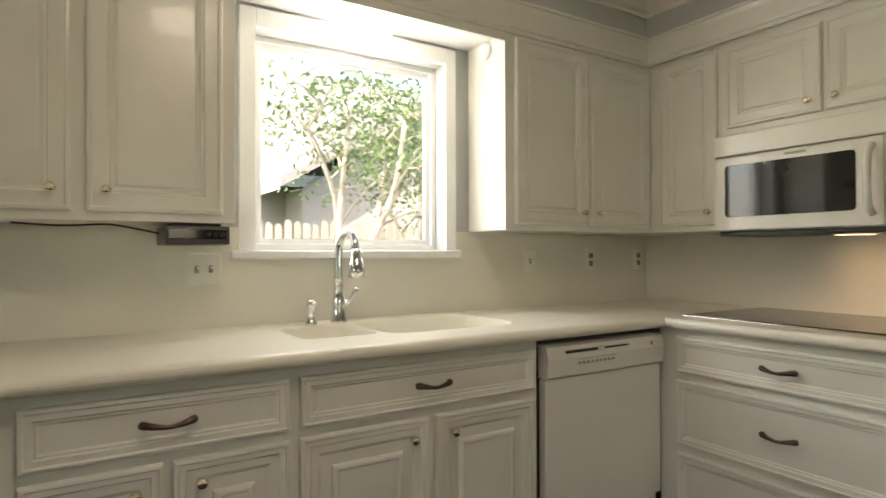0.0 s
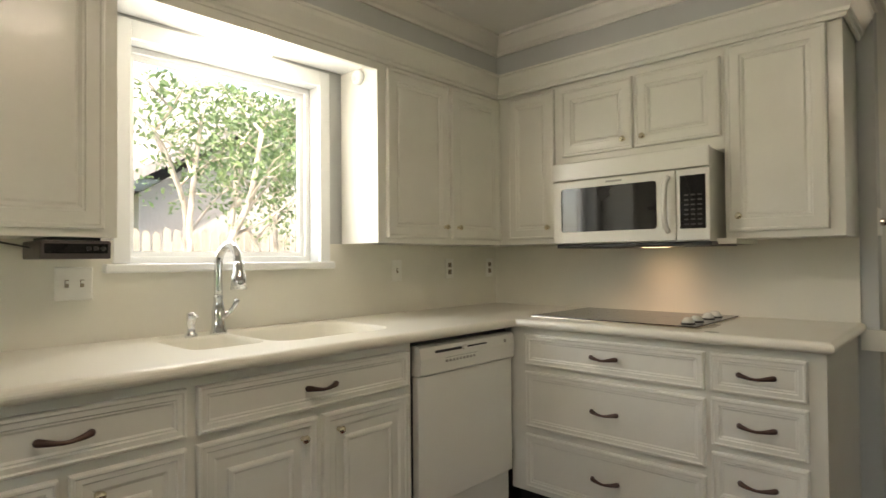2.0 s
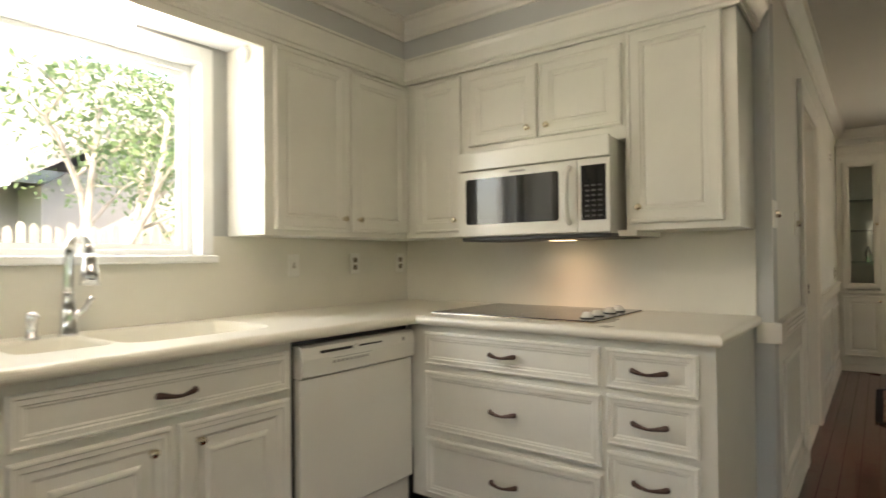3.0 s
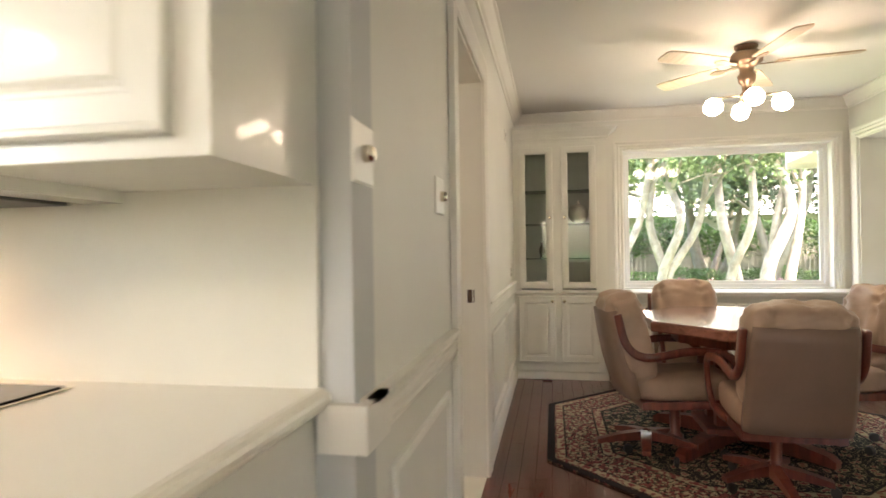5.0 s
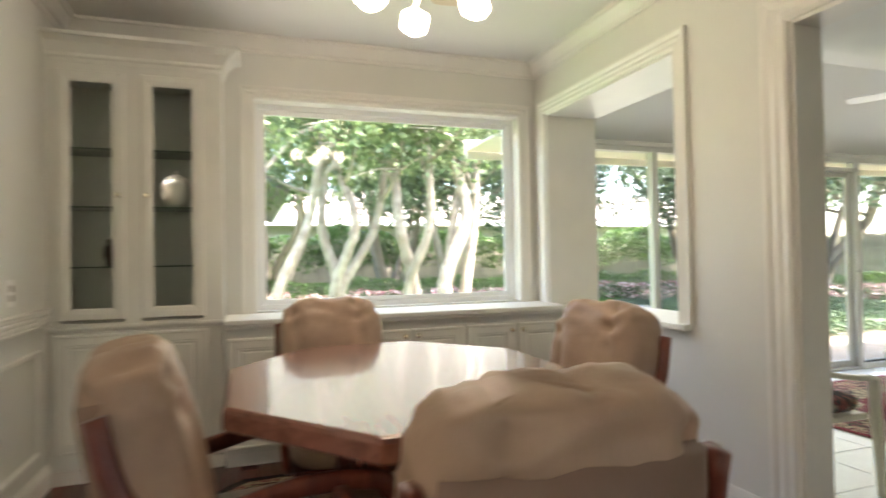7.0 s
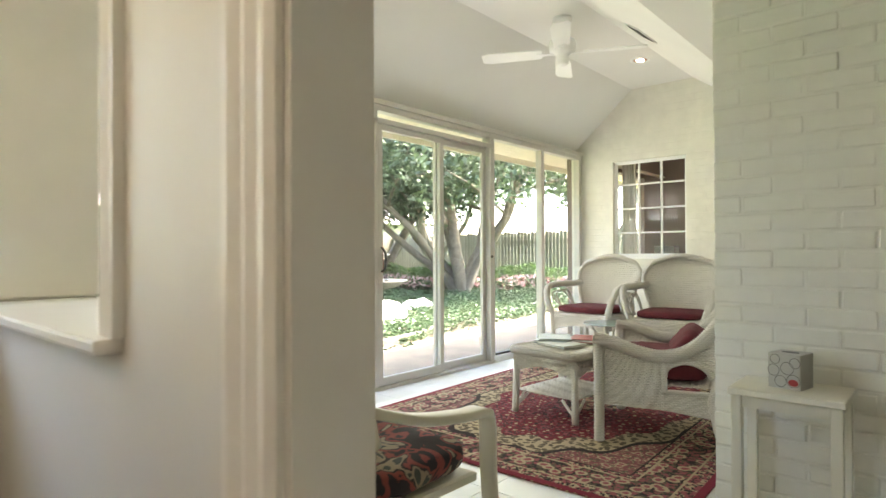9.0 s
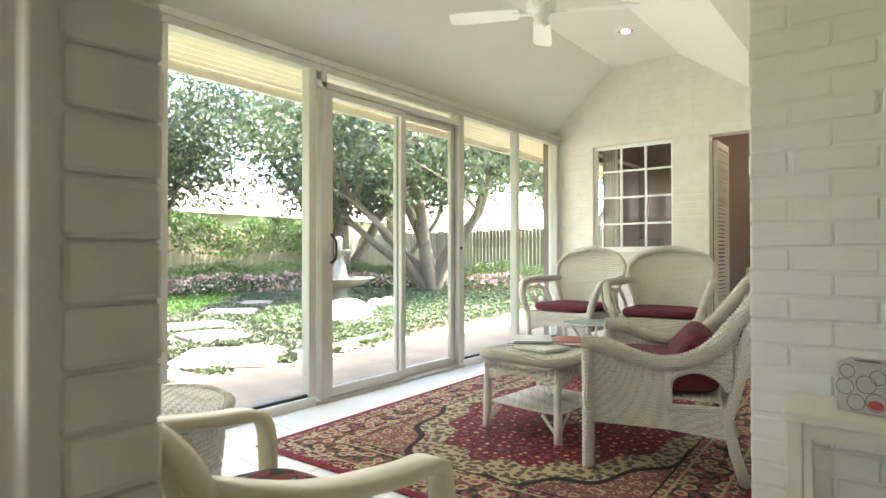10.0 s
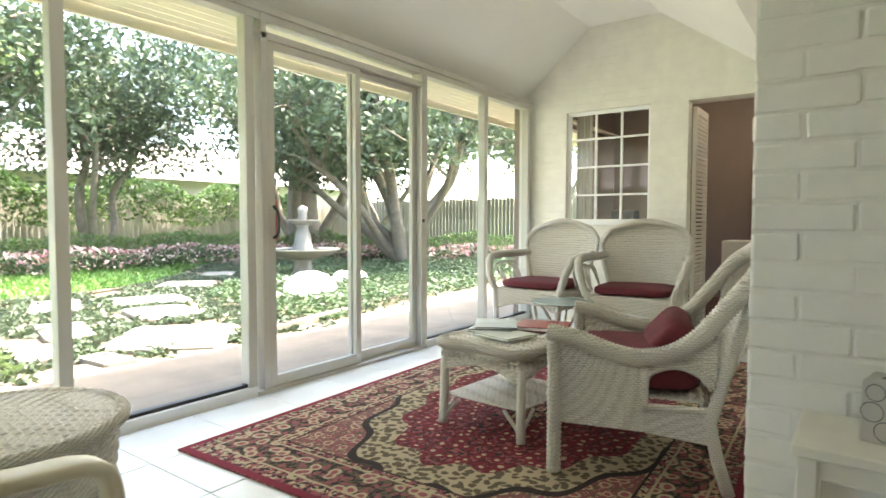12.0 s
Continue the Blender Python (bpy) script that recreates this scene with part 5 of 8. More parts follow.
machine(6.80, 7.46, "white top-loading washer with a dark console", True)
machine(7.48, 8.14, "white clothes dryer beside the washer", False)
c = thing("wall_cabinet", (7.3, 2.5, 1.34), "cream laundry wall cabinet over the machines", "cabinet", "wall cabinets")
part("body", box(6.64, 7.95, 2.32, LY - 0.001, 1.34, 2.08), CAB, c)
part("crown", box(6.63, 7.97, 2.29, LY - 0.001, 2.08, 2.12, 0.01), CAB, c)
for x in (6.86, 7.29, 7.72):
    front("door", c, 0, (x, 2.32, 1.71), 0.41, 0.68, DOORP, (0.16, -0.28))
od = thing("outer_door", (LX - 0.02, 1.40, 0), "cream outer door with a column of small panes", "door")
tagged(od, kind="structure")
part("slab", wall("slab", "y", 0.985, 1.815, LX + 0.01, LX + 0.05, 0.01, 2.015, TRIM, [(1.12, 1.68, 1.0, 1.86)]).data, None, od)
bpy.data.objects.remove(bpy.data.objects["slab"])
for z in (1.21, 1.43, 1.65):
    part("bar", box(LX + 0.02, LX + 0.04, 1.12, 1.68, z - 0.01, z + 0.01), TRIM, od)
part("bar", box(LX + 0.02, LX + 0.04, 1.39, 1.41, 1.0, 1.86), TRIM, od)
pn = part("pane", box(LX + 0.028, LX + 0.032, 1.12, 1.68, 1.0, 1.86), GLASS, od)
pn.visible_shadow = False
for z in (0.93, 1.08):
    part("knob", lathe(bmesh.new(), [(0.025, 0), (0.025, 0.01), (0.012, 0.02), (0.012, 0.035), (0.026, 0.045), (0.026, 0.06), (0.01, 0.068)], m=face(-90, LX + 0.01, 1.75, z) @ pose(0, 0, 0, 90, 0, 0), seg=14), NICKEL, od, "nickel door knob", smooth=True)
casing("trim_outer_door", face(-90, LX - 0.001, 1.40, 1.01), 0.84, 2.02, False, "cream casing of the outer door")

# lamp and bulb added behind the hall wall, unseen, to brighten the laundry
ll = thing("unseen_ceiling_lamp", (4.6, 2.2, CEIL_Z), "small round lamp added out of view to light the laundry", "lamp")
part("shade", lathe(bmesh.new(), [(0.09, -0.0005), (0.09, -0.03), (0.06, -0.05), (0.02, -0.055)], (4.6, 2.2, CEIL_Z), 20), glowing("added laundry lamp glow", (1.0, 0.9, 0.75), 3), ll, smooth=True)
bulb("laundry_fill_bulb", (4.6, 2.2, CEIL_Z - 0.45), 1.2, 0.08, (1.0, 0.84, 0.66))

# ---- sunroom ----
gw = thing("glass_wall", (SX, -5.2, SF), "aluminium framed glass wall with a sliding door", "glass wall")
tagged(gw, kind="structure")
GT = 2.03


def post(y, w=0.055, d=0.07, z0=SF, z1=GT, x=SX, name="mullion"):
    return part(name, box(x - d / 2, x + d / 2, y - w / 2, y + w / 2, z0, z1, 0.004), STEELW, gw)


part("head", box(SX - 0.04, SX + 0.04, SS, DS - 0.38, GT - 0.05, GT + 0.03, 0.004), STEELW, gw)
part("head_stop", box(SX - 0.055, SX - 0.035, SS, DS - 0.38, GT - 0.008, GT + 0.03, 0.003), STEELW, gw)
for a, b in ((SS, -6.10), (-4.60, DS - 0.38)):
    part("sill", box(SX - 0.04, SX + 0.05, a, b, SF - 0.02, SF + 0.05, 0.004), WHITE, gw)
    part("sill_stop", box(SX - 0.02, SX + 0.02, a, b, SF + 0.05, SF + 0.068, 0.003), BLACK, gw)
for y in (-2.668, -3.665, -4.575, -6.965, -7.765):
    post(y)
post(-6.10, 0.05)
post(-4.66, 0.04, 0.09)
post(-6.06, 0.03, 0.09)
part("transom_bar", box(SX - 0.045, SX + 0.045, -6.10, -4.60, 1.885, 1.925, 0.004), STEELW, gw)
part("door_track", box(SX - 0.055, SX + 0.055, -6.10, -4.60, SF - 0.02, SF + 0.02, 0.003), STEELW, gw)
for y0, y1 in ((-3.638, -2.695), (-4.548, -3.692), (-6.938, -6.125), (-7.74, -6.992)):
    p = part("pane", box(SX - 0.003, SX + 0.003, y0, y1, SF + 0.068, GT - 0.05), GLASS, gw)
    p.visible_shadow = False
p = part("transom_pane", box(SX - 0.003, SX + 0.003, -6.07, -4.60, 1.925, GT - 0.05), GLASS, gw)
p.visible_shadow = False
sd = thing("sliding_door", (SX, -5.36, SF), "aluminium sliding patio door of two glass leaves", "door")
tagged(sd, kind="structure")
for y0, y1, x in ((-5.41, -4.685, SX - 0.022), (-6.04, -5.36, SX + 0.022)):
    bm = bmesh.new()
    z0, z1 = SF + 0.022, 1.883
    for a, b, c, d in ((y0, y0 + 0.045, z0, z1), (y1 - 0.045, y1, z0, z1), (y0 + 0.045, y1 - 0.045, z0, z0 + 0.06), (y0 + 0.045, y1 - 0.045, z1 - 0.045, z1)):
        bx(bm, x - 0.016, x + 0.016, a, b, c, d, 0.003)
    lf = part("leaf", bm, STEELW, sd)
    q = part("pane", box(x - 0.003, x + 0.003, y0 + 0.045, y1 - 0.045, z0 + 0.06, z1 - 0.045), GLASS, lf)
    q.visible_shadow = False
part("handle", tube(bmesh.new(), smooth_line([(SX - 0.04, -4.715, 0.80), (SX - 0.075, -4.72, 0.83), (SX - 0.078, -4.72, 0.93), (SX - 0.04, -4.715, 0.98)], 4), 0.009, 8), BLACK, sd, "black pull handle", smooth=True)
part("outer_handle", box(SX + 0.03, SX + 0.05, -4.80, -4.77, 0.78, 1.02, 0.006), mat("red handle paint", (0.35, 0.03, 0.025), 0.4), sd, "red outer handle")
part("lock", lathe(bmesh.new(), [(0.012, 0), (0.012, 0.01), (0.006, 0.014)], m=face(-90, SX - 0.045, -6.06, 0.90) @ pose(0, 0, 0, 90, 0, 0), seg=12), BLACK, sd)

# rug
RUG2 = band_rug("red medallion rug", (1.0, 1.5, 0), dict(field=(0.21, 0.07, 0.07), cream=(0.42, 0.34, 0.22), rose=(0.26, 0.07, 0.08), dark=(0.018, 0.014, 0.014), red=(0.16, 0.010, 0.020), green=(0.10, 0.08, 0.05), rim=(0.19, 0.010, 0.03), wear=(0.16, 0.11, 0.09), leafy=True, medallion=(0.66, 1.12),
    bands=[(0, 0.035, "rim"), (0.035, 0.10, "rosy"), (0.10, 0.11, "cream"), (0.11, 0.27, "bord"), (0.27, 0.28, "cream"), (0.28, 0.31, "rosy"), (0.31, 0.32, "dark")]), 13)
rr = radians(2.0)
rcx, rcy = 7.943 - 1.0 * math.cos(rr) + 1.5 * math.sin(rr), -3.92 - 1.0 * math.sin(rr) - 1.5 * math.cos(rr)
solo("medallion_rug", rings(bmesh.new(), [[(-1, -1.5, 0), (1, -1.5, 0), (1, 1.5, 0), (-1, 1.5, 0)], [(-1, -1.5, 0.007), (1, -1.5, 0.007), (1, 1.5, 0.007), (-1, 1.5, 0.007)], [(-0.996, -1.496, 0.009), (0.996, -1.496, 0.009), (0.996, 1.496, 0.009), (-0.996, 1.496, 0.009)]], True, True, True), RUG2, "dark red medallion rug on the tiled floor", "rug", at=Matrix.Translation((rcx, rcy, SF + 0.0015)) @ pose(0, 0, 0, 0, 0, 2.0))
RT = SF + 0.0105


def weave(bm, fn, nu, nv, amp=0.006, thick=0.008):
    """A woven sheet over fn(u, v): strands that pass over and under each other, both sides."""
    g = []
    for side in (1, -1):
        rows = []
        for j in range(2 * nv + 1):
            row = []
            for i in range(2 * nu + 1):
                u, v = i / (2 * nu), j / (2 * nv)
                p = fn(u, v)
                du, dv = fn(min(1, u + 0.01), v) - fn(max(0, u - 0.01), v), fn(u, min(1, v + 0.01)) - fn(u, max(0, v - 0.01))
                n = du.cross(dv)
                n = n.normalized() if n.length > 1e-9 else Vector((0, 0, 1))
                o = 0.0
                if i % 2 and j % 2:
                    o = amp if (i // 2 + j // 2) % 2 else amp * 0.1
                elif j % 2 == 0:
                    o = -amp * 0.8
                row.append(bm.verts.new(p + n * (o * side + thick / 2 * side)))
            rows.append(row)
        for a, b in zip(rows, rows[1:]):
            for i in range(len(a) - 1):
                bm.faces.new((a[i], a[i + 1], b[i + 1], b[i]) if side > 0 else (b[i], b[i + 1], a[i + 1], a[i]))
        g.append(rows)
    A, B = g
    n, m_ = len(A[0]), len(A)
    for i in range(n - 1):
        bm.faces.new((A[0][i + 1], A[0][i], B[0][i], B[0][i + 1]))
        bm.faces.new((A[-1][i], A[-1][i + 1], B[-1][i + 1], B[-1][i]))
    for j in range(m_ - 1):
        bm.faces.new((A[j][0], A[j + 1][0], B[j + 1][0], B[j][0]))
        bm.faces.new((A[j + 1][-1], A[j][-1], B[j][-1], B[j + 1][-1]))
    return bm


def braid(bm, line, r, turns=60):
    """A wrapped roll of wicker: a bar with close rings round it."""
    pts = smooth_line(line, 10)
    L = [0]
    for a, b in zip(pts, pts[1:]):
        L.append(L[-1] + (b - a).length)
    out, rad = [], []
    n = turns * 2
    k = 0
    for i in range(n + 1):
        s = L[-1] * i / n
        while k < len(pts) - 2 and L[k + 1] < s:
            k += 1
        t = (s - L[k]) / max(1e-6, L[k + 1] - L[k])
        out.append(pts[k].lerp(pts[k + 1], t))
        rad.append(r * (1.0 if i % 2 else 0.82))
    return tube(bm, out, rad, 10)


def armchair(M, label, wide=0.68):
    """A low wicker armchair with rolled arms that run up into the back; it faces -y."""
    c = thing("wicker_armchair", M, label, "armchair")
    hw = wide / 2
    P = lambda *q: M @ Vector(q)
    ROLL = ((-0.32, 0.535), (-0.22, 0.505), (-0.10, 0.465), (0.0, 0.45), (0.10, 0.47), (0.19, 0.53), (0.28, 0.64), (0.36, 0.745), (0.41, 0.80))

    def armz(y):
        for (ya, za), (yb, zb) in zip(ROLL, ROLL[1:]):
            if y <= yb:
                return za + (zb - za) * (y - ya) / (yb - ya)
        return ROLL[-1][1]

    for s in (-1, 1):
        def side(u, v, y0, y1, lo, hi, s=s):
            y = y0 + (y1 - y0) * u
            return P(s * hw, y, lo(u) + (hi(y) - lo(u)) * v)
        part("side", weave(bmesh.new(), lambda u, v: side(u, v, -0.29, 0.02, lambda q: 0.19, armz), 14, 30), WICKER, c)
        part("side_skirt", weave(bmesh.new(), lambda u, v: side(u, v, 0.02, 0.235, lambda q: 0.19 - 0.02 * q, lambda y: 0.285), 10, 9), WICKER, c)
        part("side_panel", weave(bmesh.new(), lambda u, v: side(u, v, 0.02, 0.255, lambda q: 0.36 + 0.08 * math.sin(math.pi * min(1, 0.12 + 0.76 * q)), armz), 10, 9), WICKER, c)
        part("arm_arch", braid(bmesh.new(), [P(s * hw, 0.02, 0.285), P(s * hw, 0.025, 0.39), P(s * hw, 0.075, 0.43), P(s * hw, 0.14, 0.44), P(s * hw, 0.205, 0.415), P(s * hw, 0.245, 0.37)], 0.017, 50), WICKER, c, smooth=True)
        part("arm_ledge", braid(bmesh.new(), [P(s * hw, 0.02, 0.285), P(s * hw, 0.12, 0.287), P(s * hw, 0.235, 0.29)], 0.013, 24), WICKER, c, smooth=True)
        part("arm_post", tube(bmesh.new(), [P(s * (hw + 0.006), 0.02, 0.28), P(s * (hw + 0.006), 0.02, 0.455)], 0.016, 8), WICKER, c, smooth=True)
        part("front_leg", braid(bmesh.new(), [P(s * hw, -0.30, 0.0), P(s * hw, -0.30, 0.2), P(s * hw, -0.30, 0.36), P(s * hw, -0.305, 0.53)], 0.029, 30), WICKER, c, smooth=True)
        part("back_leg", tube(bmesh.new(), [P(s * hw * 0.98, 0.30, 0), P(s * hw * 0.98, 0.262, 0.12), P(s * hw, 0.235, 0.25), P(s * hw, 0.29, 0.45), P(s * hw, 0.36, 0.70)], [0.022, 0.022, 0.022, 0.02, 0.018], 10), WICKER, c, smooth=True)
    arm = [(-hw, -0.325, 0.53)] + [(-hw - 0.008, y, z + 0.01) for y, z in ROLL[1:8]] + [(-hw + 0.04, 0.42, 0.81), (-hw * 0.55, 0.45, 0.845), (0, 0.455, 0.855)]
    arm += [(-x, y, z) for x, y, z in reversed(arm[:-1])]
    part("rolled_arm", braid(bmesh.new(), [P(*q) for q in arm], 0.036, 170), WICKER, c, smooth=True)

    def back(u, v):
        x = (u - 0.5) * 2
        top = 0.845 - 0.06 * x ** 4
        z = 0.24 + (top - 0.24) * v
        return P(x * (hw - 0.015), 0.23 + 0.22 * v, z)
    part("backrest", weave(bmesh.new(), back, 22, 26), WICKER, c)
    part("seat", weave(bmesh.new(), lambda u, v: P((u - 0.5) * 2 * hw * 0.97, -0.28 + 0.50 * v, 0.315), 18, 16), WICKER, c)
    part("front_skirt", weave(bmesh.new(), lambda u, v: P((u - 0.5) * 2 * hw * 0.97, -0.292, 0.21 + 0.12 * v + 0.03 * (1 - v) * math.sin(u * math.pi)), 20, 6), WICKER, c)
    q = thing("seat_cushion", M @ Matrix.Translation((0, -0.02, 0.33)), "burgundy seat cushion on a wicker armchair", "cushion", "burgundy cushions")
    part("cushion", pillow(wide - 0.06, 0.50, 0.13, 0.45, 0.4, lambda p: 0.006 * noise.noise(p * 14), m=M @ Matrix.Translation((0, -0.03, 0.385))), BURG, q, smooth=True)
    q = thing("back_cushion", M @ Matrix.Translation((0.05, 0.12, 0.40)), "plump burgundy cushion leaning in a wicker armchair", "cushion", "burgundy cushions")
    part("cushion", pillow(0.38, 0.14, 0.26, 0.6, 0.5, lambda p: 0.008 * noise.noise(p * 14), m=M @ Matrix.Translation((-0.12, 0.09, 0.445)) @ pose(0, 0, 0, -38, 8, 0)), BURG, q, smooth=True)
    return c


armchair(Matrix.Translation((6.393, -5.06, RT)) @ pose(0, 0, 0, 0, 0, 105), "white wicker armchair with rolled arms and burgundy cushions")


def fanback(M, label):
    """A tall wicker chair with a round back and curled arms; it faces -y."""
    c = thing("wicker_chair", M, label, "chair", "round-backed wicker chairs")
    P = lambda *q: M @ Vector(q)

    def back(u, v):
        x = (u - 0.5) * 2
        w = 0.22 + 0.11 * math.sin(min(1, v * 1.25) * math.pi / 2)
        if v > 0.6:
            w *= math.sqrt(max(0.0, 1 - ((v - 0.6) / 0.4) ** 2)) * 0.999 + 0.001
        z = 0.46 + 0.50 * v
        return P(x * w, 0.21 + 0.16 * v - 0.06 * x * x, z)
    part("backrest", weave(bmesh.new(), back, 26, 26), WICKER, c)
    rim = [P(*(M.inverted() @ back(0, v / 10)), ) for v in range(0, 11)] + [P(*(M.inverted() @ back(1, v / 10)), ) for v in range(10, -1, -1)]
    rim = [q for i, q in enumerate(rim) if i == 0 or (q - rim[i - 1]).length > 0.01]
    part("back_rim", braid(bmesh.new(), rim, 0.023, 130), WICKER, c, smooth=True)
    for s in (-1, 1):
        part("arm", braid(bmesh.new(), [P(s * 0.29, 0.24, 0.70), P(s * 0.34, 0.10, 0.69), P(s * 0.365, -0.10, 0.69), P(s * 0.36, -0.24, 0.66), P(s * 0.33, -0.29, 0.56), P(s * 0.29, -0.285, 0.44)], 0.031, 70), WICKER, c, smooth=True)
        part("front_leg", tube(bmesh.new(), [P(s * 0.27, -0.28, 0), P(s * 0.27, -0.28, 0.22), P(s * 0.285, -0.285, 0.46)], [0.018, 0.021, 0.024], 10), WICKER, c, smooth=True)
        part("back_leg", tube(bmesh.new(), [P(s * 0.24, 0.30, 0), P(s * 0.24, 0.24, 0.22), P(s * 0.22, 0.20, 0.48)], [0.018, 0.02, 0.02], 10), WICKER, c, smooth=True)
        for a in (0.10, 0.17):
            part("arm_scroll", tube(bmesh.new(), smooth_line([P(s * 0.31, 0.16, 0.45), P(s * 0.335, 0.16 - a, 0.62), P(s * 0.345, -0.02 - a, 0.60), P(s * 0.31, -0.06, 0.45)], 4), 0.009, 6), WICKER, c, smooth=True)
    part("front_skirt", weave(bmesh.new(), lambda u, v: P((u - 0.5) * 0.56, -0.285, 0.27 + 0.06 * math.sin(u * math.pi) * (1 - v) + 0.17 * v), 20, 9), WICKER, c)
    for s in (-1, 1):
        part("side_skirt", weave(bmesh.new(), lambda u, v, s=s: P(s * 0.28, -0.28 + 0.50 * u, 0.30 + 0.14 * v), 16, 7), WICKER, c)
    part("seat", weave(bmesh.new(), lambda u, v: P((u - 0.5) * 0.57, -0.28 + 0.50 * v, 0.435), 14, 14), WICKER, c)
    q = thing("seat_cushion", M @ Matrix.Translation((0, -0.04, 0.44)), "thin burgundy seat cushion on a wicker chair", "cushion", "burgundy cushions")
    part("cushion", pillow(0.52, 0.48, 0.07, 0.5, 0.4, lambda p: 0.004 * noise.noise(p * 14), m=M @ Matrix.Translation((0, -0.05, 0.475))), BURG, q, smooth=True)
    return c


fanback(Matrix.Translation((7.70, -6.83, SF)) @ pose(0, 0, 0, 0, 0, 176), "white wicker chair with a round back and burgundy cushion")
fanback(Matrix.Translation((6.97, -6.83, SF)) @ pose(0, 0, 0, 0, 0, 186), "white wicker chair with a round back near the doorway")

# coffee table
M = Matrix.Translation((7.05, -5.14, RT)) @ pose(0, 0, 0, 0, 0, -3.7) @ Matrix.Diagonal((0.88, 1, 1, 1))
P = lambda *q: M @ Vector(q)
ct = thing("coffee_table", M, "white wicker coffee table with a lower shelf", "table")
H = 0.405
part("tabletop", weave(bmesh.new(), lambda u, v: P((u - 0.5) * 0.50, (v - 0.5) * 0.52, H - 0.008), 30, 30, 0.003), WICKER, ct)
part("top_roll", braid(bmesh.new(), [P(*q) for q in ((-0.25, -0.26, H - 0.02), (0, -0.265, H - 0.02), (0.25, -0.26, H - 0.02), (0.255, 0, H - 0.02), (0.25, 0.26, H - 0.02), (0, 0.265, H - 0.02), (-0.25, 0.26, H - 0.02), (-0.255, 0, H - 0.02), (-0.25, -0.26, H - 0.02))], 0.026, 190), WICKER, ct, smooth=True)
for a, b in (((-0.245, -0.255), (0.245, -0.255)), ((0.245, -0.255), (0.245, 0.255)), ((0.245, 0.255), (-0.245, 0.255)), ((-0.245, 0.255), (-0.245, -0.255))):
    part("apron", weave(bmesh.new(), lambda u, v, a=a, b=b: P(a[0] + (b[0] - a[0]) * u, a[1] + (b[1] - a[1]) * u, H - 0.16 + 0.055 * math.sin(u * math.pi) * (1 - v) + 0.125 * v), 22, 8), WICKER, ct)
    for k in range(15):
        t = (k + 0.5) / 15
        part("bead", lathe(bmesh.new(), [(0.003, -0.012), (0.008, -0.006), (0.008, 0.006), (0.003, 0.012)], m=Matrix.Translation(P(a[0] * 1.035 + (b[0] - a[0]) * 1.035 * t, a[1] * 1.035 + (b[1] - a[1]) * 1.035 * t, H - 0.075)), seg=6), WICKER, ct)
for x, y in ((-1, -1), (-1, 1), (1, -1), (1, 1)):
    part("leg", tube(bmesh.new(), [P(x * 0.245, y * 0.255, 0), P(x * 0.24, y * 0.25, 0.04), P(x * 0.235, y * 0.245, 0.36)], [0.02, 0.022, 0.019], 10), WICKER, ct, smooth=True)
    for dx, dy in ((0.10, 0), (0, 0.10)):
        part("brace", tube(bmesh.new(), [P(x * 0.238, y * 0.248, 0.03), P(x * (0.238 - dx), y * (0.248 - dy), 0.125)], 0.008, 6), WICKER, ct)
part("shelf", weave(bmesh.new(), lambda u, v: P((u - 0.5) * 0.47, (v - 0.5) * 0.49, 0.135), 24, 24, 0.003), WICKER, ct)


def book(M, w, d, h, cover, label):
    b = thing("book", M, label, "book", "books on the coffee table")
    part("cover", bx(bx(bmesh.new(), -w / 2, w / 2, -d / 2, d / 2, 0, 0.004), -w / 2, w / 2, -d / 2, d / 2, h - 0.004, h, 0.001), cover, b, at=M)
    part("page_block", box(-w / 2 + 0.004, w / 2 - 0.004, -d / 2 + 0.005, d / 2 - 0.003, 0.004, h - 0.004), WHITE, b, at=M)
    part("spine", box(-w / 2, w / 2, -d / 2 - 0.003, -d / 2 + 0.001, 0, h, 0.001), cover, b, at=M)


SLATE = mat("slate blue cover", (0.16, 0.22, 0.22), 0.3, vary=0.3, scale=8)
PALE = mat("pale green cover", (0.42, 0.46, 0.40), 0.35, vary=0.15, scale=6)
REDC = mat("red cover", (0.30, 0.02, 0.03), 0.35)
book(M @ Matrix.Translation((0.10, 0.0, H + 0.006)) @ pose(0, 0, 0, 0, 0, 20), 0.24, 0.30, 0.016, SLATE, "slate blue book lying on the coffee table")
book(M @ Matrix.Translation((-0.06, 0.14, H + 0.006)) @ pose(0, 0, 0, 0, 0, 80), 0.20, 0.25, 0.014, PALE, "pale green magazine lying on the coffee table")
book(M @ Matrix.Translation((0.10, 0.01, H + 0.022)) @ pose(0, 0, 0, 0, 0, 34), 0.22, 0.26, 0.012, SLATE, "grey green book lying on another book")
book(M @ Matrix.Translation((-0.10, -0.14, H + 0.006)) @ pose(0, 0, 0, 0, 0, -70), 0.22, 0.28, 0.022, REDC, "red bound album lying on the coffee table")
tg = thing("side_glass_table", (7.33, -6.6, SF), "small round glass side table between the wicker chairs", "table")
part("top", lathe(bmesh.new(), [(0.21, 0.40), (0.215, 0.405), (0.21, 0.41)], (7.33, -6.35, SF), 28), mat("pale green table glass", (0.45, 0.55, 0.52), 0.08), tg)
for k in range(3):
    a = radians(120 * k + 40)
    part("leg", tube(bmesh.new(), smooth_line([(7.33 + 0.17 * math.cos(a), -6.35 + 0.17 * math.sin(a), SF), (7.33 + 0.06 * math.cos(a), -6.35 + 0.06 * math.sin(a), SF + 0.2), (7.33 + 0.16 * math.cos(a), -6.35 + 0.16 * math.sin(a), SF + 0.40)], 5), 0.010, 8), WICKER, tg, smooth=True)


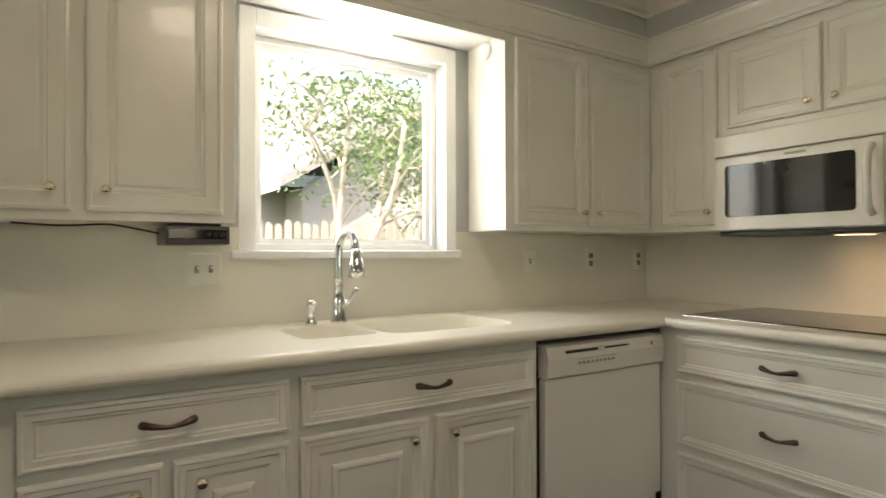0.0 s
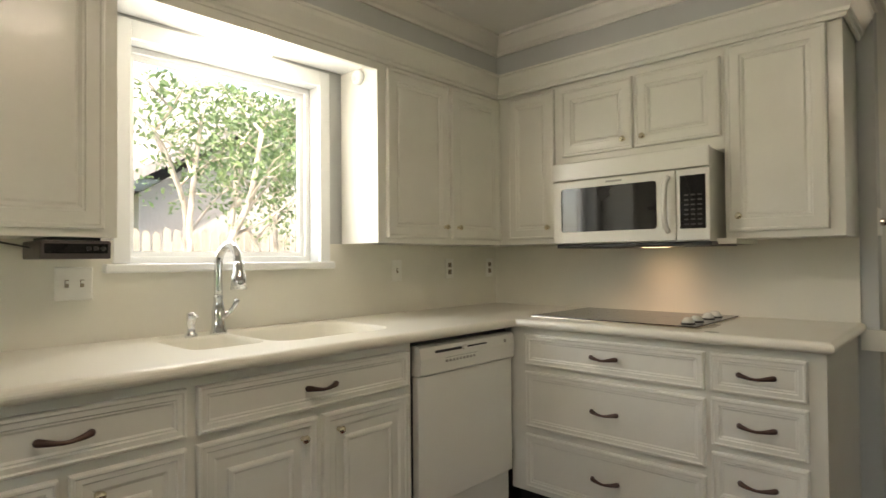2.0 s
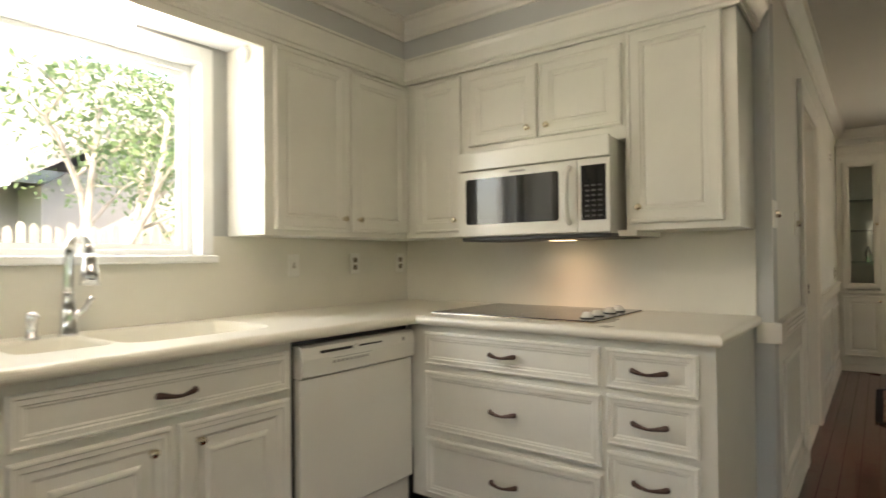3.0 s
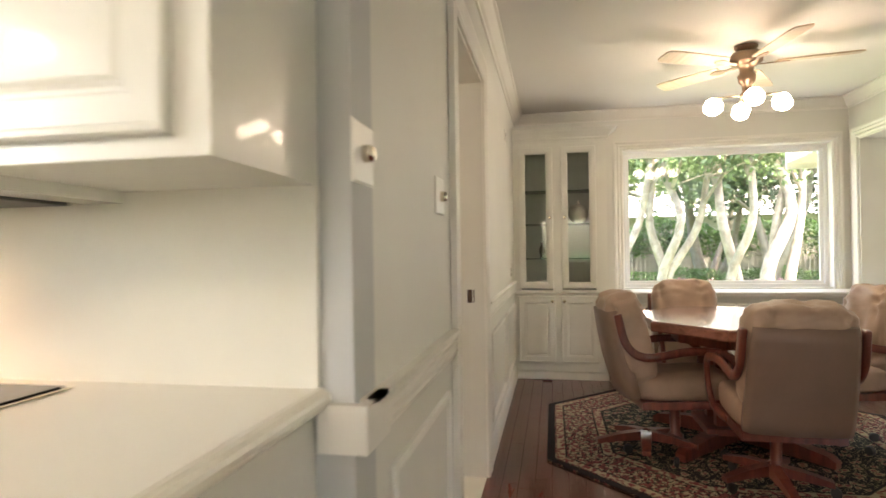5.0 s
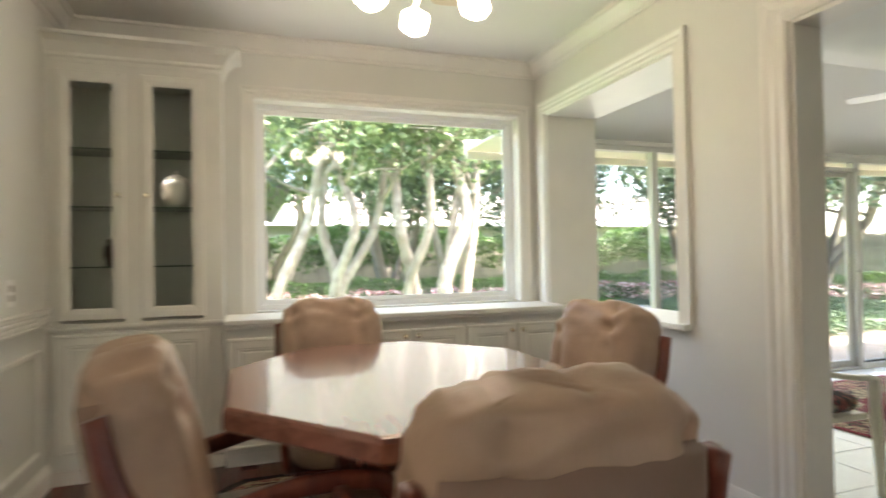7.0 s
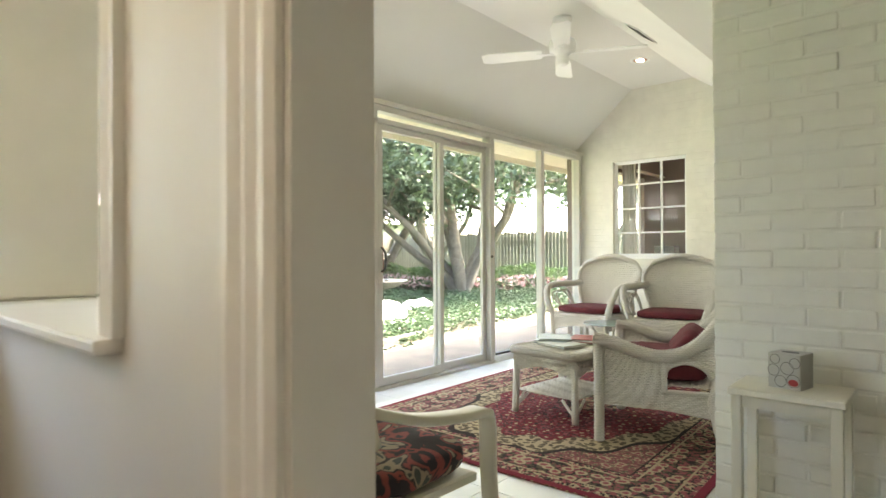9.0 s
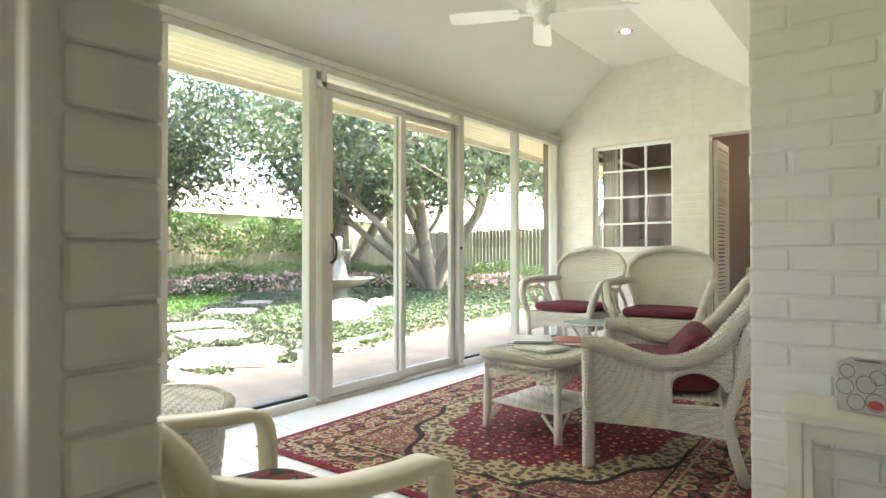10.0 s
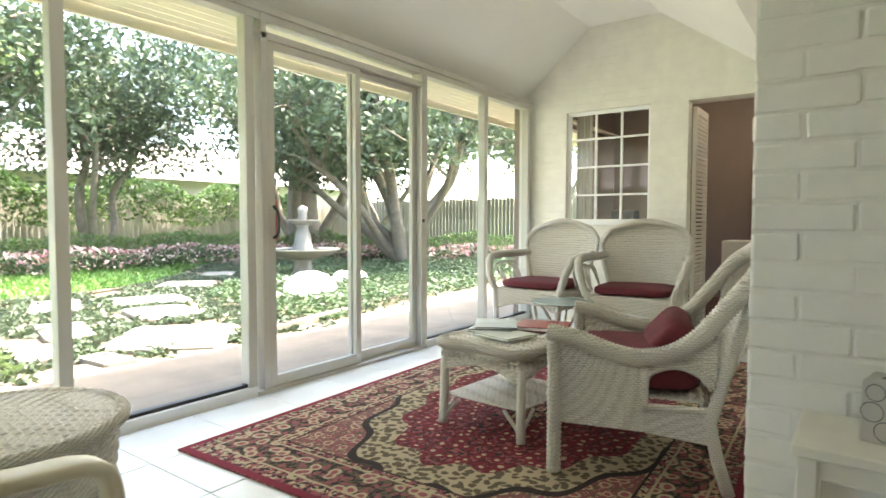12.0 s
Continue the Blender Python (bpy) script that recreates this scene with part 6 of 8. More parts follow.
# cream plastic garden chair with a printed cushion
def printed():
    m = mat("dark floral print cloth", (0.05, 0.03, 0.028), 0.85, bump=0.4, gscale=200)
    t = m.node_tree
    co, v, r = t.nodes.new("ShaderNodeTexCoord"), t.nodes.new("ShaderNodeTexNoise"), t.nodes.new("ShaderNodeValToRGB")
    v.inputs["Scale"].default_value, v.inputs["Detail"].default_value, v.inputs["Distortion"].default_value = 9, 1.5, 1.6
    r.color_ramp.interpolation = "CONSTANT"
    e = r.color_ramp.elements
    e[0].position, e[0].color = 0, (0.03, 0.022, 0.025, 1)
    e[1].position, e[1].color = 0.46, (0.25, 0.06, 0.05, 1)
    for p, c in ((0.54, (0.04, 0.03, 0.03, 1)), (0.58, (0.30, 0.24, 0.17, 1)), (0.64, (0.06, 0.07, 0.06, 1))):
        q = e.new(p)
        q.color = c
    t.links.new(co.outputs["Object"], v.inputs["Vector"])
    t.links.new(v.outputs["Fac"], r.inputs[0])
    t.links.new(r.outputs[0], t.nodes["Principled BSDF"].inputs["Base Color"])
    return m


PRINT = printed()


def garden_chair(M, label, cushion, cloth):
    c = thing("garden_chair", M, label, "chair", "plastic garden chairs")
    P = lambda *q: M @ Vector(q)
    part("seat", rings(bmesh.new(), [[P(x * k, y * k - 0.02, z) for x, y in ((-0.24, -0.23), (0.24, -0.23), (0.22, 0.22), (-0.22, 0.22))] for k, z in ((0.95, 0.36), (1.0, 0.365), (1.0, 0.385), (0.96, 0.39))], True, True, True), PLASTIC, c)
    for k in range(6):
        x = -0.20 + 0.08 * k
        part("back_slat", rings(bmesh.new(), [[P(x - 0.024, y, z), P(x + 0.024, y, z), P(x + 0.024, y + 0.012, z), P(x - 0.024, y + 0.012, z)] for y, z in ((0.21, 0.36), (0.245, 0.52), (0.275, 0.63), (0.295, 0.69))], True, True, True), PLASTIC, c)
    part("back_rim", tube(bmesh.new(), smooth_line([P(-0.25, 0.25, 0.56), P(-0.24, 0.285, 0.665), P(-0.12, 0.31, 0.71), P(0.12, 0.31, 0.71), P(0.24, 0.285, 0.665), P(0.25, 0.25, 0.56)], 5), 0.018, 8), PLASTIC, c, smooth=True)
    for s in (-1, 1):
        ln = smooth_line([P(s * 0.245, 0.26, 0.64), P(s * 0.275, 0.10, 0.60), P(s * 0.28, -0.10, 0.575), P(s * 0.275, -0.22, 0.565), P(s * 0.27, -0.265, 0.53), P(s * 0.268, -0.275, 0.40), P(s * 0.27, -0.295, 0.20), P(s * 0.275, -0.31, 0.0)], 5)
        bm = bmesh.new()
        lp = []
        for i, q in enumerate(ln):
            d = (ln[min(i + 1, len(ln) - 1)] - ln[max(i - 1, 0)]).normalized()
            sd_ = (M.to_3x3() @ Vector((1, 0, 0))).normalized()
            n = sd_.cross(d).normalized()
            w = 0.030 if i < 18 else 0.024
            lp.append([q + sd_ * (a * w) + n * (b * 0.012) for a, b in ((-1, -0.7), (-0.8, -1), (0.8, -1), (1, -0.7), (1, 0.5), (0.8, 1), (-0.8, 1), (-1, 0.5))])
        rings(bm, lp, True, True, True)
        part("arm", bm, PLASTIC, c, smooth=True)
        part("back_leg", tube(bmesh.new(), [P(s * 0.23, 0.22, 0.40), P(s * 0.25, 0.29, 0.0)], [0.022, 0.018], 8), PLASTIC, c, smooth=True)
    q = thing("seat_cushion", M @ Matrix.Translation((0, 0, 0.391)), cushion, "cushion")
    part("cushion", pillow(0.46, 0.46, 0.09, 0.5, 0.4, lambda p: 0.006 * noise.noise(p * 12), m=M @ Matrix.Translation((0, -0.03, 0.435))), cloth, q, smooth=True)


garden_chair(Matrix.Translation((6.42, -2.915, SF)) @ pose(0, 0, 0, 0, 0, 2) @ Matrix.Diagonal((0.9, 0.8, 1, 1)), "cream plastic garden chair on the tiled floor", "dark floral print cushion on a garden chair", PRINT)
garden_chair(Matrix.Translation((8.09, -2.95, SF)) @ pose(0, 0, 0, 0, 0, 6) @ Matrix.Diagonal((0.85, 0.9, 1, 1)), "cream plastic garden chair by the glass wall", "burgundy cushion on a garden chair", BURG)
# round wicker stool
ws = thing("wicker_stool", (7.57, -3.19, SF), "round white wicker stool with a woven top", "stool")
SX0, SY0, SZ0, SR = 7.57, -3.19, SF, 0.315
part("top", weave(bmesh.new(), lambda u, v: Vector((SX0 + SR * (2 * u - 1) * math.sqrt(1 - 0.5 * (2 * v - 1) ** 2), SY0 + SR * (2 * v - 1) * math.sqrt(1 - 0.5 * (2 * u - 1) ** 2), SZ0 + 0.40 + 0.015 * (1 - (2 * u - 1) ** 2) * (1 - (2 * v - 1) ** 2))), 26, 26, 0.004), WICKER, ws)
part("rim", braid(bmesh.new(), [(SX0 + SR * math.cos(k * math.pi / 8), SY0 + SR * math.sin(k * math.pi / 8), SZ0 + 0.392) for k in range(17)], 0.022, 180), WICKER, ws, smooth=True)
part("skirt", weave(bmesh.new(), lambda u, v: Vector((SX0 + (SR - 0.045 + 0.035 * v) * math.cos(u * 6.2832), SY0 + (SR - 0.045 + 0.035 * v) * math.sin(u * 6.2832), SZ0 + 0.0 + 0.385 * v)), 70, 22), WICKER, ws)

# side table with a tissue box
stb = thing("side_table", (5.60, -4.01, SF), "small white painted wooden side table by the brick wall", "table")
WT = mat("cream painted wood", (0.74, 0.72, 0.62), 0.4, vary=0.05)
part("tabletop", box(5.44, 5.765, -4.135, -3.885, 0.465, 0.487, 0.004), WT, stb)
for x in (5.465, 5.74):
    for y in (-4.11, -3.91):
        part("leg", box(x - 0.016, x + 0.016, y - 0.016, y + 0.016, SF, 0.465, 0.003), WT, stb)
for a in ((5.481, 5.724, -3.918, -3.906), (5.481, 5.724, -4.118, -4.106), (5.459, 5.471, -4.094, -3.926), (5.734, 5.746, -4.094, -3.926)):
    part("rail", box(*a, 0.425, 0.465), WT, stb)
tis = thing("tissue_box", (5.60, -4.02, 0.487), "cube tissue box with grey leaf circles and a red badge", "tissue box")
MT = Matrix.Translation((5.605, -4.02, 0.4875)) @ pose(0, 0, 0, 0, 0, -12) @ Matrix.Diagonal((0.92, 0.92, 0.96, 1))
RINGP = mat("dark ring print", (0.13, 0.125, 0.115), 0.6)
TB = mat("grey printed card", (0.46, 0.45, 0.41), 0.5, vary=0.08)
part("box", box(-0.053, 0.053, -0.053, 0.053, 0, 0.118, 0.002), TB, tis, at=MT)
for k, (x, z, r) in enumerate(((-0.03, 0.03, 0.022), (0.012, 0.025, 0.02), (0.035, 0.06, 0.02), (-0.01, 0.07, 0.022), (-0.035, 0.09, 0.018), (0.03, 0.098, 0.017))):
    lp = [[(x + q * math.cos(i * math.pi / 12), 0.0535, z + q * math.sin(i * math.pi / 12)) for i in range(24)] for q in (r, r - 0.002)]
    part("printed_ring", rings(bmesh.new(), lp, True, False, False), RINGP, tis, at=MT)
part("badge", lathe(bmesh.new(), [(0.015, 0), (0.015, 0.0008)], m=MT @ Matrix.Translation((-0.03, 0.0535, 0.024)) @ pose(0, 0, 0, -90, 0, 0) @ Matrix.Diagonal((1.1, 0.75, 1, 1)), seg=20), mat("red badge print", (0.42, 0.05, 0.05), 0.5), tis)
part("opening", lathe(bmesh.new(), [(0.03, 0), (0.03, 0.0008)], m=MT @ Matrix.Translation((0, 0, 0.118)) @ Matrix.Diagonal((1, 0.6, 1, 1)), seg=20), BLACK, tis)

# ceiling fan, cans, vent
F2X, F2Y, F2Z = 7.36, -5.65, 2.68
f2 = thing("ceiling_fan", (F2X, F2Y, F2Z), "white ceiling fan with four white blades", "ceiling fan")
part("canopy", lathe(bmesh.new(), [(0.07, 0), (0.07, -0.03), (0.03, -0.06), (0.015, -0.07), (0.015, -0.16)], (F2X, F2Y, F2Z), 20), WHITE, f2, smooth=True)
part("motor", lathe(bmesh.new(), [(0.02, -0.15), (0.09, -0.17), (0.10, -0.20), (0.095, -0.25), (0.06, -0.27), (0.045, -0.28), (0.045, -0.34), (0.025, -0.355)], (F2X, F2Y, F2Z), 22), WHITE, f2, smooth=True)
for k in range(4):
    mm = Matrix.Translation((F2X, F2Y, F2Z - 0.26)) @ pose(0, 0, 0, 0, 0, 90 * k + 28) @ pose(0, 0, 0, 11, 0, 0)
    b = part("blade", rings(bmesh.new(), [[(x, -w, -0.004), (x, w, -0.004), (x, w, 0.004), (x, -w, 0.004)] for x, w in ((0.15, 0.05), (0.18, 0.058), (0.40, 0.066), (0.55, 0.07), (0.60, 0.05))], True, True, True), WHITE, f2, at=mm)
    part("blade_iron", rings(bmesh.new(), [[(x, -w, -0.010), (x, w, -0.010), (x, w, -0.0045), (x, -w, -0.0045)] for x, w in ((0.06, 0.015), (0.13, 0.012), (0.19, 0.03))], True, True, True), WHITE, b, at=mm)
for x, y in ((7.20, -4.30), (7.30, -6.95)):
    cl = thing("recessed_lamp", (x, y, F2Z), "round recessed ceiling lamp with a coppery baffle, lit", "lamp", "recessed lamps")
    part("trim", lathe(bmesh.new(), [(0.085, 0), (0.085, -0.004), (0.065, -0.006), (0.062, -0.001)], (x, y, F2Z - 0.0005), 26), WHITE, cl, smooth=True)
    part("baffle", lathe(bmesh.new(), [(0.062, -0.0015), (0.058, -0.003)], (x, y, F2Z - 0.001), 26), mat("copper baffle", (0.55, 0.30, 0.20), 0.35, 0.6), cl)
    part("bulb", lathe(bmesh.new(), [(0.036, -0.004), (0.03, -0.010), (0.01, -0.013)], (x, y, F2Z - 0.001), 20), glowing("recessed bulb", (1.0, 0.80, 0.62), 1.2), cl, smooth=True)
vt = thing("ceiling_vent", pose(6.78, -5.70, 2.437, 0, -35.6, 0), "white slotted air vent on the sloping ceiling", "vent")
VM = pose(6.78, -5.70, 2.437, 0, -35.6, 0)
part("frame", box(-0.06, 0.06, -0.16, 0.16, -0.008, -0.001, 0.002), WHITE, vt, at=VM)
for k in range(5):
    part("slat", box(-0.045 + 0.02 * k, -0.035 + 0.02 * k, -0.14, 0.14, -0.011, -0.0085), BLACK, vt, at=VM)

# room beyond the far wall
MAUVE = mat("mauve brown wall paint", (0.20, 0.15, 0.125), 0.6, vary=0.06, scale=2)
wall("wall_back_south", "x", 5.2, 8.6, SS - 2.9, SS - 2.8, -0.3, 2.4, MAUVE, (), "mauve brown wall of the room beyond")
wall("wall_back_west", "y", SS - 2.8, SS - 0.14, 5.2, 5.3, -0.3, 2.4, MAUVE, (), "mauve brown side wall of the room beyond")
wall("wall_back_east", "y", SS - 2.8, SS - 0.14, 8.5, 8.6, -0.3, 2.4, MAUVE, [(SS - 2.2, SS - 0.8, 0.9, 2.0)], "mauve brown wall with a window beyond")
solo("ceiling_back", box(5.2, 8.6, SS - 2.9, SS - 0.14, 2.4, 2.5), CEIL, "ceiling of the room beyond", "ceiling", kind="structure")
solo("floor_back", box(5.2, 8.6, SS - 2.9, SS - 0.14, SF - 0.05, SF + 0.002), PLANK, "red brown wood floor of the room beyond", "floor", kind="structure")
sh = thing("shutter_door", (6.87, SS - 0.3, SF), "tall louvered cream door standing open", "door")
part("frame", bx(bx(bx(bx(bmesh.new(), 6.84, 6.872, SS - 0.60, SS - 0.56, SF + 0.01, 1.88), 6.84, 6.872, SS - 0.19, SS - 0.15, SF + 0.01, 1.88), 6.84, 6.872, SS - 0.56, SS - 0.19, SF + 0.01, 0.04), 6.84, 6.872, SS - 0.56, SS - 0.19, 1.82, 1.88), TRIM, sh)
for k in range(48):
    part("slat", box(6.842, 6.870, SS - 0.56, SS - 0.19, 0.06 + 0.0365 * k, 0.083 + 0.0365 * k), TRIM, sh)
pic = thing("tall_cabinet", (6.5, SS - 2.6, SF), "dark tall cabinet against the mauve wall", "cabinet")
part("body", box(6.2, 6.75, SS - 2.79, SS - 2.5, SF + 0.002, 1.55, 0.006), CHERRYD, pic)
for x in (6.34, 6.61):
    part("door", box(x - 0.12, x + 0.12, SS - 2.5, SS - 2.485, SF + 0.05, 1.5, 0.004), CHERRYD, pic)
ch = thing("white_chest", (6.55, SS - 1.6, SF), "white painted chest in the room beyond", "chest")
part("body", box(6.45, 6.85, SS - 1.9, SS - 1.4, SF + 0.002, 0.70, 0.006), TRIM, ch)
for k in range(3):
    part("drawer", box(6.435, 6.452, SS - 1.88, SS - 1.42, 0.0 + 0.22 * k, 0.2 + 0.22 * k, 0.004), TRIM, ch)
cu = thing("curtain", (7.3, SS - 0.25, 0.9), "pale curtain drawn beside the far window", "curtain")
bm = bmesh.new()
rings(bm, [[(7.79 + 0.17 * k / 16, SS - 0.22 + 0.018 * math.sin(k * 1.9), z) for k in range(17)] for z in (0.5, 2.0)], False, False, False)
part("cloth", bm, mat("pale curtain cloth", (0.6, 0.55, 0.48), 0.8), cu)
bb = thing("black_radio", (7.50, SS - 0.16, 0.895), "small black radio on the far window sill", "radio")
part("body", box(7.36, 7.58, SS - 0.30, SS - 0.16, 0.895, 1.0, 0.01), BLACK, bb)
solo("sill_3", box(7.16, 8.0, SS - 0.32, SS + 0.01, 0.865, 0.892, 0.005), WHITE, "white sill of the far window", "sill", kind="structure")
bk = thing("ceiling_bulb", (6.55, SS - 1.3, 2.33), "round white ceiling lamp in the room beyond, lit", "lamp")
part("globe", lathe(bmesh.new(), [(0.03, 0.07), (0.06, 0.03), (0.055, -0.02), (0.02, -0.04)], (6.55, SS - 1.3, 2.32), 16), glowing("back room globe", (1, 0.9, 0.75), 3), bk, smooth=True)
bulb("back_room_bulb", (6.55, SS - 1.3, 2.2), 1.0, 0.06, (1.0, 0.80, 0.6))

# ceiling lamp added out of view to fill the kitchen with light
kl = thing("unseen_ceiling_lamp", (1.0, 0.9, CEIL_Z), "round white lamp added out of view to light the kitchen", "lamp")
part("base", lathe(bmesh.new(), [(0.17, 0), (0.17, -0.02), (0.16, -0.025)], (1.0, 0.9, CEIL_Z - 0.0005), 28), WHITE, kl)
part("shade", lathe(bmesh.new(), [(0.16, -0.025), (0.155, -0.06), (0.11, -0.09), (0.03, -0.10)], (1.0, 0.9, CEIL_Z), 28), glowing("added kitchen lamp glow", (1.0, 0.92, 0.80), 3), kl, smooth=True)
bulb("kitchen_fill_bulb", (1.0, 0.9, CEIL_Z - 0.2), 0.55, 0.14, (1.0, 0.82, 0.60))

# ---- garden ----


def foliage(name, dark, light, through=0.45):
    """Leaves: each one its own green, with light coming through."""
    m = bpy.data.materials.new(name)
    m.use_nodes = True
    t = m.node_tree
    p = t.nodes["Principled BSDF"]
    g = t.nodes.new("ShaderNodeNewGeometry")
    r = t.nodes.new("ShaderNodeValToRGB")
    r.color_ramp.elements[0].color, r.color_ramp.elements[1].color = (*dark, 1), (*light, 1)
    tr, mx = t.nodes.new("ShaderNodeBsdfTranslucent"), t.nodes.new("ShaderNodeMixShader")
    mx.inputs[0].default_value = through
    p.inputs["Roughness"].default_value = 0.45
    t.links.new(g.outputs["Random Per Island"], r.inputs[0])
    t.links.new(r.outputs[0], p.inputs["Base Color"])
    t.links.new(r.outputs[0], tr.inputs[0])
    t.links.new(p.outputs[0], mx.inputs[1])
    t.links.new(tr.outputs[0], mx.inputs[2])
    t.links.new(mx.outputs[0], t.nodes["Material Output"].inputs[0])
    return m


LEAFD = foliage("dark glossy leaves", (0.03, 0.055, 0.028), (0.11, 0.155, 0.085), 0.3)
LEAFL = foliage("light green leaves", (0.05, 0.09, 0.03), (0.16, 0.22, 0.09), 0.4)
LEAFH = foliage("hedge leaves", (0.035, 0.08, 0.02), (0.12, 0.21, 0.055), 0.4)
IVY = foliage("ground ivy leaves", (0.032, 0.065, 0.028), (0.09, 0.15, 0.065), 0.2)
TURF = foliage("lilyturf blades", (0.035, 0.058, 0.032), (0.085, 0.12, 0.068), 0.25)
PETAL = foliage("pale flowers", (0.30, 0.09, 0.12), (0.75, 0.60, 0.58), 0.3)
GRASSB = foliage("grass blades", (0.07, 0.16, 0.035), (0.17, 0.30, 0.08), 0.4)
BARK = mat("pale grey bark", (0.19, 0.16, 0.125), 0.85, vary=0.3, scale=9, bump=0.8, gscale=30)
# peeling bark; its pale tone is also lightened to paint in sun highlights
BARKL = mat("peeling cream bark", (0.22, 0.18, 0.135), 0.75, second=(0.52, 0.45, 0.37), scale=7, bump=0.4, gscale=30)
LAWN = mat("lawn", (0.08, 0.165, 0.035), 0.9, vary=0.35, scale=1.2, grain=0.5, gscale=60, bump=0.6)
PATIO = mat("pebbled patio concrete", (0.20, 0.165, 0.125), 0.85, vary=0.2, scale=2.5, grain=0.9, gscale=110, bump=0.9)
STONE = mat("grey flagstone", (0.20, 0.19, 0.165), 0.8, vary=0.2, scale=5, grain=0.4, gscale=60, bump=0.7, island=True)
CAST = mat("weathered cast stone", (0.20, 0.19, 0.17), 0.8, vary=0.22, scale=8, grain=0.5, gscale=50, bump=0.6)
WHITEROCK = mat("white rock", (0.70, 0.69, 0.65), 0.8, vary=0.15, scale=12, bump=0.8, gscale=30)
FENCEW = mat("weathered fence wood", (0.20, 0.18, 0.15), 0.85, vary=0.25, scale=5, grain=0.5, gscale=40, bump=0.5, island=True)
rng = np.random.default_rng(4)


def leaves(centres, size, squash=1.0, up=0.0):
    """Many small pointed leaves, one at each centre, as one mesh."""
    c = np.asarray(centres, float)
    n = len(c)
    a = rng.normal(size=(n, 3))
    a[:, 2] *= squash
    a /= np.linalg.norm(a, axis=1)[:, None]
    b = rng.normal(size=(n, 3))
    b[:, 2] += up
    b -= a * (a * b).sum(1)[:, None]
    b /= np.linalg.norm(b, axis=1)[:, None]
    s = size * rng.uniform(0.6, 1.35, (n, 1))
    v = np.stack([c - a * s, c + b * s * 0.45, c + a * s, c - b * s * 0.45], 1).reshape(-1, 3)
    f = np.arange(n * 4).reshape(-1, 4)
    me = bpy.data.meshes.new("leaves")
    me.from_pydata(v.tolist(), [], f.tolist())
    return me


def clump(centre, rad, n):
    p = rng.normal(size=(n, 3))
    p /= np.linalg.norm(p, axis=1)[:, None]
    return np.asarray(centre) + p * np.asarray(rad) * (rng.uniform(0.15, 1, (n, 1)) ** 0.4)


def with_mat(me, m):
    me.materials.append(m)
    return me


def tree(name, base, stems, crown, bark, leafm, leaf, per, label, seed):
    """Tapered stems with limbs; the crown is many ragged clumps of leaves at the limb ends."""
    rnd = random.Random(seed)
    t = thing(name, base, label, "tree")
    trunk = bmesh.new()
    tips = []
    for lean, ang, h, r in stems:
        d = Vector((math.cos(radians(ang)) * lean, math.sin(radians(ang)) * lean, 0))
        pts = [Vector(base) + d * (k / 4) * h + Vector((rnd.uniform(-1, 1), rnd.uniform(-1, 1), 0)) * 0.065 * h * min(1, 0.11 / r) * (k > 0) + Vector((0, 0, h * k / 4)) for k in range(5)]
        ln = smooth_line(pts, 4)
        tube(trunk, ln, [r * (1.25 if i == 0 else 1) * (1 - 0.55 * i / (len(ln) - 1)) for i in range(len(ln))], 9)
        for b in range(4):
            s = ln[int(len(ln) * (0.66 + 0.11 * b)) - 1] if b < 3 else ln[-1]
            a = rnd.uniform(0, 6.28)
            le = crown[0] * rnd.uniform(0.5, 1.0)
            e = s + Vector((math.cos(a) * le, math.sin(a) * le, rnd.uniform(0.35, 1.0) * crown[1]))
            mid = s.lerp(e, 0.5) + Vector((0, 0, rnd.uniform(-0.1, 0.25) * le))
            bl = smooth_line([s, mid, e], 4)
            tube(trunk, bl, [r * 0.4 * (1 - 0.8 * i / (len(bl) - 1)) for i in range(len(bl))], 6)
            tips += [bl[4], bl[6], e]
            for q in range(2):
                e2 = mid + Vector((rnd.uniform(-1, 1), rnd.uniform(-1, 1), rnd.uniform(-0.3, 0.7))) * le * 0.7
                tube(trunk, [mid, mid.lerp(e2, 0.5) + Vector((0, 0, 0.05)), e2], [r * 0.2, r * 0.13, r * 0.05], 5)
                tips.append(e2)
    part("trunk", trunk, bark, t, smooth=True)
    cs = []
    for p in tips:
        for k in range(3):
            o = Vector((rnd.uniform(-1, 1), rnd.uniform(-1, 1), rnd.uniform(-0.4, 0.9))) * crown[2]
            cs.append(clump(p + o, (crown[2] * rnd.uniform(0.5, 1.0), crown[2] * rnd.uniform(0.5, 1.0), crown[2] * rnd.uniform(0.3, 0.6)), per))
    part("crown", with_mat(leaves(np.concatenate(cs), leaf), leafm), None, t)
    return t


# ground, patio, edging
solo("ground", rings(bmesh.new(), [[(-400, -400, GZ - 0.03), (400, -400, GZ - 0.03), (400, 400, GZ - 0.03), (-400, 400, GZ - 0.03)]], True, False, True), LAWN, "green lawn that reaches the far distance", "ground", kind="structure")
# unseen paving, added so the light bounced into the kitchen is not green
solo("unseen_pavement", bx(bx(bmesh.new(), -30, SX - 0.3, 2.85, 8.0, GZ - 0.1, GZ + 0.005), -30, WX - 0.25, -20, 2.85, GZ - 0.1, GZ + 0.004), mat("pale concrete paving", (0.42, 0.40, 0.37), 0.85, vary=0.12, scale=2, grain=0.5, gscale=70), "unseen pale paving added to keep light bounced indoors neutral", "paving", kind="structure")
pe = smooth_line([(SX + 0.06, 0.5, 0), (10.3, -1.0, 0), (10.35, -3.0, 0), (10.15, -4.6, 0), (9.95, -5.6, 0), (10.15, -6.8, 0), (10.5, -8.4, 0), (10.9, -10.0, 0), (11.6, -12.5, 0)], 4)
bm = bmesh.new()
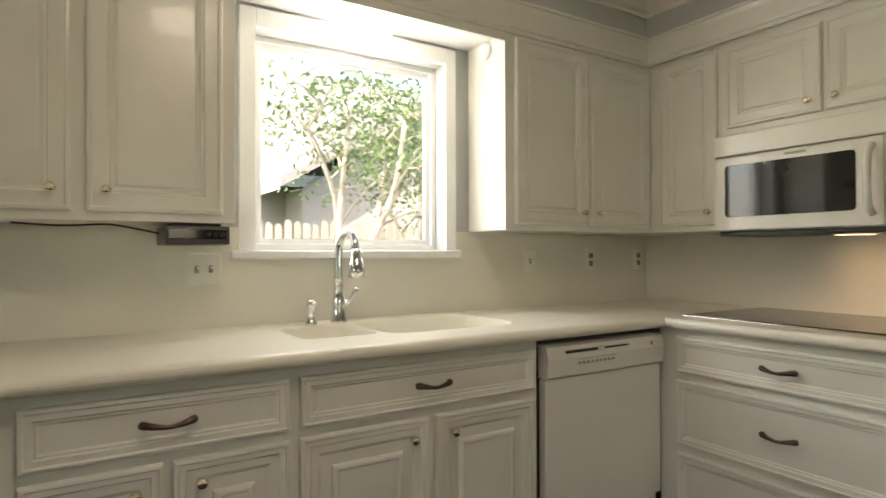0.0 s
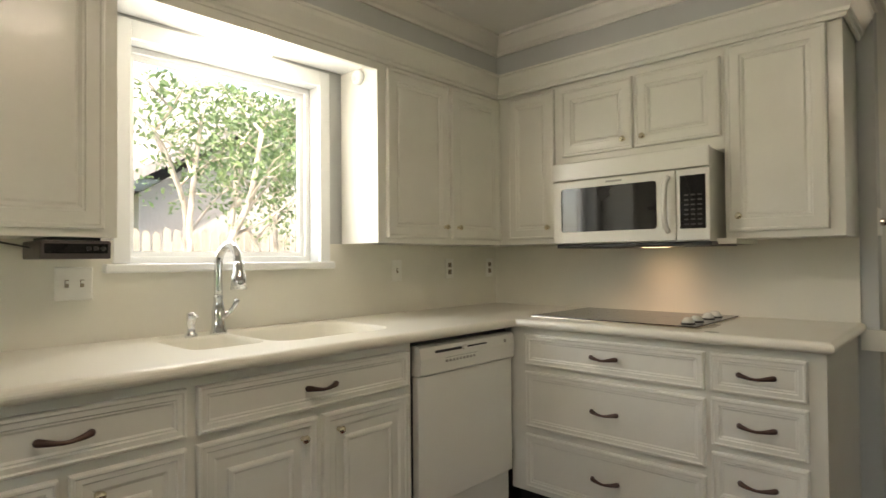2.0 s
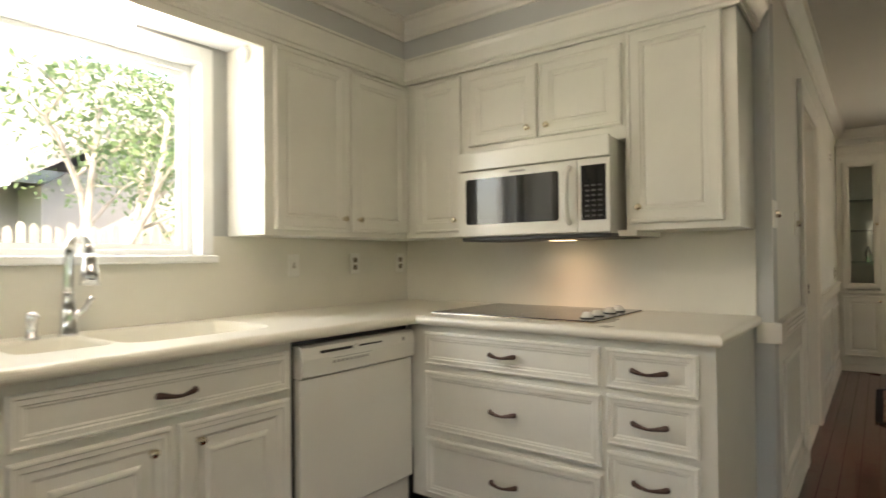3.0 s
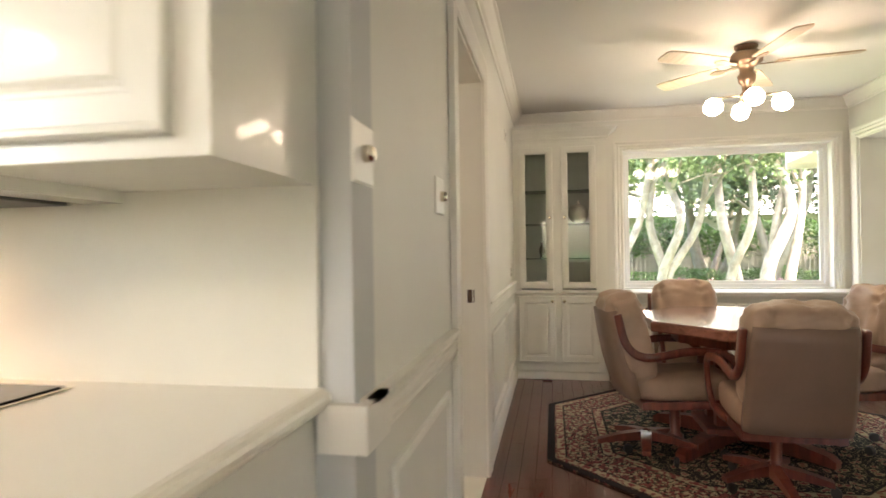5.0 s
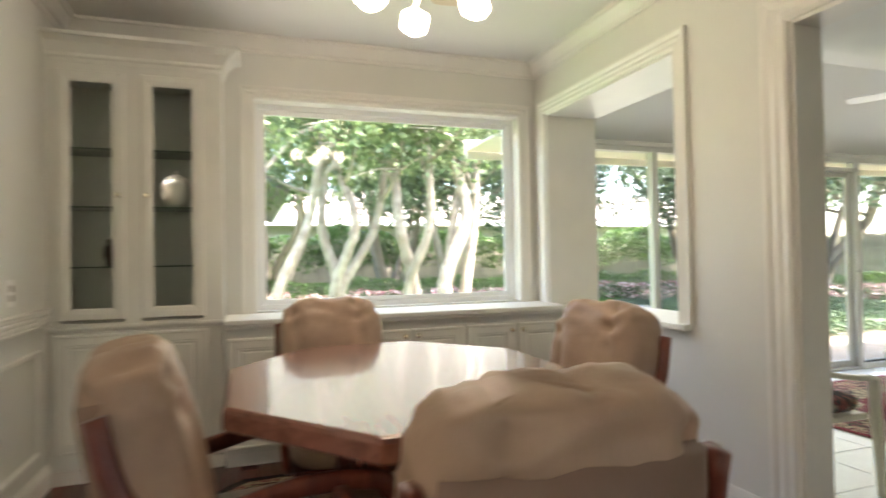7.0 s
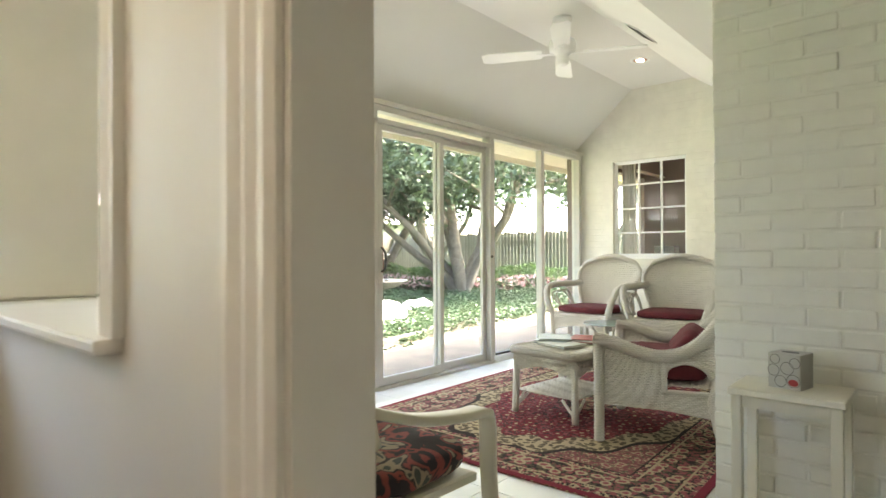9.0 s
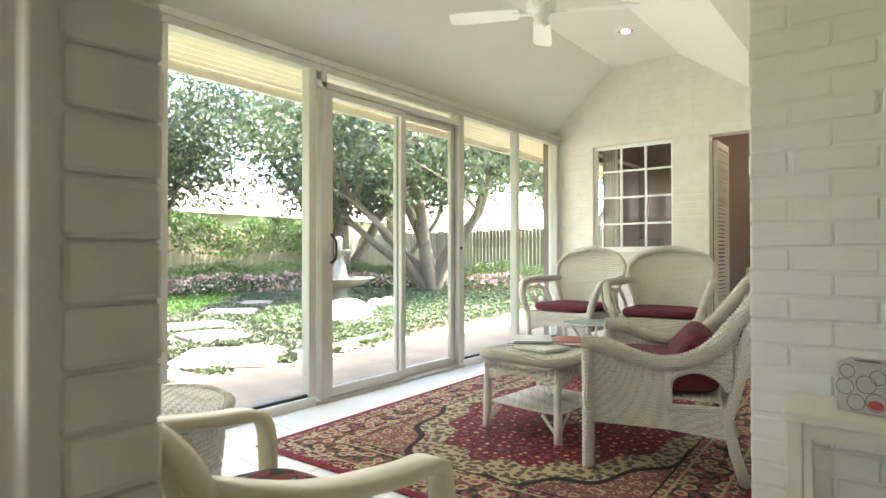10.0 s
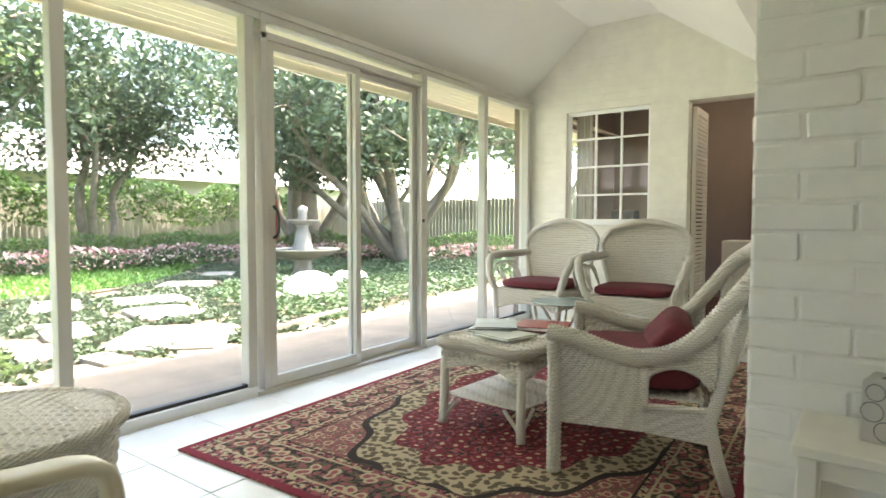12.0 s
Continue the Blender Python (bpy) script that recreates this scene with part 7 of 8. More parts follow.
rings(bm, [[(p.x, p.y, GZ + 0.005) for p in pe], [(SX + 0.06, p.y, GZ + 0.005) for p in pe]], False, False, False)
rings(bm, [[(p.x, p.y, GZ + 0.005) for p in pe], [(p.x, p.y, GZ - 0.1) for p in pe]], False, False, False)
solo("patio", bm, PATIO, "brown pebbled concrete patio along the glass wall", "patio", kind="structure")
edg = thing("border_edging", (10.3, -8, GZ), "dark brick edging along the ivy bed", "edging")
for k in range(46):
    i = 16 + k * 0.35
    a = pe[min(int(i), len(pe) - 2)].lerp(pe[min(int(i) + 1, len(pe) - 1)], i - int(i))
    if a.y < -5.7:
        d = (pe[min(int(i) + 1, len(pe) - 1)] - pe[max(int(i) - 1, 0)])
        part("brick", box(-0.05, 0.05, -0.098, 0.098, 0, 0.10, 0.008), FENCEW, edg, at=Matrix.Translation((a.x + 0.05, a.y, GZ - 0.02)) @ pose(0, 0, 0, 0, 0, math.degrees(math.atan2(d.y, d.x)) - 90 + rng.uniform(-3, 3)))

# flagstones with tufts of dwarf lilyturf between them, and the ivy bed behind
fl = thing("flagstone_path", (11.5, -5.5, GZ), "large grey flagstones set among grassy tufts", "path")
tagged(fl, kind="structure")
STONES = [(10.55, -5.35, 1.05, 1.0, -42), (11.95, -6.0, 0.95, 0.66, -12), (13.05, -6.42, 0.80, 0.90, -20), (14.45, -7.72, 0.95, 0.85, -38), (15.65, -9.05, 0.9, 0.6, -40),
          (11.58, -4.87, 0.95, 0.42, -14), (13.35, -5.45, 1.15, 0.50, -22), (13.2, -4.52, 1.1, 0.45, -12), (10.12, -4.6, 0.42, 0.24, 5), (10.75, -4.35, 0.6, 0.3, -10), (12.4, -4.2, 0.5, 0.4, 12)]
for x, y, w, d, deg in STONES:
    prof = []
    for sx, sy in ((1, 1), (-1, 1), (-1, -1), (1, -1)):
        jx, jy = rng.uniform(0.9, 1.05), rng.uniform(0.88, 1.05)
        prof += [(sx * w / 2 * jx, sy * d / 2 * jy * rng.uniform(0.72, 0.9)), (sx * w / 2 * jx * rng.uniform(0.72, 0.9), sy * d / 2 * jy)] if sx * sy > 0 else [(sx * w / 2 * jx * rng.uniform(0.72, 0.9), sy * d / 2 * jy), (sx * w / 2 * jx, sy * d / 2 * jy * rng.uniform(0.72, 0.9))]
    lp = [[(s_ * px, s_ * py, z) for px, py in prof] for s_, z in ((1.0, -0.05), (1.0, 0.022), (0.975, 0.035))]
    part("flagstone", rings(bmesh.new(), lp, True, False, True), STONE, fl, at=Matrix.Translation((x, y, GZ)) @ pose(0, 0, 0, 0, 0, deg))
IVX, IVYY = [9.9, 11.7, 12.8, 14.3, 16.3, 17.5], [-6.62, -6.60, -7.12, -8.65, -10.4, -11.6]
LWY, LWX = [-14.0, -10.65, -7.64, -6.3, -3.9], [22.0, 18.4, 15.15, 14.55, 14.3]
SOIL = mat("bare garden soil", (0.13, 0.105, 0.075), 0.95, vary=0.3, scale=5, grain=0.8, gscale=70, bump=0.9)
yy = [-3.9 - 0.5 * k for k in range(26)]
solo("garden_bed", rings(bmesh.new(), [[(9.9, y, GZ - 0.012) for y in yy], [(float(np.interp(y, LWY, LWX)), y, GZ - 0.012) for y in yy]], False, False, False), SOIL, "brown soil of the planted garden bed", "soil", kind="structure")
solo("trim_lawn_edge", tube(bmesh.new(), [(float(np.interp(y, LWY, LWX)) + 0.04 * math.sin(3 * y), y, GZ + 0.01) for y in yy], 0.03, 6), SOIL, "dark worn edging between lawn and bed", "edging", kind="structure")
pts = []
while len(pts) < 60000:
    x, y = rng.uniform(9.95, 17.5), rng.uniform(-16, -6.5)
    if (x < 13.5 or rng.uniform() < 0.5) and y < np.interp(x, IVX, IVYY) + 0.07 * math.sin(x * 9) and x > 10.05 + 0.13 * max(0, -y - 6.8):
        hgt = 0.20 * (0.65 + 0.35 * math.sin(x * 2.3) * math.cos(y * 1.9))
        pts.append((x, y, GZ + hgt * rng.uniform(0.0, 1.0) ** 0.5))
solo("ivy_bed", with_mat(leaves(pts, 0.030, 0.4), IVY), None, "low green ivy covering the garden bed", "ivy", kind="stuff")
pts = []
while len(pts) < 20000:
    x, y = rng.uniform(9.95, 18.0), rng.uniform(-11, -3.95)
    if y < np.interp(x, IVX, IVYY) or x > np.interp(y, LWY, LWX) + 0.1:
        continue
    near = False
    for sx, sy, w, d, deg in STONES:
        ca, sa = math.cos(radians(deg)), math.sin(radians(deg))
        u, v = (x - sx) * ca + (y - sy) * sa, -(x - sx) * sa + (y - sy) * ca
        near = near or (abs(u) < w / 2 + 0.01 and abs(v) < d / 2 + 0.01)
    if near or noise.noise(Vector((x * 1.5, y * 1.5, 3))) < -0.22:
        continue
    for k in range(26):
        pts.append((x + rng.normal() * 0.05, y + rng.normal() * 0.05, GZ + rng.uniform(0.0, 0.035)))
solo("lilyturf", with_mat(leaves(pts, 0.038, 0.9), TURF), None, "grassy grey green tufts between the flagstones", "lilyturf", kind="stuff")
c = np.stack([rng.uniform(10.1, 12.6, 3500), rng.uniform(-4.05, -2.6, 3500), GZ + rng.uniform(0, 0.16, 3500)], 1)
solo("bedding_plants", with_mat(leaves(c, 0.04, 0.6), LEAFL), None, "low pale green bedding plants by the patio", "plants", kind="stuff")
# grass
gx = rng.uniform(10.8, 22, 30000)
gy = rng.uniform(-13, 1.5, 30000)
ok = (gx > np.interp(gy, LWY, LWX)) | (gy > -2.6)
gx, gy = gx[ok], gy[ok]
me = leaves(np.stack([gx, gy, np.full(len(gx), GZ + 0.0)], 1), 0.045, 3.0, 0)
solo("grass", with_mat(me, GRASSB), None, "short mown green grass", "grass", kind="stuff")

# fountain
FOX, FOY = 13.5, -9.3
fo = thing("fountain", (FOX, FOY, GZ), "tiered grey stone fountain with a wide basin", "fountain")
part("pedestal", lathe(bmesh.new(), [(0.30, -0.03), (0.30, 0.06), (0.22, 0.10), (0.16, 0.20), (0.15, 0.32), (0.22, 0.40)], (FOX, FOY, GZ), 24), CAST, fo, smooth=True)
part("basin", lathe(bmesh.new(), [(0.20, 0.38), (0.45, 0.44), (0.58, 0.52), (0.63, 0.545), (0.63, 0.565), (0.57, 0.56), (0.40, 0.50), (0.1, 0.47)], (FOX, FOY, GZ), 32), CAST, fo, smooth=True)
part("water", lathe(bmesh.new(), [(0.55, 0.548), (0.1, 0.549)], (FOX, FOY, GZ), 32), mat("fountain water", (0.10, 0.13, 0.12), 0.05), fo)
part("middle_column", lathe(bmesh.new(), [(0.17, 0.46), (0.19, 0.56), (0.15, 0.64), (0.13, 0.80), (0.09, 0.92), (0.12, 0.98)], (FOX, FOY, GZ), 20), CAST, fo, smooth=True)
part("upper_basin", lathe(bmesh.new(), [(0.10, 0.97), (0.24, 1.02), (0.30, 1.05), (0.30, 1.065), (0.2, 1.05), (0.05, 1.03)], (FOX, FOY, GZ), 24), CAST, fo, smooth=True)
part("finial", lathe(bmesh.new(), [(0.06, 1.03), (0.08, 1.10), (0.06, 1.16), (0.09, 1.21), (0.08, 1.27), (0.02, 1.31)], (FOX, FOY, GZ), 16), CAST, fo, smooth=True)


def rock(x, y, r, label, m):
    rnd = Vector((x * 3, y * 5, r))
    bm = bmesh.new()
    bmesh.ops.create_icosphere(bm, subdivisions=3, radius=1)
    for v in bm.verts:
        n = v.co.copy()
        v.co = Vector((n.x * r * 1.3, n.y * r, n.z * r * 0.8)) * (1 + 0.45 * noise.noise(n * 1.6 + rnd) + 0.12 * noise.noise(n * 5 + rnd))
    solo("rock", bm, m, label, "rock", "rocks round the fountain", at=Matrix.Translation((x, y, GZ + r * 0.4)) @ pose(0, 0, 0, 0, 0, x * 90))


for x, y, r in ((11.75, -7.75, 0.22), (12.0, -8.2, 0.26), (11.5, -7.5, 0.13), (12.9, -8.5, 0.15), (12.5, -9.4, 0.2)):
    rock(x, y, r, "rounded white rock beside the fountain", WHITEROCK)
for x, y, r in ((11.4, -7.0, 0.16), (12.3, -8.9, 0.14)):
    rock(x, y, r, "rounded grey rock beside the fountain", CAST)

# trees of the east garden
tree("magnolia_tree", (14.4, -13.1, GZ - 0.05), [(0.35, 100, 4.2, 0.17), (0.55, 200, 4.0, 0.15), (0.45, 330, 4.4, 0.16), (0.25, 40, 4.6, 0.15), (0.6, 270, 3.6, 0.13), (1.1, 40, 2.6, 0.12), (1.0, 8, 3.0, 0.11), (0.9, 75, 3.0, 0.11), (0.8, 160, 3.2, 0.10)], (2.3, 1.4, 0.9), BARK, LEAFD, 0.070, 85, "wide spreading tree with several grey trunks", 3)
tree("oak_tree", (18.0, -13.2, GZ - 0.05), [(0.05, 60, 6.5, 0.46), (0.5, 130, 6.0, 0.16), (0.6, 240, 6.2, 0.16), (0.5, 20, 5.0, 0.14)], (3.2, 1.6, 1.2), BARK, LEAFD, 0.085, 85, "old broad tree with one thick ribbed trunk", 8)
tree("lawn_tree", (20.4, -8.9, GZ - 0.05), [(0.10, 40, 3.5, 0.14), (0.35, 150, 3.6, 0.10), (0.35, 280, 3.4, 0.10)], (1.9, 1.3, 0.95), BARK, LEAFD, 0.075, 90, "round-headed tree on the lawn", 5)
tree("lawn_tree", (19.0, -5.4, GZ - 0.05), [(0.12, 80, 3.6, 0.14), (0.4, 200, 3.8, 0.11), (0.35, 320, 3.6, 0.11)], (2.0, 1.5, 1.0), BARK, LEAFD, 0.075, 90, "leafy tree on the lawn", 6)
tree("lawn_tree", (20.5, -18.5, GZ - 0.05), [(0.2, 80, 4.5, 0.2), (0.5, 200, 4.5, 0.12), (0.5, 320, 4.2, 0.12)], (2.6, 1.7, 1.2), BARK, LEAFL, 0.085, 80, "pale green tree near the corner fence", 16)
tree("lawn_tree", (13.5, -18.0, GZ - 0.05), [(0.2, 80, 4.5, 0.2), (0.5, 200, 4.5, 0.12), (0.5, 320, 4.2, 0.12)], (2.4, 1.6, 1.1), BARK, LEAFL, 0.10, 45, "pale green tree near the south fence", 17)
# crape myrtles before the dining window
for x, y, sd_, st in ((11.85, -2.62, 21, [(0.12, 60, 3.6, 0.098), (0.16, 170, 3.4, 0.081), (0.22, 290, 3.6, 0.081)]), (11.8, -3.12, 22, [(0.07, 20, 3.8, 0.115), (0.2, 300, 3.5, 0.086)]), (12.05, -1.45, 23, [(0.18, 30, 3.5, 0.092), (0.1, 200, 3.6, 0.086), (0.26, 270, 3.3, 0.081)]), (12.0, -0.75, 24, [(0.09, 100, 3.7, 0.092), (0.22, 250, 3.5, 0.081)])):
    tree("crape_myrtle", (x, y, GZ - 0.05), st, (1.3, 1.2, 0.6), BARKL, LEAFL, 0.048, 46, "slender tree with smooth pale peeling trunks", sd_)
tree("lawn_tree", (19.5, -1.0, GZ - 0.05), [(0.2, 80, 4.2, 0.2), (0.5, 200, 4.2, 0.12), (0.5, 320, 4.0, 0.12)], (2.5, 1.7, 1.2), BARK, LEAFL, 0.085, 80, "broad green tree beyond the lawn", 31)
tree("lawn_tree", (21.5, -4.5, GZ - 0.05), [(0.2, 80, 4.2, 0.2), (0.5, 200, 4.2, 0.12), (0.5, 320, 4.0, 0.12)], (2.5, 1.7, 1.2), BARK, LEAFD, 0.085, 80, "broad dark tree beyond the lawn", 32)


# fences
def fence(name, a, b, h, label, step=0.15, w=0.135):
    f = thing(name, (*a, GZ), label, "fence")
    d = Vector((b[0] - a[0], b[1] - a[1], 0))
    n = int(d.length / step)
    ang = math.degrees(math.atan2(d.y, d.x))
    shapes = []
    for k in range(4):
        bm = bmesh.new()
        z1 = h + 0.02 * k - 0.03
        rings(bm, [[(-w / 2, y, 0), (w / 2, y, 0), (w / 2, y, z1 - 0.05), (w / 2 - 0.03, y, z1), (-w / 2 + 0.03, y, z1), (-w / 2, y, z1 - 0.05)] for y in (-0.01, 0.01)], True, True, True)
        shapes.append(finish(bm, "picket", FENCEW))
    for k in range(n):
        p = Vector((*a, GZ)) + d * ((k + 0.5) / n)
        part("picket", shapes[k * 7 % 4], None, f, at=Matrix.Translation(p) @ pose(0, 0, 0, 0, 0, ang))
    for z in (0.4, h - 0.4):
        part("rail", box(-d.length / 2, d.length / 2, 0.012, 0.05, z, z + 0.09), FENCEW, f, at=Matrix.Translation(Vector((*a, GZ)) + d / 2) @ pose(0, 0, 0, 0, 0, ang))


fence("fence", (24.2, 6.0), (24.2, -20.0), 1.85, "weathered wooden picket fence along the lawn")
fence("fence", (24.2, -20.0), (4.0, -20.0), 1.85, "weathered wooden fence along the south side")
fence("fence", (-3.0, 8.2), (12.0, 8.2), 1.75, "weathered wooden fence behind the kitchen", 0.13, 0.095)


def hedge(a, b, h, w, n, m, leaf, label, name="hedge", low=0.0):
    a, b = np.asarray(a, float), np.asarray(b, float)
    t = rng.uniform(0, 1, (n, 1))
    p = a + (b - a) * t
    q = rng.uniform(-0.5, 0.5, n) * w
    d = (b - a) / np.linalg.norm(b - a)
    z = GZ + h * (low + (1 - low) * rng.uniform(0, 1, n) ** 0.6) * (1 + 0.10 * np.sin(t[:, 0] * 37) + 0.05 * np.sin(t[:, 0] * 91))
    c = np.stack([p[:, 0] - d[1] * q, p[:, 1] + d[0] * q, z], 1)
    return solo(name, with_mat(leaves(c, leaf), m), None, label, name.replace("_", " "), kind="stuff")


hedge((23.6, 5), (23.6, -17.5), 2.2, 0.6, 16000, LEAFH, 0.075, "tall bright green hedge against the fence", low=0.42)
hedge((19.2, 2), (19.6, -12), 0.72, 0.8, 14000, LEAFH, 0.04, "low clipped hedge behind the flower bed")
hedge((19.6, -12), (9.5, -18.2), 0.72, 0.8, 12000, LEAFH, 0.04, "low clipped hedge along the south bed")
hedge((18.5, 2), (18.8, -11.6), 0.36, 0.9, 5000, IVY, 0.06, "green leaves of the flower bed", "flower_leaves")
hedge((18.4, 2), (18.7, -11.5), 0.46, 0.9, 2600, PETAL, 0.06, "pink and white flowers along the lawn", "flower_bed")
hedge((18.7, -11.8), (9.5, -17.2), 0.46, 0.9, 2200, PETAL, 0.06, "pink and white flowers along the south bed", "flower_bed")
hedge((18.9, -11.8), (9.5, -17.5), 0.38, 0.9, 3000, IVY, 0.06, "green leaves of the south flower bed", "flower_leaves")


# neighbours
def house(name, x0, x1, y0, y1, h, ridge, along, wallm, roofm, label):
    t = thing(name, ((x0 + x1) / 2, (y0 + y1) / 2, GZ), label, "house")
    part("wall", box(x0, x1, y0, y1, GZ - 0.03, h), wallm, t)
    o = 0.5
    bm = bmesh.new()
    if along == "x":
        ym = (y0 + y1) / 2
        rings(bm, [[(x, y0 - o, h - 0.05), (x, ym, ridge), (x, y1 + o, h - 0.05), (x, y1 + o, h + 0.1), (x, ym, ridge + 0.18), (x, y0 - o, h + 0.1)] for x in (x0 - o, x1 + o)], True, True, True)
    else:
        xm = (x0 + x1) / 2
        rings(bm, [[(x0 - o, y, h - 0.05), (xm, y, ridge), (x1 + o, y, h - 0.05), (x1 + o, y, h + 0.1), (xm, y, ridge + 0.18), (x0 - o, y, h + 0.1)] for y in (y0 - o, y1 + o)], True, True, True)
        for y, s in ((y0, 1), (y1, -1)):
            part("gable", rings(bmesh.new(), [[(x0, y + s * 0.001, h), (xm, y + s * 0.001, ridge - 0.08), (x1, y + s * 0.001, h)], [(x0, y + s * 0.05, h), (xm, y + s * 0.05, ridge - 0.08), (x1, y + s * 0.05, h)]], True, True, True), wallm, t)
    part("roof", bm, roofm, t)
    part("fascia", box(x0 - o - 0.02, x1 + o + 0.02, y0 - o - 0.03, y0 - o, h - 0.08, h + 0.12) if along == "x" else box(x0 - o - 0.03, x0 - o, y0 - o, y1 + o, h - 0.08, h + 0.12), WHITE, t)
    return t


SIDING = mat("pale green siding", (0.55, 0.58, 0.48), 0.6, vary=0.06, scale=3)
TAUPE = mat("taupe stucco", (0.27, 0.24, 0.215), 0.8, vary=0.08, scale=2)
ROOFG = mat("grey brown shingles", (0.17, 0.15, 0.145), 0.9, vary=0.25, scale=14, grain=0.5, gscale=50)
house("garage", 13.5, 19.4, -0.45, 5.0, 2.15, 3.6, "x", SIDING, ROOFG, "low pale green garage with a shingled roof")
house("neighbour_house", 28.0, 38.0, -26.0, 0.0, 2.6, 4.4, "y", TAUPE, mat("pale tan roof", (0.50, 0.42, 0.39), 0.9, vary=0.1), "low neighbouring house with a pale roof")
house("neighbour_house", -1.0, 15.0, 10.2, 18.0, 2.35, 5.4, "x", TAUPE, ROOFG, "neighbouring house with a grey shingled roof")
house("neighbour_house", 3.5, 8.5, 9.3, 10.2, 2.2, 3.9, "y", TAUPE, ROOFG, "gabled wing of the neighbouring house")
# trees behind the kitchen
for x, y, sd_ in ((3.05, 5.9, 41), (4.25, 6.6, 42)):
    tree("crape_myrtle", (x, y, GZ - 0.05), [(0.14, 40, 2.6, 0.05), (0.2, 160, 2.6, 0.045), (0.24, 280, 2.6, 0.05), (0.08, 220, 2.9, 0.045)], (0.9, 0.7, 0.42), BARKL, LEAFL, 0.034, 17, "slender tree with pale stems behind the kitchen", sd_)

# ---- bricks, floor boards and tiles ----


def brick_mesh(lx, ly, lz, seed):
    r = random.Random(seed)
    bm = bmesh.new()
    bx(bm, -lx / 2, lx / 2, -ly / 2, ly / 2, -lz / 2, lz / 2)
    bmesh.ops.bevel(bm, geom=list(bm.edges), offset=0.0075, segments=2, affect="EDGES", profile=0.5)
    for v in bm.verts:
        v.co += Vector((r.uniform(-1, 1), r.uniform(-1, 1), r.uniform(-1, 1))) * 0.0012
    return finish(bm, "brick", BRICKP)


COURSE = 0.0665
LONG = [brick_mesh(0.1965, 0.10, 0.0635, k) for k in range(6)]
HALF = [brick_mesh(0.0965, 0.10, 0.0635, 20 + k) for k in range(4)]
ret = bpy.data.objects["wall_brick_return"]
ret.data.materials[0] = BRICKP
rb = random.Random(5)
for c in range(32):
    z = SF + 0.034 + c * COURSE
    x = BW
    k = 0
    while x > 4.75:
        half = (c % 2 == 1 and k == 0)
        me = rb.choice(HALF if half else LONG)
        w = 0.10 if half else 0.20
        part("brick", me, None, ret, at=Matrix.Translation((x - w / 2 + rb.uniform(-0.002, 0.002), BY - 0.05 + rb.uniform(-0.0028, 0.0018), z + rb.uniform(-0.0015, 0.0015))) @ pose(0, 0, 0, 0, 0, 180 * rb.randint(0, 1)))
        x -= w
        k += 1
nb = bpy.data.objects["wall_sunroom_north"]
for c in range(32):
    z = SF + 0.034 + c * COURSE
    half = c % 2 == 1
    part("brick", rb.choice(HALF if half else LONG), None, nb, at=Matrix.Translation((6.185 + (0.05 if half else 0.10) + rb.uniform(-0.0012, 0.0012), -2.592 + rb.uniform(-0.0012, 0.0012), z)))
# far brick wall and side wall: courses in relief
def coursed(ob, swap):
    m = mat("painted brick courses", (0.74, 0.73, 0.66), 0.45, vary=0.05, scale=9)
    t = m.node_tree
    co, mp, br, bp = (t.nodes.new("ShaderNode" + k) for k in ("TexCoord", "Mapping", "TexBrick", "Bump"))
    mp.inputs["Rotation"].default_value = (radians(90), 0, radians(90) if swap else 0)
    br.inputs["Scale"].default_value = 1.0
    br.inputs["Brick Width"].default_value, br.inputs["Row Height"].default_value, br.inputs["Mortar Size"].default_value = 0.20, COURSE, 0.006
    br.inputs["Mortar Smooth"].default_value = 0.4
    bp.inputs["Strength"].default_value, bp.inputs["Distance"].default_value = 0.4, 0.006
    bp.invert = True
    t.links.new(co.outputs["Object"], mp.inputs[0])
    t.links.new(mp.outputs[0], br.inputs["Vector"])
    t.links.new(br.outputs["Fac"], bp.inputs["Height"])
    t.links.new(bp.outputs[0], t.nodes["Principled BSDF"].inputs["Normal"])
    ob.data.materials[0] = m


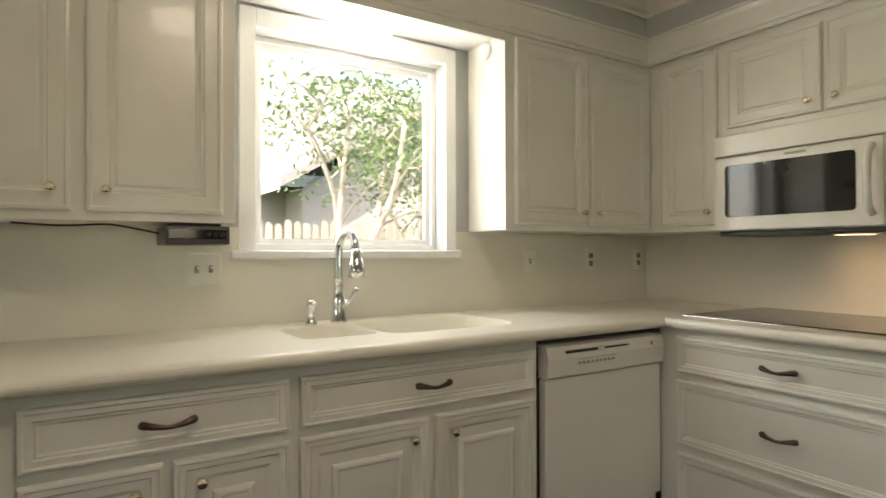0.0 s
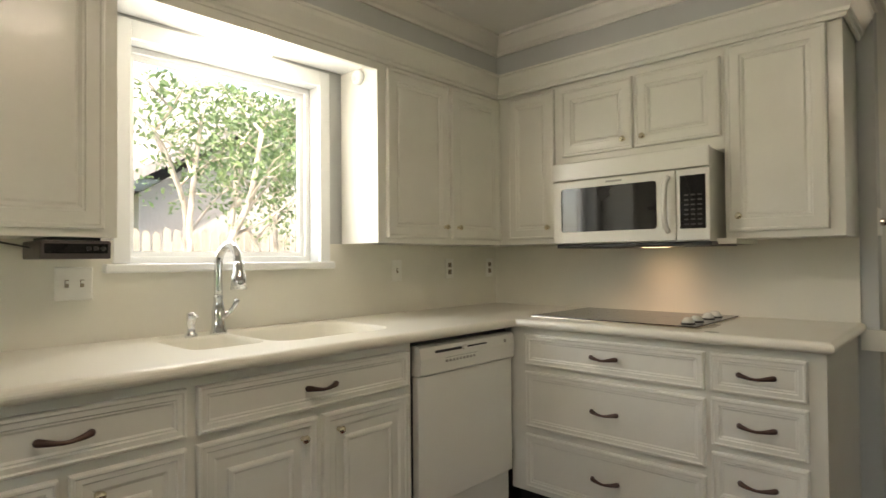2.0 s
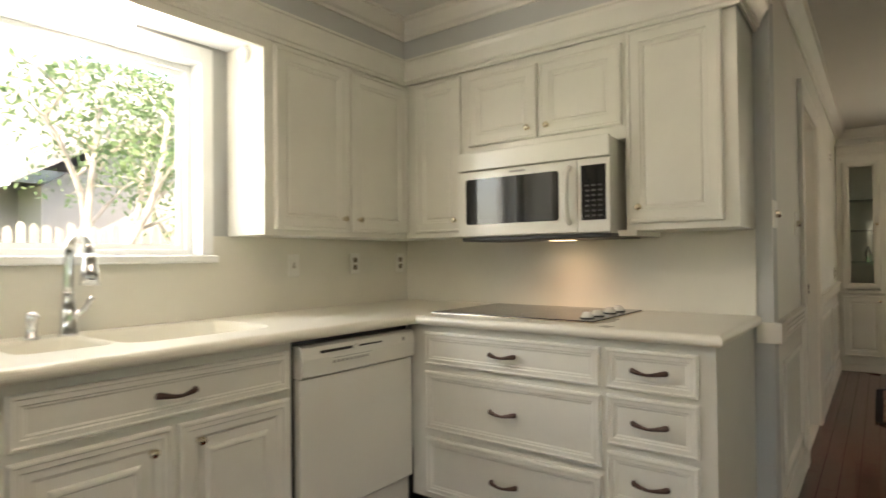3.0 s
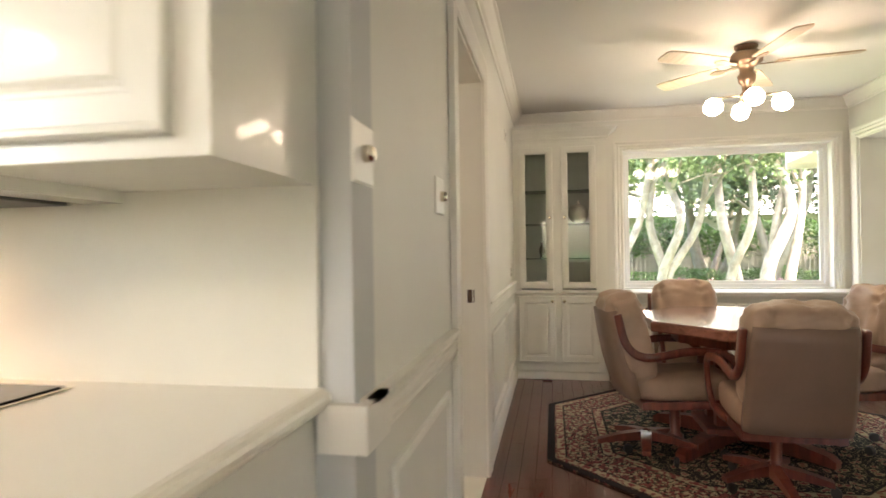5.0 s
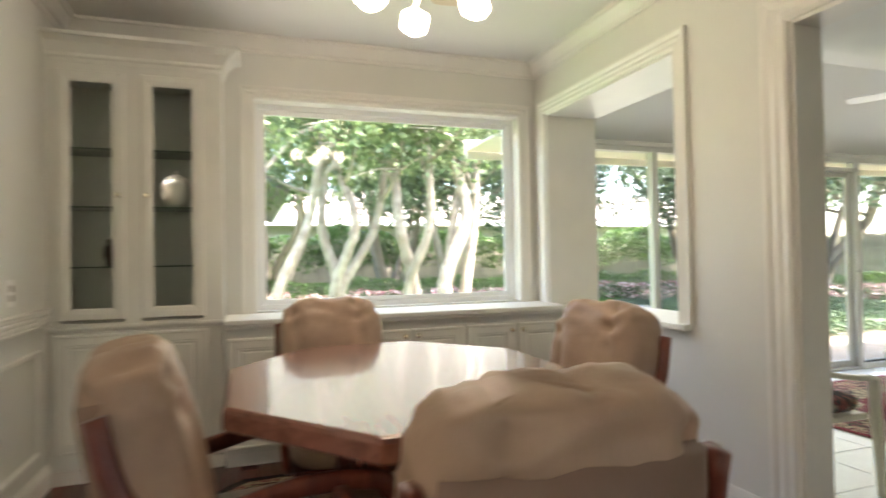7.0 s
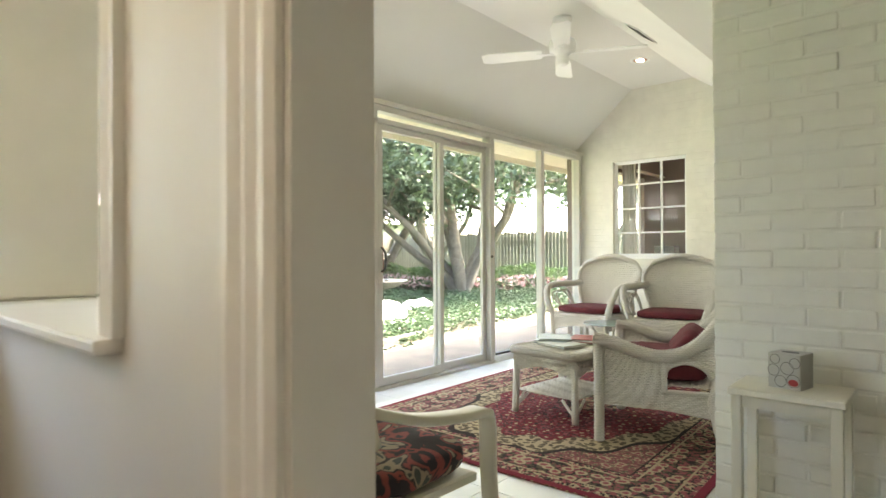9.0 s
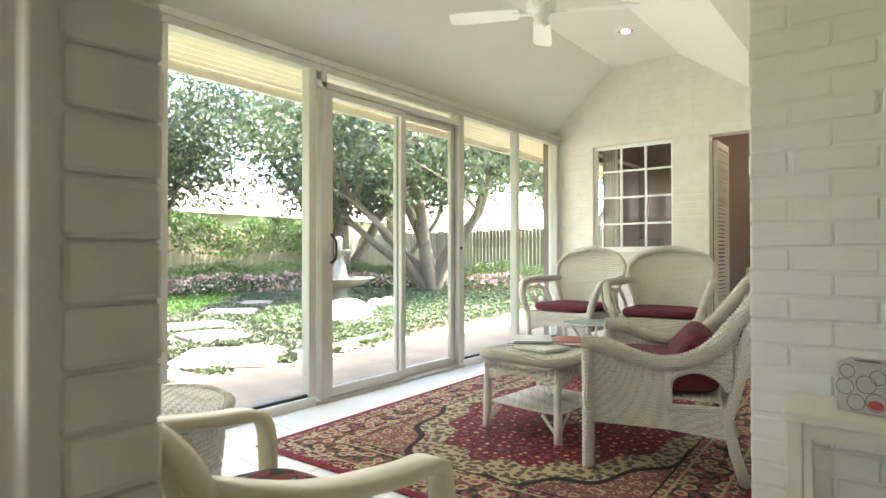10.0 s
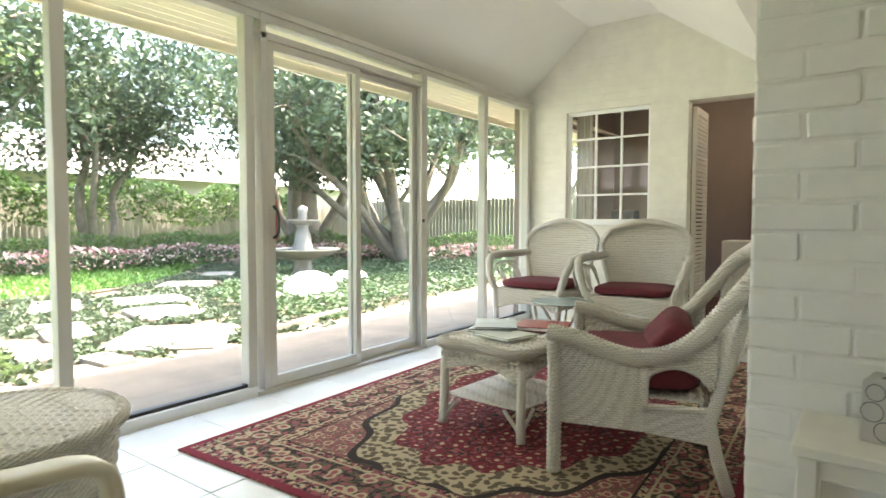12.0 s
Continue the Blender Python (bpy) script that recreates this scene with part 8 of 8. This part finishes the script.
coursed(bpy.data.objects["wall_sunroom_south"], False)
coursed(bpy.data.objects["wall_sunroom_west"], True)

# floor boards of the dining room and hall, running east
fb = bpy.data.objects["floor_base"]
BOARD = {}
for L in (0.6, 0.9, 1.2):
    bm = bmesh.new()
    rings(bm, [[(-L / 2 + i, -0.0405 + i, z), (L / 2 - i, -0.0405 + i, z), (L / 2 - i, 0.0405 - i, z), (-L / 2 + i, 0.0405 - i, z)] for i, z in ((0, -0.014), (0, -0.0012), (0.0012, 0.0))], True, False, True)
    BOARD[L] = finish(bm, "floor_board", PLANK)
rf = random.Random(9)
joined = bmesh.new()
y = DS + 0.041
while y < KN:
    x = 3.35 - rf.uniform(0, 0.5) if y < HY else WX
    lim = DE if y < HY else KE
    if y < HY:
        while x + 0.6 < lim + 0.15:
            L = rf.choice([q for q in (0.6, 0.9, 1.2) if x + q < lim + 0.15])
            part("floor_board", BOARD[L], None, fb, at=Matrix.Translation((x + L / 2, y, 0)))
            x += L
    y += 0.082
rings(joined, [[(WX, DS, z), (3.35 - 0.6, DS, z), (3.35 - 0.6, HY, z), (WX, HY, z)] for z in (-0.014, -0.001)], True, False, True)
rings(joined, [[(WX, HY, z), (KE, HY, z), (KE, KN, z), (WX, KN, z)] for z in (-0.014, -0.001)], True, False, True)
solo("floor_kitchen", joined, PLANK, "red brown wood floor of the kitchen", "floor", kind="structure")

# sunroom tiles
sb = bpy.data.objects["floor_sunroom_base"]
bm = bmesh.new()
rings(bm, [[(-s + i, -s + i, z), (s - i, -s + i, z), (s - i, s - i, z), (-s + i, s - i, z)] for s, i, z in ((0.2015, 0, -0.008), (0.2015, 0, -0.0015), (0.2015, 0.0015, 0.0))], True, False, True)
TILEM = finish(bm, "tile", TILE)
for i in range(13):
    for j in range(14):
        x, y = SX - 0.06 - 0.2035 - 0.407 * i, DS - 0.31 - 0.2035 - 0.407 * j
        if y > SS and (x > BW or y > BY - 0.1):
            part("tile", TILEM, None, sb, at=Matrix.Translation((x, y, SF + rf.uniform(-0.0004, 0.0004))))
